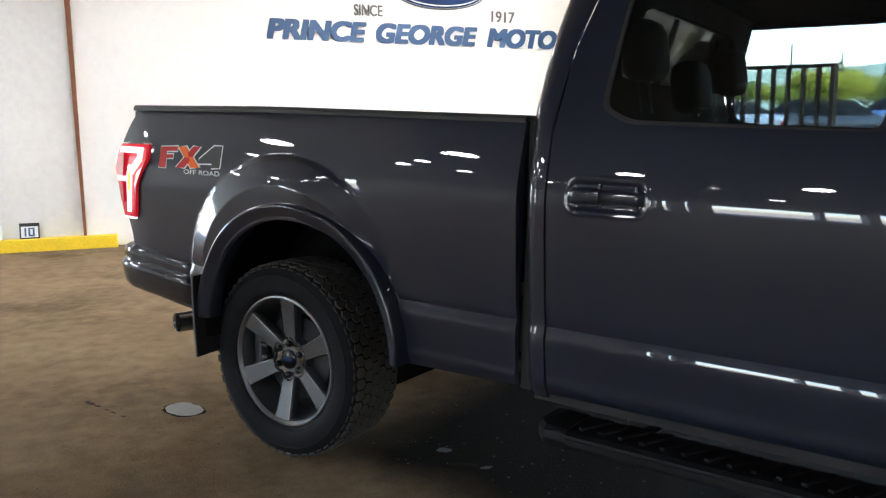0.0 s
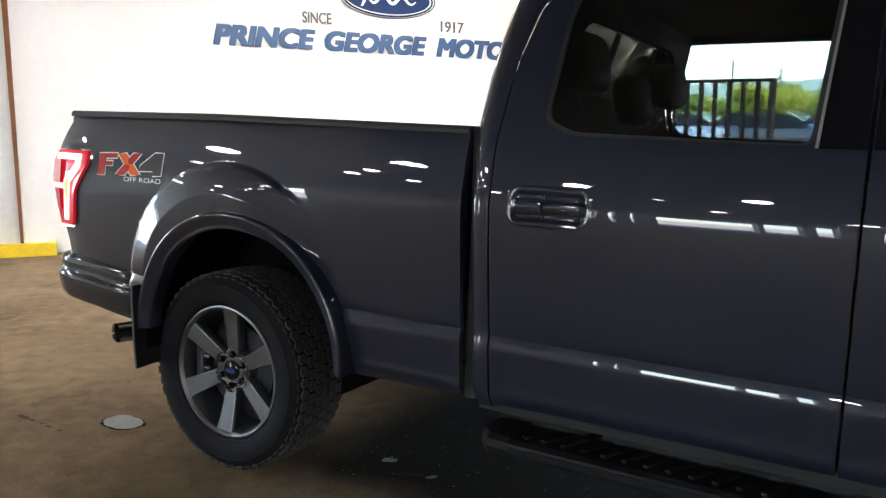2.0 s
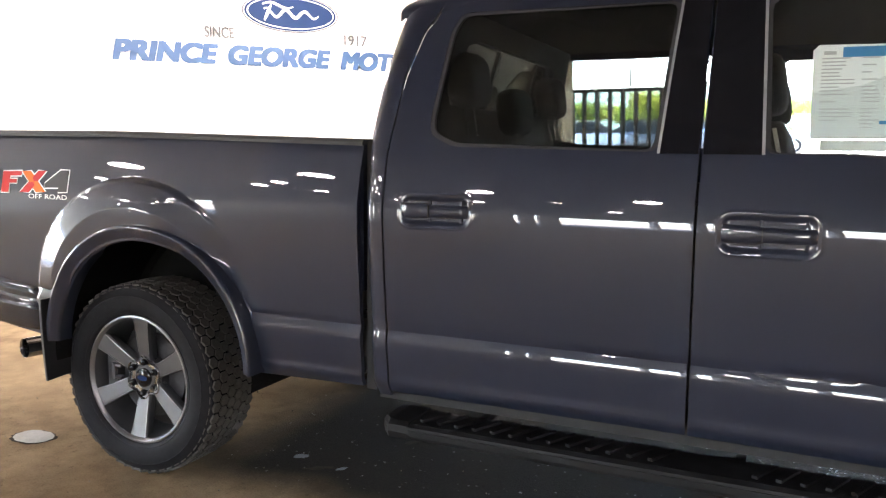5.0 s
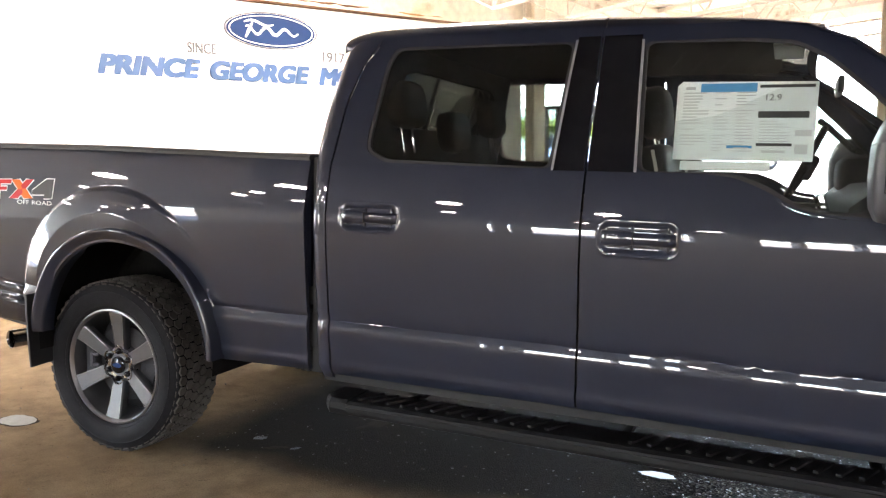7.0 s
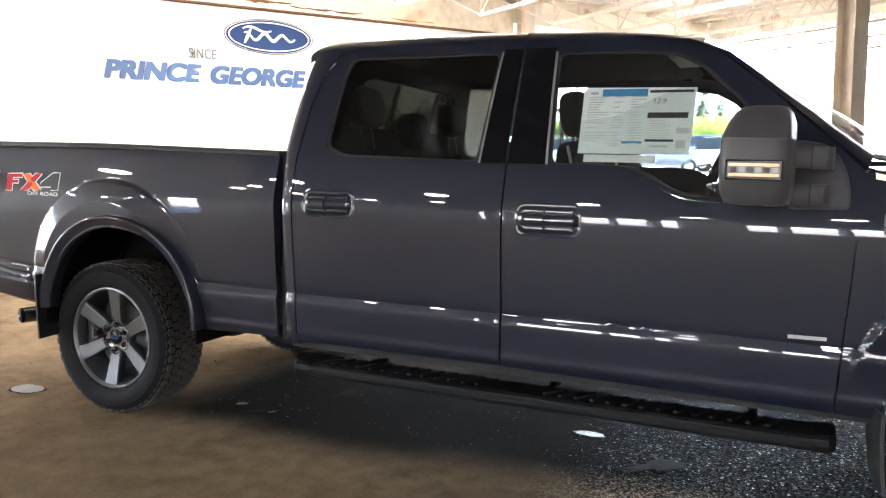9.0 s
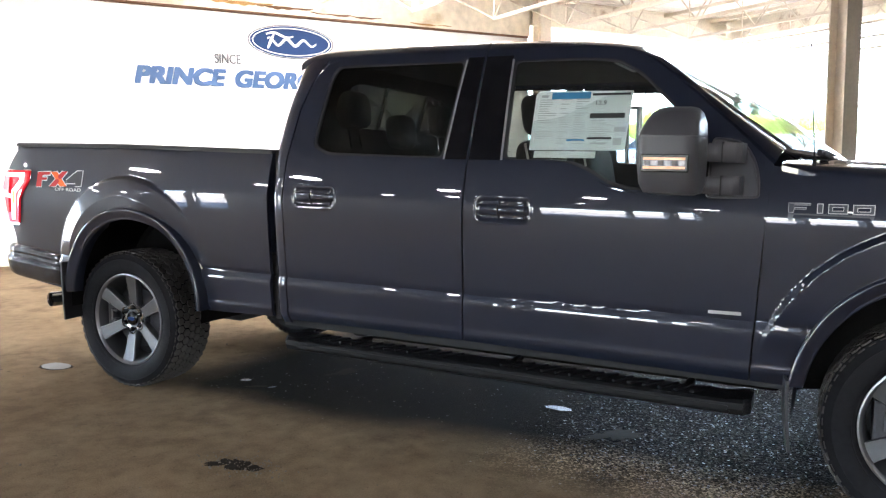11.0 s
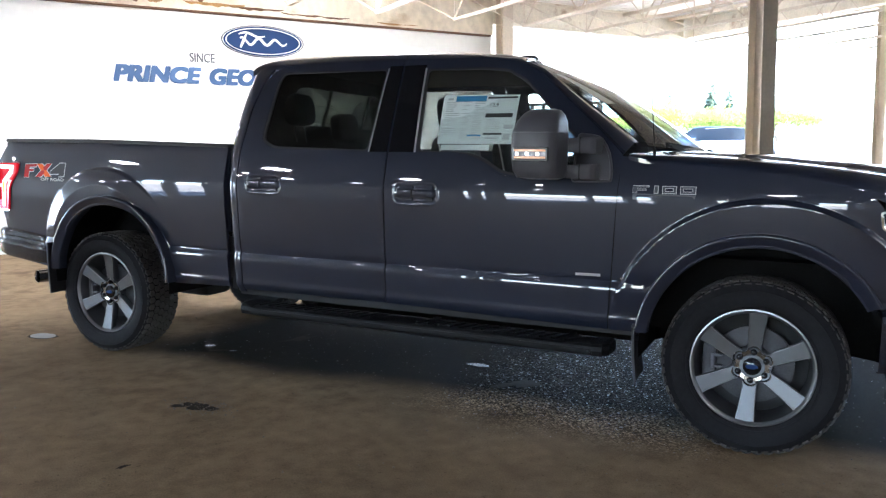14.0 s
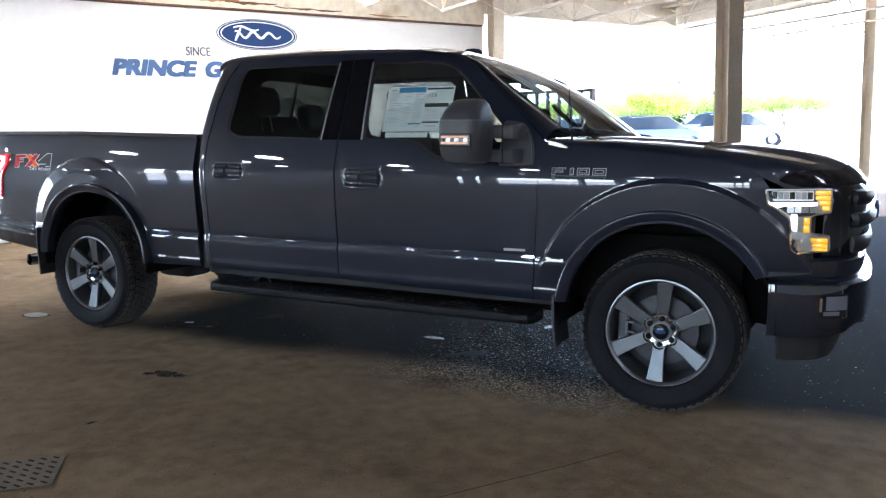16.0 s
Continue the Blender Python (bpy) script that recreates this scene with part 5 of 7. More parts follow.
for y in (0.55, 1.45):
    add_box(bm, (-0.9, y - 0.05, 0.50), (4.6, y + 0.05, 0.66))
part("chassis_frame", bm, SEAL, TRUCK)
bm = bmesh.new()
add_bar(bm, (0, 0.2, 0.405), (0, 1.8, 0.405), 0.10, sides=16)
add_box(bm, (-0.17, 0.86, 0.26), (0.17, 1.14, 0.55), 0.06)
part("rear_axle", bm, SEAL, TRUCK)
bm = bmesh.new()
for y in (0.42, 1.58):
    bm = bmesh.new()
    for i in range(12):
        u, v = i / 12, (i + 1) / 12
        za, zb = 0.56 - 0.16 * math.sin(math.pi * u), 0.56 - 0.16 * math.sin(math.pi * v)
        add_bar(bm, (-0.62 + 1.25 * u, y, za), (-0.62 + 1.25 * v, y, zb), 0.07, 0.035)
    part("leaf_spring", bm, SEAL, TRUCK, "black steel leaf spring")
    bm = bmesh.new()
    add_bar(bm, (0.1, y - 0.06, 0.42), (0.28, y - 0.02, 0.98), 0.055, sides=12)
    part("shock_absorber", bm, SEAL, TRUCK, "black shock absorber")
both("sill_inner", lambda far: box(mirrored((1.13, 0.09, 0.49), far), mirrored((3.5, 0.32, 0.60), far)), SEAL)
both("door_inner", lambda far: box(mirrored((1.2, 0.075, 0.60), far), mirrored((3.38, 0.15, 1.20), far), 0.02), BLACK)
BUMPER_PLAN = [(0.0, -0.44, 0.030), (0.02, -0.48, 0.012), (0.06, -0.62, 0.004), (0.12, -0.78, 0.002), (0.17, -0.90, 0.008), (0.20, -0.96, 0.028), (0.225, -0.995, 0.075), (0.26, -1.02, 0.16), (0.35, -1.05, 0.45), (0.5, -1.06, 1.0)]


def rear_bumper():
    rows = []
    for i in range(97):
        u = i / 96
        v = min(u, 1 - u)
        x, y = lerp(v, [(p[0], p[1]) for p in BUMPER_PLAN]), lerp(v, [(p[0], p[2]) for p in BUMPER_PLAN])
        low = lerp(v, [(0, 0.560), (0.06, 0.570), (0.14, 0.590), (0.2, 0.610), (0.5, 0.60)])
        top = lerp(v, [(0, 0.745), (0.03, 0.765), (0.10, 0.790), (0.5, 0.805)])
        n = Vector((-1.0, 0.0)) if v > 0.24 else Vector((0.0, -1.0)) if v < 0.15 else Vector((-0.7, -0.7))
        row = []
        for k, d in ((0.0, -0.05), (0.01, -0.020), (0.05, -0.010), (0.20, -0.003), (0.42, 0.004), (0.52, 0.005), (0.57, 0.002), (0.61, -0.006), (0.66, -0.010), (0.74, -0.009), (0.84, -0.008), (0.90, -0.011), (0.96, -0.018), (1.0, -0.034), (1.0, -0.08)):
            px, py = x + n[0] * d, y + n[1] * d
            row.append((px, py if u <= 0.5 else 2 * YC - py, low + (top - low) * k))
        rows.append(row)
    return sheet(rows)


bm = rear_bumper()
bmesh.ops.recalc_face_normals(bm, faces=bm.faces)
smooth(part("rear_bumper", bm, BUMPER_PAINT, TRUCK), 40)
bm = lathe([(0.040, 0.0), (0.0435, -0.003), (0.0435, 0.16), (0.040, 0.16), (0.037, 0.10), (0.037, 0.01)], 28, True)
bmesh.ops.transform(bm, matrix=Matrix.Translation((-0.655, 0.085, 0.455)) @ Matrix.Rotation(radians(-12), 4, "Z"), verts=bm.verts)
smooth(part("exhaust_tip", bm, DARK_CHROME, TRUCK, "polished chrome exhaust tip"))
bm = bmesh.new()
add_bar(bm, (-0.630, 0.205, 0.456), (-0.560, 0.60, 0.50), 0.07, sides=16)
add_bar(bm, (-0.565, 0.58, 0.50), (-0.1, 0.66, 0.52), 0.07, sides=16)
part("exhaust_pipe", bm, DARK_METAL, TRUCK)


# running boards
def board(far):
    bm = bmesh.new()
    prof = [(-0.015, 0.398), (-0.022, 0.418), (-0.015, 0.438), (0.004, 0.446), (0.155, 0.446), (0.17, 0.435), (0.17, 0.405), (0.14, 0.392), (0.01, 0.388)]
    xs = [1.289, 3.301]
    rings = [[bm.verts.new(mirrored((x, y, z), far)) for y, z in prof] for x in xs]
    n = len(prof)
    for i in range(n):
        bm.faces.new((rings[0][i], rings[1][i], rings[1][(i + 1) % n], rings[0][(i + 1) % n]))
    for r in rings:
        bm.faces.new(r)
    bmesh.ops.recalc_face_normals(bm, faces=bm.faces)
    return bm


def board_end(far, x0, x1):
    """A moulded end cap that slopes towards the cab at its tip."""
    bm = bmesh.new()
    rings = []
    for x, y0, top in ((x0, -0.016, 0.451), ((x0 + 2 * x1) / 3, -0.013, 0.453), (x1, 0.03, 0.449)):
        prof = [(y0 + 0.004, 0.395), (y0 - 0.004, 0.418), (y0, 0.44), (y0 + 0.018, top), (0.16, top), (0.172, 0.43), (0.168, 0.395)]
        rings.append([bm.verts.new(mirrored((x, y, z), far)) for y, z in prof])
    n = len(rings[0])
    for a, b in zip(rings, rings[1:]):
        for i in range(n):
            bm.faces.new((a[i], b[i], b[(i + 1) % n], a[(i + 1) % n]))
    bm.faces.new(rings[0])
    bm.faces.new(rings[-1])
    bmesh.ops.recalc_face_normals(bm, faces=bm.faces)
    return bm


for far in (False, True):
    b = part("running_board", board(far), BOARD, TRUCK, "black running board with raised treads")
    part("end_cap", board_end(far, 1.29, 1.18), BOARD, b)
    part("end_cap", board_end(far, 3.30, 3.375), BOARD, b)
    part("edge_strip", box(mirrored((1.295, -0.0245, 0.412), far), mirrored((3.295, -0.0195, 0.430), far)), BOARD, b)
    rib = None
    for x in [1.345 + 0.062 * k for k in range(13)] + [2.375 + 0.062 * k for k in range(14)]:
        if rib is None:
            bm = bmesh.new()
            s = -1 if far else 1
            m = Matrix.Translation(mirrored((0, 0.085, 0.4495), far)) @ Matrix.Rotation(radians(-24 * s), 4, "Z")
            add_box(bm, (-0.009, -0.062, -0.004), (0.009, 0.062, 0.006), 0.003, m)
            rib = part("tread_rib", bm, BOARD, b)
            rib.location.x = x
        else:
            r2 = new("tread_rib", rib.data)
            r2.parent, r2.location = b, (x, 0, 0)
    for x in (1.45, 2.3, 3.1):
        part("bracket", box(mirrored((x - 0.016, 0.165, 0.392), far), mirrored((x + 0.016, 0.40, 0.410), far)), SEAL, b)


# door handles: a rounded bar across each finger cup, with a fixed cover at its hind end
def handle(cup):
    x0, x1, z0, z1 = cup
    zc = (z0 + z1) / 2
    for far in (False, True):
        rows = []
        for i in range(41):
            u = i / 40
            x = x0 + 0.004 + (x1 - x0 - 0.008) * u
            end = min(u, 1 - u) * 2
            out = 0.011 * smoothstep(end / 0.16) - 0.011
            hz = 0.020 + 0.004 * smoothstep((0.45 - u) / 0.08)
            row = []
            for j in range(13):
                a = math.pi * (j / 12) - math.pi / 2
                row.append(mirrored((x, side_y(x, zc) - out - 0.012 * math.cos(a) ** 0.8 if abs(math.cos(a)) > 1e-6 else side_y(x, zc) - out, zc + hz * math.sin(a)), far))
            rows.append(row)
        h = smooth(part("door_handle", sheet(rows, (0, -0.006 if far else 0.006, 0)), PAINT, TRUCK, "glossy body-coloured door handle"), 50)
        for k in (0.42, 0.88):
            x = x0 + (x1 - x0) * k
            y = side_y(x, zc)
            m = box(mirrored((x - 0.005, y + 0.003, z0 + 0.012), far), mirrored((x + 0.005, y + 0.016, z1 - 0.012), far), 0.004)
            smooth(part("bracket", m, PAINT, h), 40)
        bm = bmesh.new()
        x = x0 + (x1 - x0) * 0.44
        add_box(bm, mirrored((x - 0.0012, side_y(x, zc) - 0.019, zc - 0.018), far), mirrored((x + 0.0012, side_y(x, zc) - 0.004, zc + 0.018), far))
        part("joint", bm, SEAL, h)


handle(REAR_CUP)
handle(FRONT_CUP)


# wheels
def tread():
    """Six rows of interlocked six-sided blocks round the tyre with narrow grooves between them."""
    rnd = random.Random(4)
    n, rows, w, r0 = 54, 6, 0.0405, 0.3915
    pitch = 2 * math.pi / n
    bm = bmesh.new()
    for row in range(rows):
        yc = 0.140 + (row - (rows - 1) / 2) * w
        edge = abs(row - (rows - 1) / 2) / ((rows - 1) / 2)
        top = r0 + 0.0085 - 0.004 * edge ** 3
        for k in range(n):
            a0 = pitch * (k + 0.5 * (row % 2) + rnd.uniform(-0.05, 0.05))
            tilt = rnd.uniform(-0.25, 0.25)
            lo, hi = [], []
            for j in range(6):
                turn = math.pi / 3 * j + math.pi / 6 + tilt * 0.35
                c, q = math.cos(turn), math.sin(turn)
                a = a0 + c * pitch * 0.515
                y = yc + q * w * 0.595
                for ring, r, f in ((lo, r0 - 0.003, 1.0), (hi, top, 0.94)):
                    aa, yy = a0 + (a - a0) * f, yc + (y - yc) * f
                    ring.append(bm.verts.new((r * math.sin(aa), yy, r * math.cos(aa))))
            bm.faces.new(hi)
            for j in range(6):
                bm.faces.new((lo[j], lo[(j + 1) % 6], hi[(j + 1) % 6], hi[j]))
    # short ribs on both shoulders
    for side, y0 in ((-1, 0.0145), (1, 0.2655)):
        for k in range(n):
            m = Matrix.Rotation(pitch * (k + 0.25), 4, "Y") @ Matrix.Translation((0, y0, 0.377)) @ Matrix.Rotation(radians(-42 * side), 4, "X")
            bmesh.ops.create_cube(bm, size=1.0, matrix=m @ Matrix.Diagonal((0.028, 0.003, 0.020 if k % 2 else 0.013, 1)))
    bmesh.ops.recalc_face_normals(bm, faces=bm.faces)
    return bm


def spoke(k):
    bm = bmesh.new()
    prof = [(0.062, 0.029, 0.058), (0.10, 0.027, 0.050), (0.16, 0.030, 0.040), (0.22, 0.035, 0.030), (0.249, 0.0385, 0.024)]
    rings = []
    for z, hw, y in prof:
        rings.append([bm.verts.new(p) for p in ((-hw, y, z), (hw, y, z), (hw + 0.004, y + 0.012, z), (hw - 0.006, y + 0.05, z), (-hw + 0.006, y + 0.05, z), (-hw - 0.004, y + 0.012, z))])
    for a, b in zip(rings, rings[1:]):
        for i in range(6):
            bm.faces.new((a[i], b[i], b[(i + 1) % 6], a[(i + 1) % 6]))
    bm.faces.new(rings[0])
    bm.faces.new(rings[-1])
    bmesh.ops.recalc_face_normals(bm, faces=bm.faces)
    bmesh.ops.transform(bm, matrix=Matrix.Rotation(k * math.pi / 3 + radians(4), 4, "Y"), verts=bm.verts)
    return bm


def spoke_edge(k, s):
    """A thin bevel along one side of a spoke's face."""
    bm = bmesh.new()
    prof = [(0.104, 0.027, 0.0493), (0.16, 0.030, 0.040), (0.22, 0.035, 0.030), (0.247, 0.0383, 0.0245)]
    for (z0, w0, y0), (z1, w1, y1) in zip(prof, prof[1:]):
        add_bar(bm, (s * w0, y0 + 0.0008, z0), (s * w1, y1 + 0.0008, z1), 0.0034)
    bmesh.ops.transform(bm, matrix=Matrix.Rotation(k * math.pi / 3 + radians(4), 4, "Y"), verts=bm.verts)
    return bm


def hub_star(y, r0, lobe, n=96):
    """The six-lobed outline round the nuts."""
    res = []
    for i in range(n):
        a = 2 * math.pi * i / n
        r = r0 + lobe * (0.5 + 0.5 * math.cos(6 * (a - radians(4)))) ** 0.7
        res.append(Vector((r * math.sin(a), y, r * math.cos(a))))
    return res


def wheel():
    w = smooth(part("wheel", lathe([(0.256, 0.050), (0.264, 0.026), (0.270, 0.014), (0.276, 0.008), (0.283, 0.0045), (0.285, 0.0055), (0.288, 0.0035), (0.300, -0.001), (0.318, -0.004), (0.335, -0.005), (0.348, -0.003), (0.350, -0.0045), (0.353, -0.0015), (0.372, 0.007), (0.386, 0.018), (0.392, 0.034), (0.392, 0.246), (0.380, 0.264), (0.340, 0.284), (0.300, 0.280), (0.256, 0.25)], 96, True), RUBBER, TRUCK, "black all-terrain tyre on a six-spoke alloy rim"), 30)
    smooth(part("tread_base", lathe([(0.3925, 0.030), (0.3928, 0.034), (0.3928, 0.246), (0.3925, 0.250)], 96), GROOVE, w, "dark tread grooves"), 30)
    part("tread", tread(), TREAD, w)
    rim = smooth(part("rim", lathe([(0.259, 0.034), (0.2665, 0.018), (0.2655, 0.013), (0.259, 0.012), (0.252, 0.018), (0.247, 0.026)], 96), RIM_EDGE, w, "satin grey alloy rim"), 30)
    smooth(part("rim_barrel", lathe([(0.2475, 0.024), (0.244, 0.04), (0.240, 0.06), (0.234, 0.13), (0.232, 0.235)], 96), RIM, rim, "dull grey inner barrel"), 30)
    for k in range(6):
        arm = smooth(part("spoke", spoke(k), RIM, w), 30)
        for s in (-1, 1):
            part("spoke_edge", spoke_edge(k, s), RIM_EDGE, arm, "bright machined edge")
    smooth(part("hub", lathe([(0.001, 0.054), (0.05, 0.054), (0.056, 0.060), (0.070, 0.064), (0.080, 0.067), (0.084, 0.11)], 48), RIM, w), 30)
    outer, inner = hub_star(0.047, 0.074, 0.020), hub_star(0.056, 0.067, 0.016)
    bm = bmesh.new()
    rings = [[bm.verts.new(p) for p in r] for r in (hub_star(0.090, 0.076, 0.021), outer, hub_star(0.045, 0.0715, 0.0195), inner, hub_star(0.059, 0.046, 0.0))]
    for r, q in zip(rings, rings[1:]):
        for i in range(96):
            bm.faces.new((r[i], r[(i + 1) % 96], q[(i + 1) % 96], q[i]))
    bmesh.ops.recalc_face_normals(bm, faces=bm.faces)
    smooth(part("hub_star", bm, POLISHED, w, "bright machined six-lobed hub"), 35)
    smooth(part("hub_cap", lathe([(0.001, 0.040), (0.032, 0.042), (0.039, 0.046), (0.041, 0.06)], 40), BLACK_GLOSS, w, "gloss black hub cap"), 40)
    bm = lathe([(0.001, 0.0375), (0.022, 0.0395), (0.024, 0.044)], 32)
    bmesh.ops.scale(bm, vec=(1.15, 1, 0.5), verts=bm.verts)
    part("badge", bm, SIGN_BLUE_DARK, w, "plain blue oval")
    for k in range(6):
        bm = lathe([(0.001, 0.036), (0.009, 0.038), (0.0135, 0.045), (0.015, 0.07)], 12)
        bmesh.ops.transform(bm, matrix=Matrix.Rotation(k * math.pi / 3 + radians(4), 4, "Y") @ Matrix.Translation((0, 0, 0.065)), verts=bm.verts)
        smooth(part("lug_nut", bm, BLACK_GLOSS, w, "gloss black lug nut"), 40)
    smooth(part("brake_disc", lathe([(0.09, 0.10), (0.175, 0.10), (0.175, 0.125), (0.09, 0.125)], 64, True), DISC_METAL, w, "grey brake disc"), 30)
    bm = bmesh.new()
    add_box(bm, (-0.215, 0.060, -0.075), (-0.155, 0.15, 0.085), 0.014)
    caliper = part("brake_caliper", bm, DISC_METAL, w, "cast metal brake caliper")
    bm = bmesh.new()
    add_box(bm, (-0.178, 0.050, -0.030), (-0.160, 0.075, 0.042), 0.006)
    for z in (-0.026, 0.024):
        add_box(bm, (-0.168, 0.052, z), (-0.128, 0.075, z + 0.014), 0.004)
    part("caliper_bracket", bm, DARK_METAL, caliper, "pale metal bracket")
    smooth(part("wheel_back", lathe([(0.001, 0.17), (0.236, 0.17)], 48), SEAL, w))
    return w


WHEEL = wheel()
WHEEL.location = (0.0, 0.072, 0.399)


def wheel_copy(m):
    made = {}
    for o in (WHEEL, *WHEEL.children_recursive):
        made[o] = o.copy()
        scene.collection.objects.link(made[o])
        made[o].parent = made.get(o.parent, TRUCK)
    made[WHEEL].matrix_basis = m


wheel_copy(Matrix.Translation((4.000, 0.072, 0.401)))
for x in (0.0, 4.0):
    wheel_copy(Matrix.Translation((x, 1.928, 0.400)) @ Matrix.Rotation(math.pi, 4, "Z"))


# mirrors
def mirror_head(far):
    rings = []
    for z, x0, x1, y0, y1 in ((1.222, 3.03, 3.16, -0.22, -0.10), (1.230, 2.990, 3.183, -0.280, -0.075), (1.262, 2.976, 3.192, -0.300, -0.065), (1.34, 2.970, 3.194, -0.312, -0.06), (1.428, 2.973, 3.192, -0.310, -0.06), (1.4285, 2.976, 3.189, -0.307, -0.063), (1.4315, 2.976, 3.189, -0.307, -0.063), (1.432, 2.973, 3.192, -0.310, -0.06), (1.48, 2.990, 3.190, -0.292, -0.065), (1.515, 3.010, 3.180, -0.262, -0.08), (1.532, 3.030, 3.165, -0.232, -0.10), (1.537, 3.055, 3.145, -0.20, -0.13)):
        o = rounded([(x0, y0), (x1 - 0.02, y0 + 0.02), (x1, y1 - 0.06), (x1 - 0.03, y1), (x0, y1)], 0.055, 7)
        rings.append([mirrored((p[0], p[1], z), far) for p in o])
    rows = [r + [r[0]] for r in rings]
    bm = sheet(rows)
    for r in (rings[0], rings[-1]):
        bm.faces.new([bm.verts.new(p) for p in r])
    bmesh.ops.remove_doubles(bm, verts=bm.verts, dist=1e-5)
    bmesh.ops.recalc_face_normals(bm, faces=bm.faces)
    return bm


for far in (False, True):
    mir = smooth(part("wing_mirror", mirror_head(far), MIRROR_PLASTIC, TRUCK, "large black tow mirror on two arms"), 35)
    for z, h, x1 in ((1.378, 0.074, 3.300), (1.259, 0.070, 3.298)):
        # a bar that swings from the head round to the door
        plan = [(3.15, -0.112, -0.036, 0.86), (3.22, -0.106, -0.034, 0.90), (x1 - 0.05, -0.096, -0.028, 0.97), (x1 - 0.018, -0.080, -0.006, 1.0), (x1, -0.052, 0.020, 1.0), (x1 + 0.006, -0.010, 0.05, 1.0)]
        rows = []
        for k in range(21):
            t = k / 20 * (len(plan) - 1)
            i = min(int(t), len(plan) - 2)
            x, ya, yb, g = (p + (q - p) * (t - i) for p, q in zip(plan[i], plan[i + 1]))
            hh = h / 2 * g
            ring = [(ya + 0.010, -hh), (ya, -hh + 0.012), (ya, hh - 0.012), (ya + 0.010, hh), (yb, hh), (yb, -hh)]
            rows.append([mirrored((x, y, z + dz), far) for y, dz in ring + ring[:1]])
        bm = sheet(rows)
        bm.faces.new([bm.verts.new(p) for p in rows[-1][:6]])
        bmesh.ops.remove_doubles(bm, verts=bm.verts, dist=1e-5)
        bmesh.ops.recalc_face_normals(bm, faces=bm.faces)
        arm = smooth(part("arm", bm, MIRROR_PLASTIC, mir, "black mirror arm"), 40)
        part("arm_joint", box(mirrored((3.236, -0.108, z - h / 2 - 0.001), far), mirrored((3.2385, -0.05, z + h / 2 + 0.001), far)), SEAL, arm)
    add = rounded([(3.172, 1.207), (3.363, 1.213), (3.360, 1.280), (3.346, 1.340), (3.320, 1.390), (3.288, 1.424), (3.240, 1.436), (3.180, 1.440)], 0.02)
    smooth(part("sail_panel", plate(add, on_side(-0.012), far, 0.02), MIRROR_PLASTIC, mir), 30)
    small = inset(add, 0.010)
    smooth(part("sail_rim", band(add, small, on_side(-0.014), far, 0.006, 80, 4, 0.004), MIRROR_PLASTIC, mir), 60)
    lamp = part("marker_lamp", box(mirrored((2.998, -0.318, 1.308), far), mirrored((3.153, -0.300, 1.362), far), 0.006), RIM, mir, "clear mirror marker lamp")
    for z in (1.3195, 1.3505):
        part("light_bar", box(mirrored((3.004, -0.3225, z - 0.0045), far), mirrored((3.147, -0.3175, z + 0.0045), far), 0.002), LAMP_WARM, lamp, "glowing amber bar")
    for k in range(6):
        x = 3.008 + 0.0235 * k
        part("facet", box((-0.009, -0.002, -0.008), (0.009, 0.002, 0.008), 0, Matrix.Translation(mirrored((x + 0.010, -0.3195, 1.335), far)) @ Matrix.Rotation(radians(18 if k % 2 else -18), 4, "Z")), LENS_SILVER if k % 2 else DARK_CHROME, lamp)
    part("lamp_rim", box(mirrored((2.9945, -0.3165, 1.304), far), mirrored((3.1565, -0.300, 1.366), far), 0.004), BLACK_GLOSS, lamp)


# tail lamps
def tail_y(x, z):
    return side_y(max(x, -0.90), z) + 0.25 * max(0, -0.90 - x)


def tail_plate(outline, off, thick):
    return lambda far: plate(outline, lambda x, z: tail_y(x, z) - off, far, thick)


TAIL = rounded([(-0.935, 1.247), (-0.690, 1.249), (-0.690, 1.178), (-0.745, 1.112), (-0.775, 1.070), (-0.803, 0.928), (-0.820, 0.912), (-0.925, 0.910), (-0.960, 1.06), (-0.985, 1.12), (-0.965, 1.20)], 0.014)
TAIL_IN = rounded([(-0.930, 1.240), (-0.699, 1.242), (-0.699, 1.181), (-0.753, 1.115), (-0.784, 1.070), (-0.812, 0.932), (-0.824, 0.920), (-0.920, 0.918), (-0.953, 1.06), (-0.977, 1.12), (-0.958, 1.20)], 0.012)
GUIDE = rounded([(-0.925, 1.228), (-0.735, 1.228), (-0.735, 1.170), (-0.811, 1.104), (-0.826, 1.03), (-0.846, 0.942), (-0.874, 0.942), (-0.860, 1.04), (-0.847, 1.118), (-0.768, 1.186), (-0.768, 1.202), (-0.925, 1.202)], 0.005)
for far in (False, True):
    t = part("tail_lamp", tail_plate(TAIL, 0.006, 0.06)(far), CHROME, TRUCK, "lit red tail lamp with a white light guide")
    part("lens", tail_plate(TAIL_IN, 0.014, 0.012)(far), RED_LENS, t, "glossy red lens")
    part("light_guide", tail_plate(GUIDE, 0.019, 0.006)(far), LAMP_PINK, t, "glowing white light guide")
    part("indicator", tail_plate([(-0.836, 1.112), (-0.818, 1.120), (-0.832, 1.04), (-0.846, 1.035)], 0.022, 0.004)(far), LAMP_AMBER, t, "glowing amber strip")
    part("reflector", tail_plate([(-0.955, 1.20), (-0.885, 1.20), (-0.885, 1.10), (-0.965, 1.10)], 0.018, 0.006)(far), RED_DARK, t, "dark red reflector")
    part("reflector", tail_plate([(-0.945, 1.075), (-0.895, 1.075), (-0.900, 0.985), (-0.932, 0.985)], 0.018, 0.006)(far), RED_DARK, t, "dark red reflector")


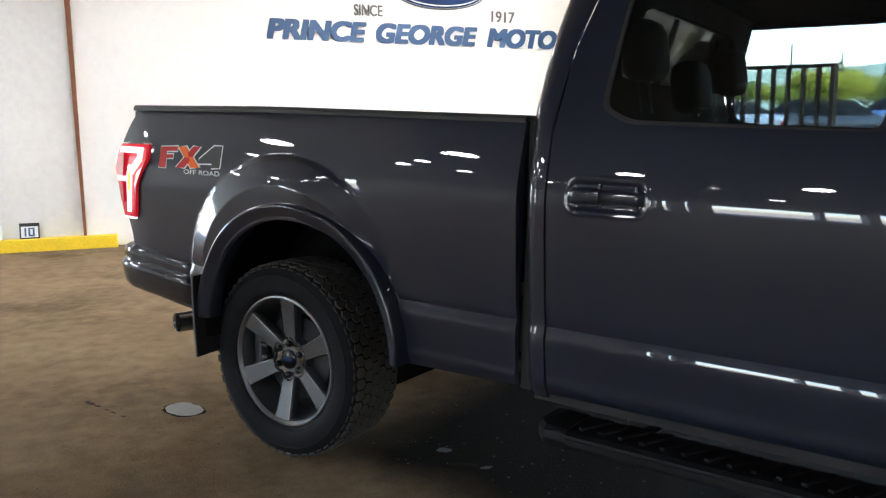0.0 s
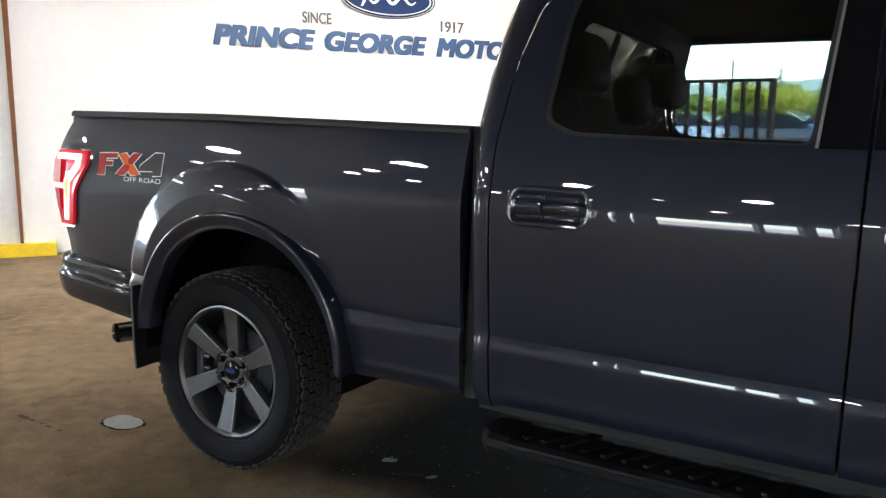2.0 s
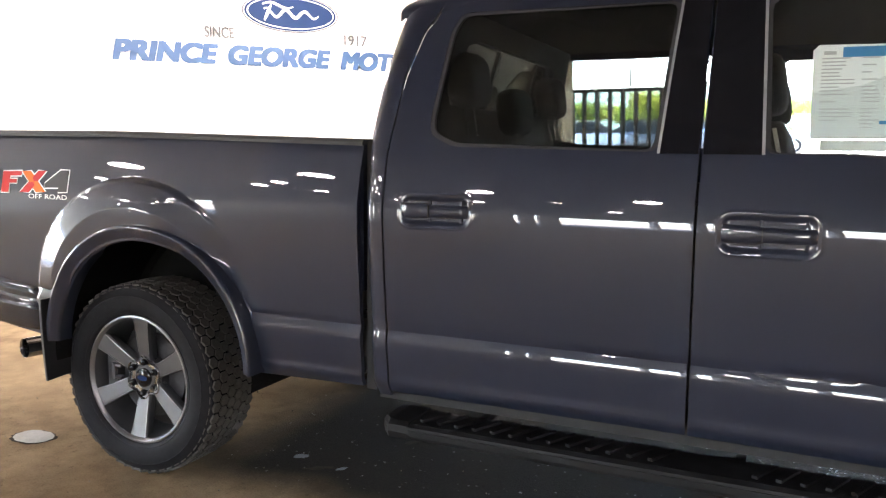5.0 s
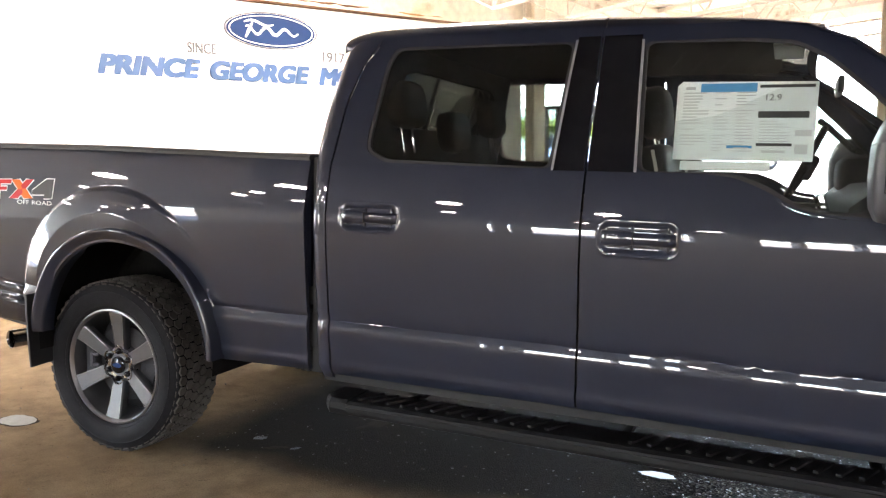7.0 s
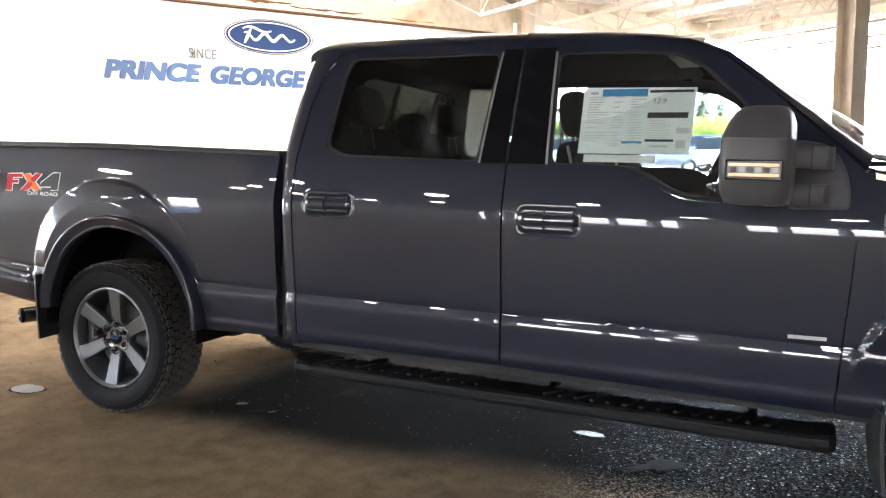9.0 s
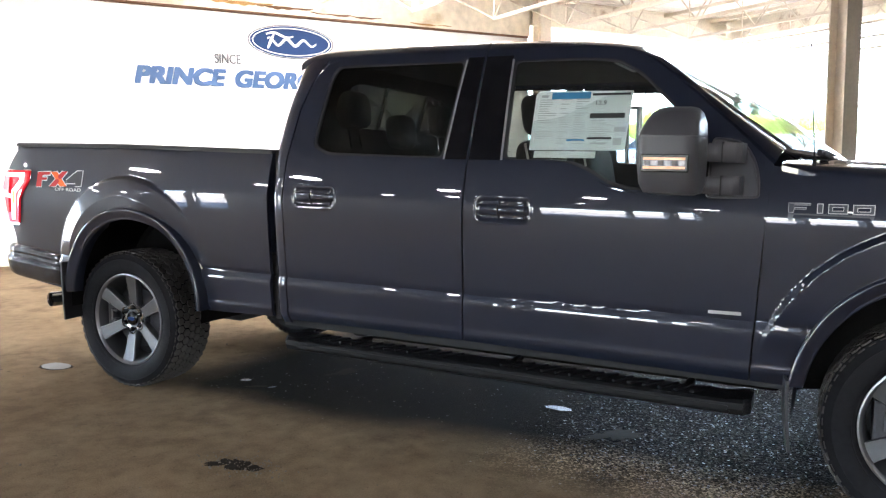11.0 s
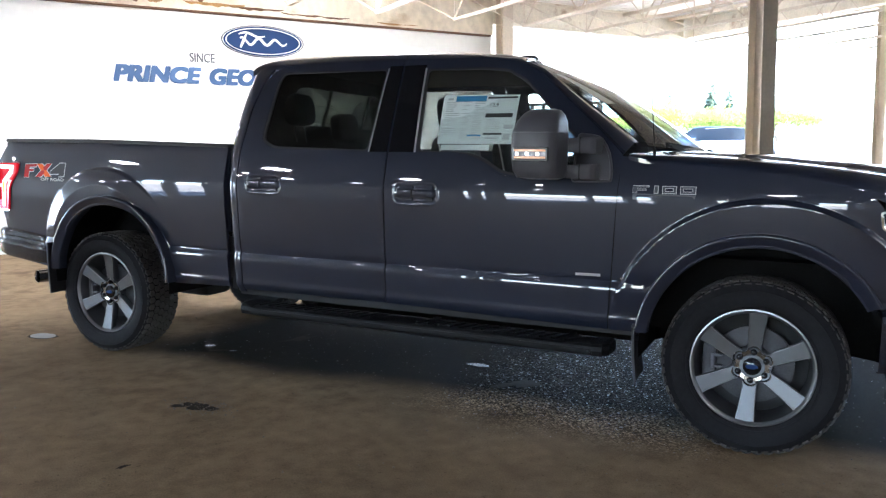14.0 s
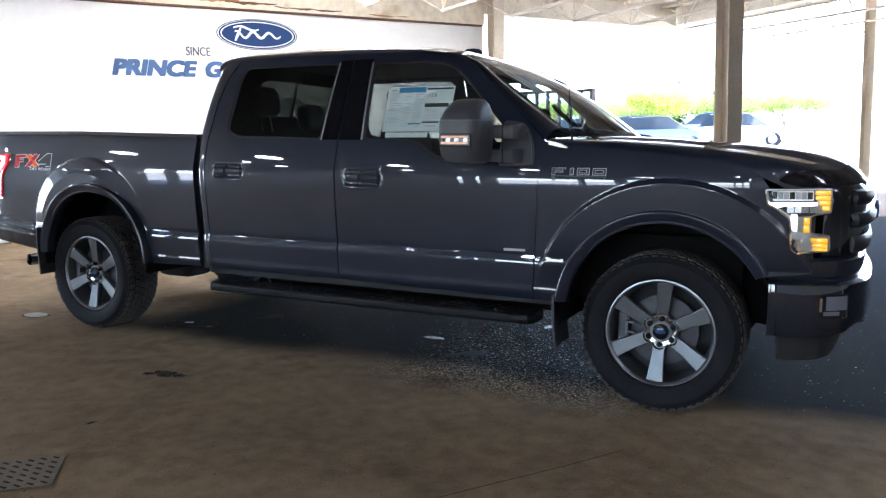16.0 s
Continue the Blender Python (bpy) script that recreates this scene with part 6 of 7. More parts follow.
# decal and badges: plain shapes
def strip_shape(outline, off=0.003, thick=0.0006):
    return lambda far: plate(outline, lambda x, z: side_y(x, z) - off, far, thick)


def flat(name, outline, material, parent, off=0.003, label=""):
    return part(name, strip_shape([Vector(p) for p in outline], off)(False), material, parent, label)


def decal_shape(outline):
    """The mark's own units, 0 to 1 along and up, laid on the bed side."""
    return [(-0.640 + 0.395 * u, 1.146 + 0.090 * v + 0.012 * u) for u, v in outline]


BLOCK = [(0.015, 0.02), (0.13, 0.02), (0.13, 0.45), (0.24, 0.45), (0.24, 0.62), (0.13, 0.62), (0.13, 0.78), (0.30, 0.78), (0.30, 0.98), (0.015, 0.98)]
CROSS_A = [(0.30, 0.98), (0.43, 0.98), (0.68, 0.02), (0.54, 0.02)]
CROSS_B = [(0.54, 0.98), (0.66, 0.98), (0.44, 0.02), (0.30, 0.02)]
STEP = [(0.665, 0.22), (0.865, 0.22), (0.865, 0.02), (0.985, 0.02), (0.985, 0.98), (0.865, 0.98), (0.665, 0.42)]
decal = flat("side_decal", inset(decal_shape(BLOCK), -0.0055), DECAL_SILVER, TRUCK, 0.0010, "silver edged red and orange side decal")
for k, (o, colour) in enumerate(((CROSS_A, DECAL_ORANGE), (CROSS_B, DECAL_RED), (STEP, DECAL_DARK), (BLOCK, DECAL_RED))):
    if k < 3:
        flat("silver_edge", inset(decal_shape(o), -0.0055), DECAL_SILVER, decal, 0.0012 + 0.0002 * k)
    flat("colour_block", decal_shape(o), colour, decal, 0.0022 + 0.0002 * k)


def side_words(text, x0, x1, z0, z1, material, parent, off):
    """Small lettering laid on the truck's side."""
    fc = bpy.data.curves.new("caption", "FONT")
    fc.body, fc.size = text, 1.0
    tmp = bpy.data.objects.new("caption", fc)
    scene.collection.objects.link(tmp)
    bpy.context.view_layer.update()
    me = bpy.data.meshes.new_from_object(tmp.evaluated_get(bpy.context.evaluated_depsgraph_get()))
    bpy.data.objects.remove(tmp)
    bm = bmesh.new()
    bm.from_mesh(me)
    xs, zs = [v.co.x for v in bm.verts], [v.co.y for v in bm.verts]
    for v in bm.verts:
        x = x0 + (v.co.x - min(xs)) / (max(xs) - min(xs)) * (x1 - x0)
        z = z0 + (v.co.y - min(zs)) / (max(zs) - min(zs)) * (z1 - z0)
        v.co = (x, side_y(x, z) - off, z)
    return part("caption", bm, material, parent, "silver lettering")


side_words("OFF ROAD", -0.470, -0.250, 1.128, 1.147, DECAL_SILVER, decal, 0.0010)

badge = flat("fender_badge", [(3.462, 1.138), (3.478, 1.138), (3.480, 1.160), (3.722, 1.157), (3.733, 1.146), (3.738, 1.165), (3.462, 1.165)], BADGE_GREY, TRUCK, 0.006, "chrome outlined block badge on the fender")
stem = [(3.462, 1.167), (3.480, 1.167), (3.481, 1.179), (3.522, 1.180), (3.522, 1.188), (3.482, 1.187), (3.482, 1.194), (3.535, 1.195), (3.535, 1.203), (3.462, 1.202)]
flat("badge_block", stem, SILVER, badge, 0.008)
flat("badge_inlay", inset(stem, 0.0018), BADGE_GREY, badge, 0.0095)
for a, b in ((3.556, 3.576), (3.592, 3.655), (3.670, 3.738)):
    flat("badge_block", [(a, 1.167), (b, 1.168), (b, 1.203), (a, 1.202)], SILVER, badge, 0.008)
    flat("badge_inlay", [(a + 0.0025, 1.1695), (b - 0.0025, 1.1705), (b - 0.0025, 1.2005), (a + 0.0025, 1.1995)], BADGE_GREY, badge, 0.0095)
    if b - a > 0.03:
        flat("badge_counter", [(a + 0.013, 1.177), (b - 0.013, 1.178), (b - 0.013, 1.193), (a + 0.013, 1.192)], SILVER, badge, 0.0105)
        flat("badge_counter", [(a + 0.015, 1.179), (b - 0.015, 1.180), (b - 0.015, 1.191), (a + 0.015, 1.190)], PAINT, badge, 0.0115)
flat("door_badge", [(3.202, 0.768), (3.322, 0.770), (3.322, 0.783), (3.202, 0.781)], SILVER, TRUCK, 0.006, "small bright bar badge on the door")


# front end
def lamp_y(x, z):
    return side_y(x, min(z, 1.1))


HEAD = rounded([(4.452, 1.122), (4.720, 1.128), (4.722, 1.020), (4.645, 1.005), (4.645, 0.930), (4.722, 0.918), (4.724, 0.846), (4.590, 0.838), (4.566, 0.86), (4.556, 0.985), (4.50, 1.035), (4.462, 1.05)], 0.012)
for far in (False, True):
    def on_front(off):
        return lambda x, z: lamp_y(x, z) - off
    def lens(name, outline, off, material, label=""):
        return part(name, plate(rounded(outline, 0.006, 3), on_front(off), far, 0.004), material, h, label)
    h = part("headlamp", plate(HEAD, on_front(0.002), far, 0.05), LENS_SILVER, TRUCK, "lit headlamp with amber reflectors")
    lens("upper_reflector", [(4.478, 1.112), (4.648, 1.116), (4.648, 1.072), (4.486, 1.068)], 0.005, LAMP_SOFT)

    def facet(name, x0, x1, z0, z1, off, tilt, material):
        """One tilted mirror of a reflector bowl."""
        bm = bmesh.new()
        y0, y1 = lamp_y(x0, z0) - off - tilt, lamp_y(x1, z1) - off + tilt
        v = [bm.verts.new(mirrored(p, far)) for p in ((x0, y0, z0), (x1, y1, z0 + 0.001), (x1, y1 - 0.002, z1), (x0, y0 - 0.002, z1))]
        bm.faces.new(v)
        bmesh.ops.solidify(bm, geom=bm.faces[:], thickness=0.001)
        return part(name, bm, material, h)
    for k in range(7):
        facet("reflector_facet", 4.482 + 0.0235 * k, 4.503 + 0.0235 * k, 1.078, 1.110, 0.009, 0.004 if k % 2 else -0.003, LENS_SILVER if k % 3 else DARK_CHROME)
    lens("led_bar", [(4.470, 1.062), (4.664, 1.066), (4.664, 1.050), (4.530, 1.046), (4.500, 1.036), (4.480, 1.046)], 0.012, LAMP_WHITE, "glowing white bar")
    for k in range(4):
        facet("reflector_facet", 4.545 + 0.030 * k, 4.572 + 0.030 * k, 1.018, 1.045, 0.009, -0.004 if k % 2 else 0.003, LAMP_SOFT if k < 2 else LENS_SILVER)
    lens("led_bar", [(4.562, 1.012), (4.586, 1.012), (4.588, 0.930), (4.570, 0.930)], 0.012, LAMP_WHITE, "glowing white bar")
    facet("reflector_facet", 4.590, 4.612, 0.932, 1.002, 0.009, 0.003, LENS_SILVER)
    for x0, x1, z0, z1 in ((4.652, 4.716, 1.098, 1.118), (4.655, 4.716, 1.076, 1.096), (4.672, 4.716, 1.053, 1.074), (4.682, 4.716, 1.030, 1.051), (4.614, 4.640, 0.966, 0.998), (4.614, 4.640, 0.930, 0.964), (4.640, 4.714, 0.886, 0.908), (4.646, 4.714, 0.866, 0.884), (4.650, 4.714, 0.850, 0.864)):
        smooth(part("amber_block", pillow(mirrored((x0, lamp_y(x0, z0) - 0.017, z0), far), mirrored((x1, lamp_y(x1, z0) - 0.004, z1), far), Matrix(), 0.35), AMBER, h, "amber reflector"), 60)
    for k in range(3):
        facet("reflector_facet", 4.574 + 0.022 * k, 4.594 + 0.022 * k, 0.852, 0.902, 0.008, 0.004 if k % 2 else -0.003, LENS_SILVER if k % 2 else DARK_METAL)
    part("bezel", band(HEAD, inset(HEAD, 0.007), on_front(0.024), far, 0.006), CHROME, h, "bright chrome rim")
    part("cover_lens", plate(HEAD, on_front(0.020), far, 0.003), CLEAR, h, "clear glossy cover lens")


def front_path(u):
    """The plan of the nose from the near corner round to the far one."""
    pts = [(4.47, 0.012), (4.60, 0.03), (4.70, 0.07), (4.78, 0.13), (4.84, 0.22), (4.885, 0.36), (4.91, 0.60), (4.92, 1.0)]
    pts = pts + [(x, 2 * YC - y) for x, y in pts[-2::-1]]
    t = u * (len(pts) - 1)
    i = min(int(t), len(pts) - 2)
    a, b = Vector(pts[i]), Vector(pts[i + 1])
    p, q = Vector(pts[max(i - 1, 0)]), Vector(pts[min(i + 2, len(pts) - 1)])
    f = t - i
    return 0.5 * ((2 * a) + (b - p) * f + (2 * p - 5 * a + 4 * b - q) * f * f + (3 * a - p - 3 * b + q) * f**3)


def nose(profile, n=84, u0=0.0, u1=1.0):
    rows = []
    for i in range(n + 1):
        u = u0 + (u1 - u0) * i / n
        p, q = front_path(u), front_path(min(u + 0.002, 1.0)) - front_path(max(u - 0.002, 0.0))
        out = Vector((q[1], -q[0])).normalized()
        if i == 0 and False:
            out = Vector((0, -1))
        rows.append([(p[0] + out[0] * d, p[1] + out[1] * d, z) for z, d in profile])
    return sheet(rows, (-0.03, 0, 0))


def bumper_rows(n=96):
    """The bumper's face; its lower edge rises towards the middle."""
    rows = []
    for i in range(n + 1):
        u = 0.03 + 0.94 * i / n
        v = min(u, 1 - u)
        p, q = front_path(u), front_path(min(u + 0.002, 1.0)) - front_path(max(u - 0.002, 0.0))
        out = Vector((q[1], -q[0])).normalized()
        low = lerp(v, [(0, 0.452), (0.10, 0.455), (0.25, 0.47), (0.32, 0.50), (0.5, 0.505)])
        rows.append([(p[0] + out[0] * d, p[1] + out[1] * d, low + (0.715 - low) * k) for k, d in ((0.0, -0.05), (0.01, -0.014), (0.06, -0.002), (0.2, 0.004), (0.5, 0.008), (0.80, 0.008), (0.92, 0.004), (0.975, -0.012), (1.0, -0.05))])
    return rows


bm = sheet(bumper_rows(), (-0.03, 0, 0))
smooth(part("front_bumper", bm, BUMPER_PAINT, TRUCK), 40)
smooth(part("front_valance", nose([(0.315, -0.155), (0.32, -0.135), (0.36, -0.12), (0.43, -0.115), (0.50, -0.115)], u0=0.06, u1=0.94), BLACK, TRUCK, "black plastic lower valance"), 40)
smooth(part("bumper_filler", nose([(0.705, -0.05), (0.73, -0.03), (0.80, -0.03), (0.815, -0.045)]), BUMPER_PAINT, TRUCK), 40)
smooth(part("grille_surround", nose([(0.81, -0.05), (0.83, -0.022), (1.10, -0.022), (1.14, -0.05)], u0=0.17, u1=0.83), BLACK_GLOSS, TRUCK, "dark grille surround"), 40)
g = smooth(part("grille", nose([(0.815, -0.05), (0.825, -0.03), (0.845, -0.012), (0.875, -0.006), (0.90, -0.012), (0.915, -0.03), (0.925, -0.05)], u0=0.27, u1=0.73), GRILLE, TRUCK, "dark grey three-bar grille"), 40)
smooth(part("grille_bar", nose([(0.935, -0.05), (0.945, -0.02), (0.965, 0.004), (0.99, 0.008), (1.012, -0.004), (1.022, -0.05)], u0=0.27, u1=0.73), GRILLE, g), 40)
smooth(part("grille_bar", nose([(1.035, -0.05), (1.045, -0.02), (1.065, -0.006), (1.09, -0.004), (1.11, -0.014), (1.125, -0.05)], u0=0.27, u1=0.73), GRILLE, g), 40)
bm = lathe([(0.001, 0.0), (0.11, 0.006), (0.125, 0.02)], 40)
bmesh.ops.transform(bm, matrix=Matrix.Translation((4.945, 1.0, 0.985)) @ Matrix.Rotation(radians(90), 4, "Z") @ Matrix.Diagonal((1, 1, 0.42, 1)), verts=bm.verts)
part("nose_badge", bm, SIGN_BLUE, g, "plain blue oval")
for far in (False, True):
    def bumper_patch(u0, u1, z0, z1, off):
        rows = []
        for i in range(9):
            u = u0 + (u1 - u0) * i / 8
            p, q = front_path(u), front_path(u + 0.002) - front_path(u - 0.002)
            out = Vector((q[1], -q[0])).normalized()
            rows.append([mirrored((p[0] + out[0] * off, p[1] + out[1] * off, z0 + (z1 - z0) * k / 3), far) for k in range(4)])
        return sheet(rows, (-0.006, 0, 0))
    # flat black patch paints the shaded depth of the recess
    f = part("fog_recess", bumper_patch(0.145, 0.235, 0.555, 0.655, 0.0105), GROOVE, TRUCK, "flat black patch for the fog lamp recess")
    part("fog_lamp", bumper_patch(0.160, 0.232, 0.585, 0.648, 0.0125), FOG_GREY, f, "pale grey fog lamp")
    part("fog_shelf", bumper_patch(0.152, 0.205, 0.562, 0.580, 0.0125), FOG_GREY, f)
    part("fog_trim", bumper_patch(0.222, 0.240, 0.547, 0.552, 0.013), CHROME, f)
    part("fog_trim", bumper_patch(0.236, 0.239, 0.552, 0.655, 0.013), DARK_CHROME, f)
    part("fog_trim", bumper_patch(0.141, 0.1445, 0.580, 0.640, 0.013), CHROME, f)
    bm = bmesh.new()
    for i in range(10):
        a, b = math.pi * i / 10, math.pi * (i + 1) / 10
        add_bar(bm, mirrored((4.815 + 0.07 * math.sin(a), 0.50 + 0.035 * math.cos(a), 0.476), far), mirrored((4.815 + 0.07 * math.sin(b), 0.50 + 0.035 * math.cos(b), 0.476), far), 0.018, sides=8)
    part("tow_hook", bm, SEAL, TRUCK, "black tow hook")
part("radiator_block", box((4.55, 0.25, 0.50), (4.78, 1.75, 1.12)), UNDERSIDE, TRUCK)
part("engine_bay", box((3.5, 0.50, 0.80), (4.5, 1.5, 1.22)), UNDERSIDE, TRUCK)


# cabin
part("cabin_floor", box((1.2, 0.12, 0.80), (3.4, 1.88, 0.86)), SEAL, TRUCK)
part("headliner", box((1.30, 0.33, 1.83), (2.72, 1.67, 1.85)), HEADLINER, TRUCK)


def seat(x, y, w, top=0.45):
    s = new("seat")
    s.parent = TRUCK
    s.location = (x, y, 0)
    smooth(part("cushion", pillow((-0.05, -w / 2, 0.86), (0.50, w / 2, 1.02), Matrix(), 0.4), LEATHER, s), 60)
    m = Matrix.Translation((-0.06, 0, 1.0)) @ Matrix.Rotation(radians(-10), 4, "Y")
    smooth(part("backrest", pillow((-0.06, -w / 2, -0.05), (0.06, w / 2, top), m, 0.4), LEATHER, s), 60)
    return s


def headrest(s, y, h=0.0, w=0.26):
    m = Matrix.Translation((-0.15, y, 1.56 + h)) @ Matrix.Rotation(radians(-8), 4, "Y")
    smooth(part("headrest", pillow((-0.055, -w / 2, -0.095), (0.06, w / 2, 0.10), m), LEATHER, s), 60)
    bm = bmesh.new()
    for k in (-0.05, 0.05):
        add_bar(bm, (-0.13, y + k, 1.40), (-0.15, y + k, 1.50), 0.012, sides=8)
    part("headrest_post", bm, CHROME, s)


for y in (0.55, 1.45):
    st = seat(2.45, y, 0.52)
    headrest(st, 0)
    bm = bmesh.new()
    for k in (-1, 1):
        add_bar(bm, (-0.03, k * 0.262, 1.05), (-0.115, k * 0.262, 1.42), 0.012, sides=6)
    part("piping", bm, LEATHER_LIGHT, st, "pale leather piping")
rear = seat(1.43, 1.0, 1.5, 0.36)
for y in (-0.48, 0.0, 0.48):
    headrest(rear, y * 1.08, -0.055 if y == 0 else 0.035, 0.24)
smooth(part("dashboard", sheet([[(x, y, z) for x, z in ((2.98, 1.02), (2.93, 1.16), (2.95, 1.25), (3.02, 1.31), (3.2, 1.335), (3.52, 1.33))] for y in (0.13, 0.4, 0.8, 1.2, 1.6, 1.87)], (0.02, 0, -0.02)), LEATHER, TRUCK, "dark dashboard"), 40)
bm = bmesh.new()
for i in range(32):
    a, b = 2 * math.pi * i / 32, 2 * math.pi * (i + 1) / 32
    add_bar(bm, (0, 0.185 * math.cos(a), 0.185 * math.sin(a)), (0, 0.185 * math.cos(b), 0.185 * math.sin(b)), 0.03, sides=8)
for a in (math.pi, 0, -math.pi / 2):
    add_bar(bm, (0.02, 0, 0), (0, 0.18 * math.cos(a), 0.18 * math.sin(a)), 0.03)
add_box(bm, (0.0, -0.07, -0.06), (0.05, 0.07, 0.06), 0.02)
bmesh.ops.transform(bm, matrix=Matrix.Translation((2.84, 1.45, 1.385)) @ Matrix.Rotation(radians(24), 4, "Y"), verts=bm.verts)
sw = smooth(part("steering_wheel", bm, LEATHER, TRUCK, "dark leather steering wheel"))
bm = bmesh.new()
for sy in (-0.085, 0.085):
    add_bar(bm, (-0.012, sy, -0.09), (-0.012, sy * 0.6, 0.02), 0.010)
bmesh.ops.transform(bm, matrix=Matrix.Translation((2.84, 1.45, 1.385)) @ Matrix.Rotation(radians(24), 4, "Y"), verts=bm.verts)
part("spoke_trim", bm, CHROME, sw, "bright spoke trim")
smooth(part("cluster_hood", pillow((2.97, 1.24, 1.26), (3.22, 1.68, 1.43), Matrix(), 0.5), LEATHER, TRUCK, "dark instrument hood"), 60)
bm = bmesh.new()
for a, b in (((2.90, 1.665, 1.60), (2.93, 1.635, 1.575)), ((2.93, 1.635, 1.575), (3.05, 1.66, 1.465)), ((3.05, 1.66, 1.465), (3.09, 1.70, 1.455))):
    add_bar(bm, a, b, 0.030, sides=10)
smooth(part("grab_handle", bm, LEATHER, TRUCK, "dark grab handle on the pillar"), 60)
part("sun_visor", box((2.70, 0.40, 1.775), (2.80, 0.74, 1.790), 0.006), LEATHER_LIGHT, TRUCK, "pale sun visor")
part("rear_view_mirror", box((2.93, 0.92, 1.665), (2.955, 1.16, 1.735), 0.012), BLACK, TRUCK)
m = Matrix.Translation((2.935, 0.55, 1.09)) @ Matrix.Rotation(radians(-18), 4, "Y")
part("vent", box((-0.01, -0.10, 0.0), (0.02, 0.10, 0.20), 0.008, m), CHROME, TRUCK, "bright edged air vent")
bm = bmesh.new()
for k in range(7):
    add_box(bm, (-0.016, -0.085, 0.015 + 0.026 * k), (0.0, 0.085, 0.030 + 0.026 * k), 0, m)
part("vent_slats", bm, SEAL, TRUCK)


# window sticker: a printed sheet inside the glass
def on_glass(off):
    return lambda x, z: side_y(x, z) + 0.022 + off


sticker = part("window_sticker", plate([(2.430, 1.386), (2.838, 1.386), (2.845, 1.634), (2.440, 1.640), (2.425, 1.625)], on_glass(0.0), False, 0.0008), STICKER, TRUCK, "white printed price sheet inside the window")


def print_bar(name, x0, x1, z0, z1, material):
    part(name, plate([(x0, z0), (x1, z0), (x1, z1), (x0, z1)], on_glass(-0.002), False, 0.001), material, sticker)


print_bar("blue_header", 2.498, 2.668, 1.604, 1.632, PRINT_BLUE)
print_bar("emblem_bar", 2.452, 2.482, 1.612, 1.622, PRINT_GREY)
print_bar("blue_bar", 2.590, 2.665, 1.424, 1.433, PRINT_BLUE)
print_bar("black_bar", 2.676, 2.835, 1.616, 1.626, PRINT_BLACK)
print_bar("black_bar", 2.676, 2.822, 1.520, 1.541, PRINT_BLACK)
print_bar("black_bar", 2.676, 2.778, 1.432, 1.441, PRINT_BLACK)
print_bar("dark_block", 2.692, 2.760, 1.411, 1.419, PRINT_GREY)
print_bar("dark_block", 2.785, 2.832, 1.463, 1.483, PRINT_GREY)
print_bar("grey_block", 2.786, 2.822, 1.408, 1.438, PRINT_GREY)
rnd = random.Random(5)
for k in range(20):
    z = 1.60 - 0.0098 * k
    for x0, x1 in ((2.448, 2.53), (2.545, 2.59), (2.61, 2.668)):
        if rnd.random() < 0.8:
            print_bar("text_line", x0, x0 + (x1 - x0) * rnd.uniform(0.45, 1.0), z, z + 0.0032, PRINT_GREY)
for k in range(8):
    z = 1.508 - 0.009 * k
    print_bar("text_line", 2.682, 2.682 + 0.09 * rnd.uniform(0.6, 1.0), z, z + 0.003, PRINT_GREY)
fc = bpy.data.curves.new("figure", "FONT")
fc.body, fc.size, fc.extrude = "12.9", 0.030, 0.0002
fig = new("figure", fc)
fig.data.materials.append(PRINT_BLACK)
fig.parent = sticker
y0, y1 = on_glass(-0.003)(2.69, 1.57), on_glass(-0.003)(2.69, 1.60)
fig.matrix_basis = Matrix.Translation((2.690, y0, 1.575)) @ Matrix.Rotation(radians(90) - math.atan2(y1 - y0, 0.03), 4, "X")
part("paper_slip", plate([(2.455, 1.354), (2.72, 1.354), (2.72, 1.382), (2.455, 1.382)], on_glass(0.0), False, 0.002), PAPER, TRUCK, "white paper slip inside the window")
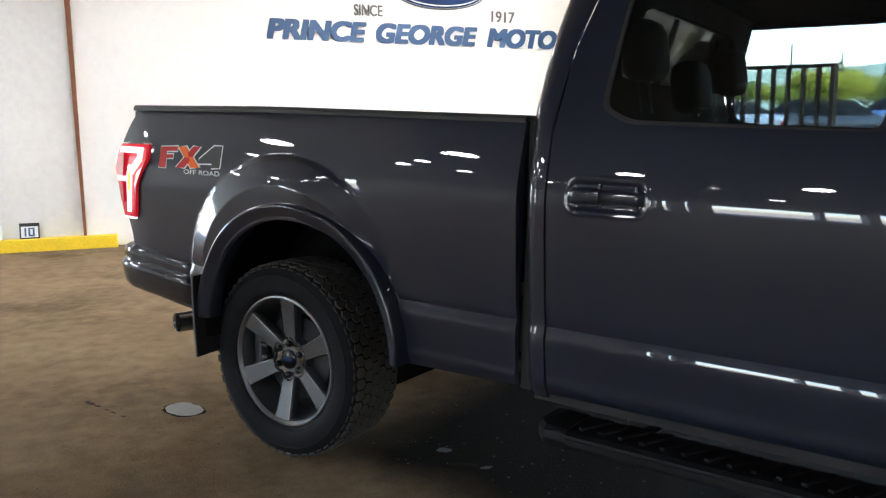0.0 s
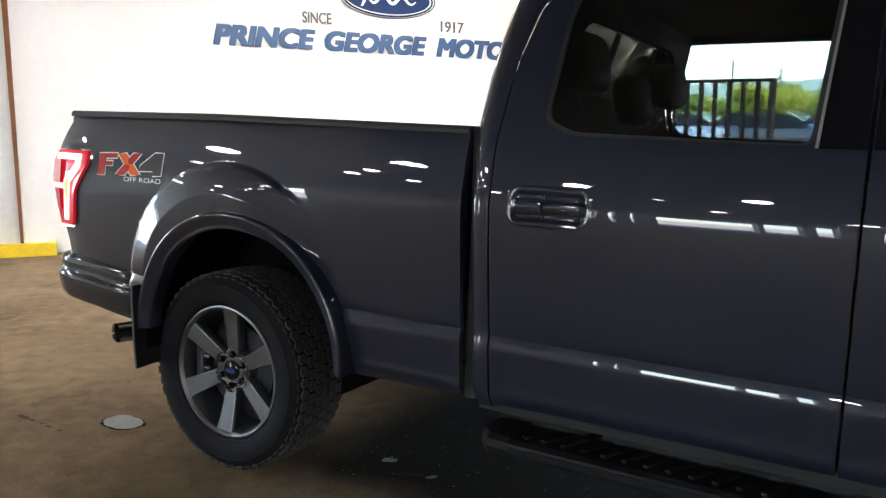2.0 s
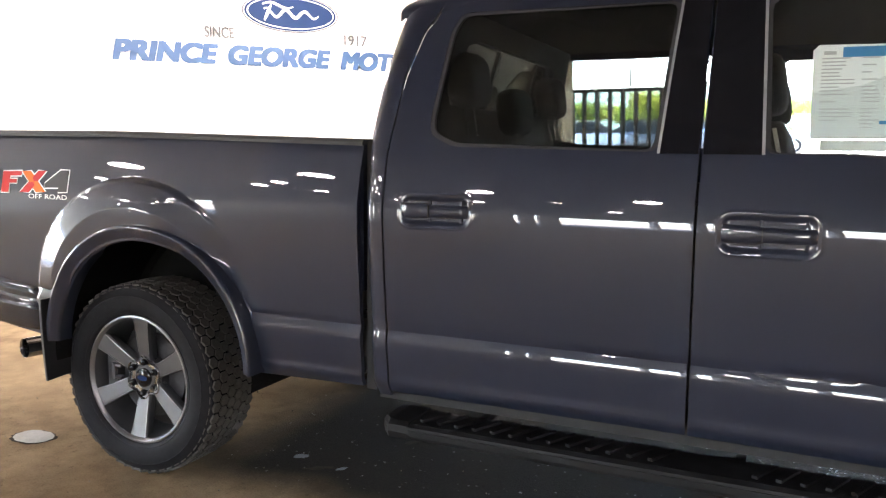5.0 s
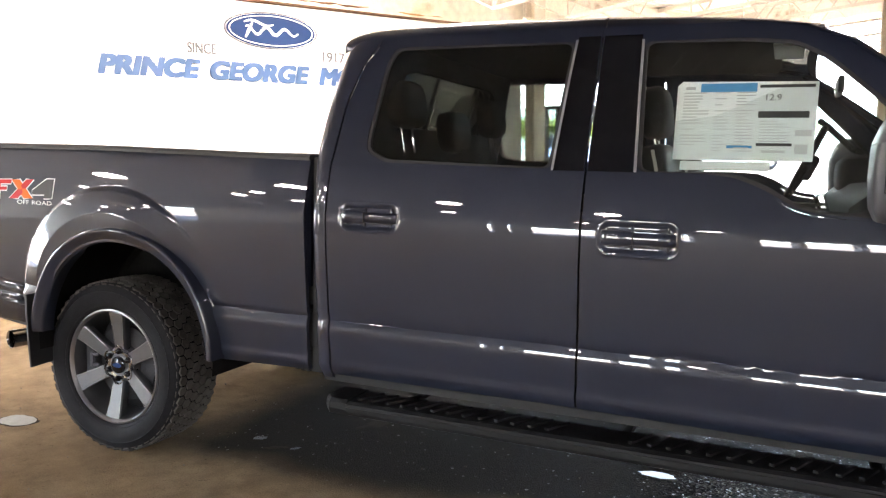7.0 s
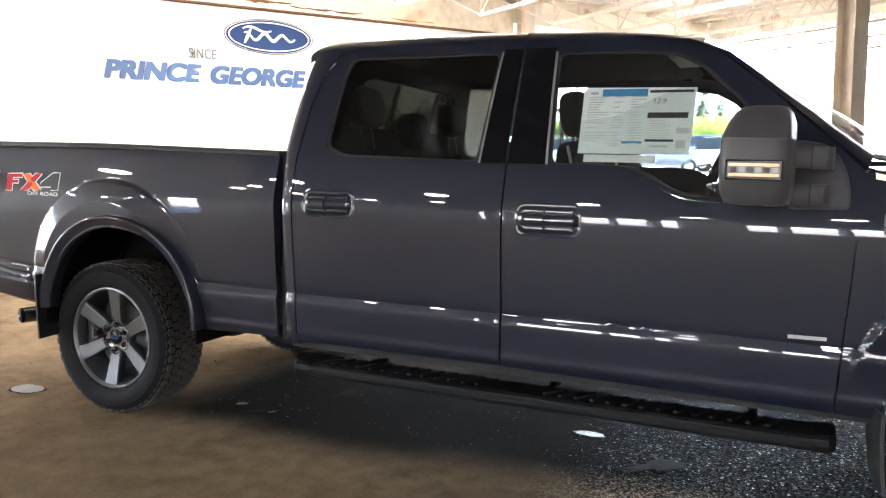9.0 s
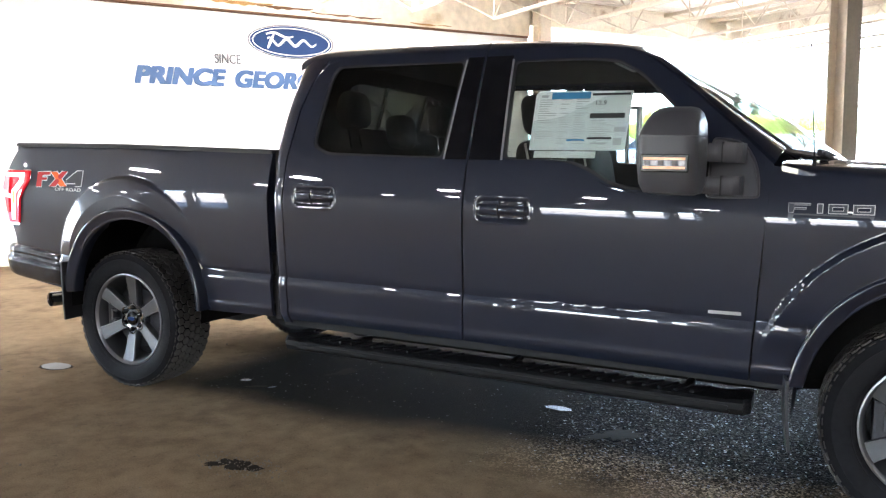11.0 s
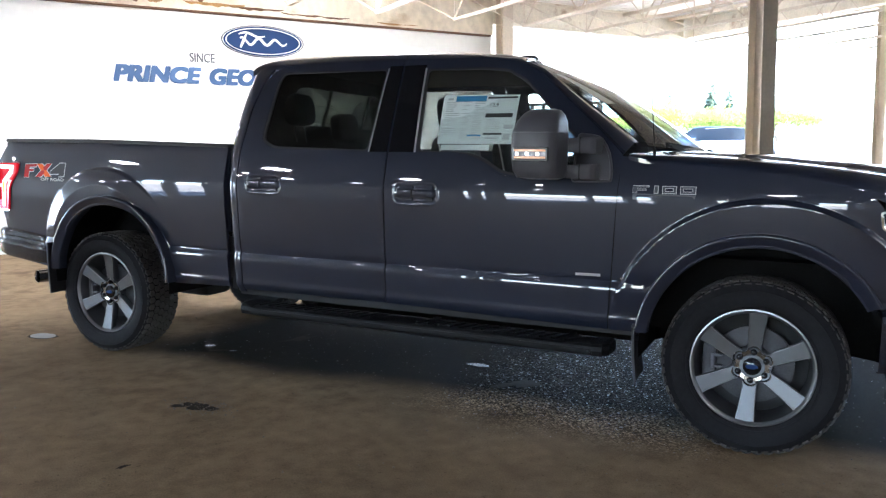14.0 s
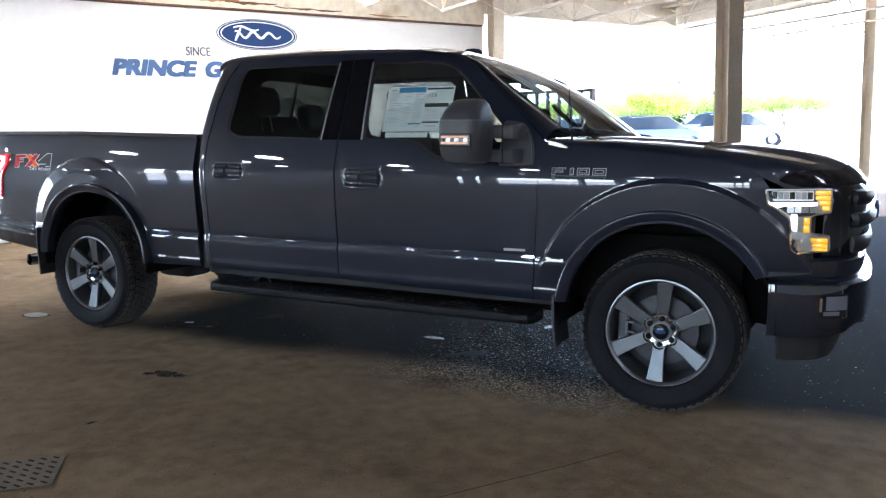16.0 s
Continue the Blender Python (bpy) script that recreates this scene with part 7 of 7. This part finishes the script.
# ---- outside: car park, rack, trees, hills ----
def parked_car(x, y, turn, paint, label, tall=1.58, length=4.5):
    c = new("parked_car")
    c.matrix_world = Matrix.Translation((x, y, floor_height(x, y))) @ Matrix.Rotation(radians(turn), 4, "Z")
    h = length / 2
    secs = [(-h, 0.45, 0.72, 0.70), (-h + 0.12, 0.30, 0.92, 0.82), (-h + 0.8, 0.26, 1.0, 0.88), (-0.3, 0.24, 0.98, 0.90), (0.9, 0.24, 0.97, 0.90), (h - 0.75, 0.26, 0.90, 0.88), (h - 0.15, 0.32, 0.75, 0.80), (h, 0.45, 0.62, 0.66)]
    rows = [[(sx, -w, lo + 0.1), (sx, -w - 0.02, (lo + hi) / 2), (sx, -w + 0.06, hi), (sx, 0, hi + 0.03), (sx, w - 0.06, hi), (sx, w + 0.02, (lo + hi) / 2), (sx, w, lo + 0.1), (sx, 0, lo), (sx, -w, lo + 0.1)] for sx, lo, hi, w in secs]
    smooth(part("body", sheet(rows), paint, c), 40)
    cab = [(-h + 0.35, 0.96, 0.80), (-h + 0.85, tall - 0.05, 0.62), (-0.2, tall, 0.62), (0.35, tall - 0.06, 0.62), (1.15, 0.97, 0.80)]
    rows = [[(sx, -w, 0.95), (sx, -w if z < 1 else -w - 0.0, z), (sx, 0, z + 0.03), (sx, w, z), (sx, w, 0.95)] for sx, z, w in cab]
    smooth(part("cabin", sheet(rows), GLASS_DARK, c, "dark car windows"), 30)
    smooth(part("roof", sheet([[(sx, y2, z + (0.035 if abs(y2) < 0.3 else 0.012)) for y2 in (-0.62, -0.25, 0.25, 0.62)] for sx, z in ((-h + 0.9, tall - 0.04), (-0.2, tall), (0.33, tall - 0.06))], (0, 0, -0.02)), paint, c), 40)
    for sx in (-h + 0.85, h - 0.85):
        for s in (-1, 1):
            bm = lathe([(0.20, 0.0), (0.30, 0.0), (0.33, 0.03), (0.33, 0.18), (0.20, 0.2)], 24, True)
            bmesh.ops.translate(bm, vec=(sx, -0.90 if s < 0 else 0.72, 0.33), verts=bm.verts)
            w = part("wheel", bm, RUBBER, c)
            bm = lathe([(0.001, 0.03), (0.2, 0.03)], 18)
            bmesh.ops.translate(bm, vec=(sx, -0.92 if s < 0 else 0.86, 0.33), verts=bm.verts)
            part("rim", bm, RIM_EDGE, w)
    for s in (-0.62, 0.62):
        part("headlight", box((h - 0.12, s - 0.14, 0.58), (h - 0.01, s + 0.14, 0.70), 0.02), CHROME, c)
        part("tail_light", box((-h - 0.005, s - 0.14, 0.62), (-h + 0.1, s + 0.14, 0.78), 0.02), RED_DARK, c)
    tagged(c, label, "car", group="parked cars")
    return c


def cart(az, dist):
    """A spot outside by its bearing from the wall's axis and its distance from the shelter."""
    return -0.05 + dist * math.sin(radians(az)), 1.08 + dist * math.cos(radians(az))


for az, d, turn, paint, label in (
    (43.4, 40, -42, CAR_SILVER, "silver blue car parked outside on asphalt"),
    (46.3, 42, 134, CAR_NAVY, "dark blue car parked outside on asphalt"),
    (49.3, 36, -50, CAR_DARK, "black car parked outside on asphalt"),
    (51.8, 44, 128, CAR_BLUE, "blue car parked outside on asphalt"),
    (54.6, 38, -56, CAR_GREY, "grey car parked outside on asphalt"),
):
    parked_car(*cart(az, d), turn, paint, label)

# a dark steel rack with upright bars
rack = new("steel_rack")
rx0, ry0 = cart(42.3, 15.0)
rx1, ry1 = cart(48.6, 15.0)
RD = Vector((rx1 - rx0, ry1 - ry0, 0))
for z in (2.42, 1.20, 0.35):
    bm = bmesh.new()
    add_bar(bm, (rx0, ry0, z), (rx1, ry1, z), 0.06)
    part("rail", bm, RACK, rack)
for i in range(8):
    t = i / 7
    bm = bmesh.new()
    p = Vector((rx0, ry0, 0)) + RD * t
    add_bar(bm, (p[0], p[1], floor_height(p[0], p[1])), (p[0], p[1], 2.45), 0.085 if i in (0, 7) else 0.06)
    part("bar", bm, RACK, rack)
for k in (0, 1):
    p = Vector((rx0, ry0, 0)) + RD * k
    q = p + Vector((-RD[1], RD[0], 0)).normalized() * 1.1
    bm = bmesh.new()
    add_bar(bm, (p[0], p[1], 1.5), (q[0], q[1], floor_height(q[0], q[1])), 0.06)
    part("brace", bm, RACK, rack)
tagged(rack, "dark steel rack with upright bars on the asphalt", "rack")


def leafy_tree(x, y, height, spread, seed, material, leaves=1500):
    rnd = random.Random(seed)
    t = new("tree")
    t.location = (x, y, floor_height(x, y) - 0.05)
    bm = bmesh.new()
    tips = []

    def limb(a, d, length, r, depth):
        b = a + d * length
        bmesh.ops.create_cone(bm, cap_ends=False, segments=7, radius1=r, radius2=r * 0.65, depth=length, matrix=Matrix.Translation((a + b) / 2) @ d.to_track_quat("Z", "Y").to_matrix().to_4x4())
        if depth == 0:
            tips.append(b)
            return
        for _ in range(3):
            v = (d + Vector((rnd.uniform(-0.9, 0.9), rnd.uniform(-0.9, 0.9), rnd.uniform(-0.1, 0.5)))).normalized()
            limb(b - d * length * rnd.uniform(0, 0.25), v, length * rnd.uniform(0.6, 0.8), r * 0.6, depth - 1)
    limb(Vector((0, 0, 0)), Vector((0.03, 0.02, 1)).normalized(), height * 0.30, height * 0.028, 3)
    part("trunk", bm, BARK, t)
    bm = bmesh.new()
    top = max(p.z for p in tips)
    kz, kx = height * 0.86 / top, spread / max(max(abs(p.x), abs(p.y)) for p in tips)
    for _ in range(leaves):
        p = rnd.choice(tips)
        c = Vector((p.x * kx + rnd.gauss(0, spread * 0.16), p.y * kx + rnd.gauss(0, spread * 0.16), p.z * kz + rnd.gauss(0, height * 0.07)))
        c.z = max(c.z - height * 0.10, height * rnd.uniform(0.02, 0.14))
        s = height * rnd.uniform(0.012, 0.024)
        m = Matrix.Translation(c) @ Euler((rnd.random() * 6, rnd.random() * 6, rnd.random() * 6)).to_matrix().to_4x4()
        vs = [bm.verts.new(m @ Vector(q)) for q in ((-s, 0, 0), (0, -s * 0.6, s * 0.2), (s, 0, 0), (0, s * 0.6, s * 0.2))]
        bm.faces.new(vs)
    part("crown", bm, material, t)
    return t


def conifer(x, y, height, seed):
    rnd = random.Random(seed)
    t = new("conifer")
    t.location = (x, y, floor_height(x, y) - 0.05)
    bm = bmesh.new()
    bmesh.ops.create_cone(bm, cap_ends=True, segments=8, radius1=height * 0.018, radius2=0.01, depth=height, matrix=Matrix.Translation((0, 0, height / 2)))
    part("trunk", bm, BARK, t)
    bm = bmesh.new()
    for k in range(34):
        z = height * (0.10 + 0.88 * k / 34)
        r = height * 0.20 * (1 - k / 34) * rnd.uniform(0.75, 1.15) + 0.05
        for j in range(11):
            a = rnd.random() * 6.28
            tip = Vector((r * math.cos(a), r * math.sin(a), z - r * 0.35))
            base = Vector((0, 0, z + r * 0.1))
            side = Vector((-math.sin(a), math.cos(a), 0)) * r * 0.28
            mid = base.lerp(tip, 0.6)
            bm.faces.new([bm.verts.new(p) for p in (base, mid - side, tip, mid + side + Vector((0, 0, 0.1 * r)))])
    part("crown", bm, NEEDLE, t)
    tagged(t, "dark green conifer standing beyond the car park", "tree", group="outside trees")


for i, (az, d, hgt, spr) in enumerate(((41, 50, 3.2, 2.6), (43.4, 52, 2.9, 2.6), (45.6, 50, 2.8, 2.4), (48.6, 47, 3.5, 2.0), (51.0, 49, 2.9, 2.2), (53.2, 52, 3.0, 2.6), (56.5, 50, 3.0, 2.6))):
    tr = leafy_tree(*cart(az, d), hgt, spr, 40 + i, LEAF_A if i % 2 else LEAF_B, 11000)
    tagged(tr, "bushy yellow-green tree beyond the car park", "tree", group="outside trees")
for i, (az, d, hgt) in enumerate(((49.0, 64, 5.6), (51.9, 60, 6.2), (53.0, 62, 5.9))):
    conifer(*cart(az, d), hgt, 70 + i)
bm = bmesh.new()
add_bar(bm, (*cart(46.0, 50), 1.2), (*cart(46.0, 50), 6.2), 0.09, sides=8)
pole = part("light_pole", bm, RACK)
tagged(pole, "thin grey lamp pole beyond the car park", "pole")


def hills():
    rows = []
    for j, (d, k) in enumerate(((500, 0.0), (620, 0.55), (760, 0.85), (900, 1.0), (1300, 0.2))):
        row = []
        for i in range(121):
            az = 20 + 60 * i / 120
            h = (57 + 8 * smoothstep((64 - az) / 12)) + 9 * noise.noise((az * 0.08, 1.3, 0)) + 5 * noise.noise((az * 0.3, 4.1, j * 0.7))
            x, y = cart(az, d)
            row.append((x, y, h * k - 2))
        rows.append(row)
    bm = sheet(rows)
    bmesh.ops.recalc_face_normals(bm, faces=bm.faces)
    return bm


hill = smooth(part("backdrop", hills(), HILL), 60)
tagged(hill, "low wooded hills far beyond the car park", "hills", kind="structure")
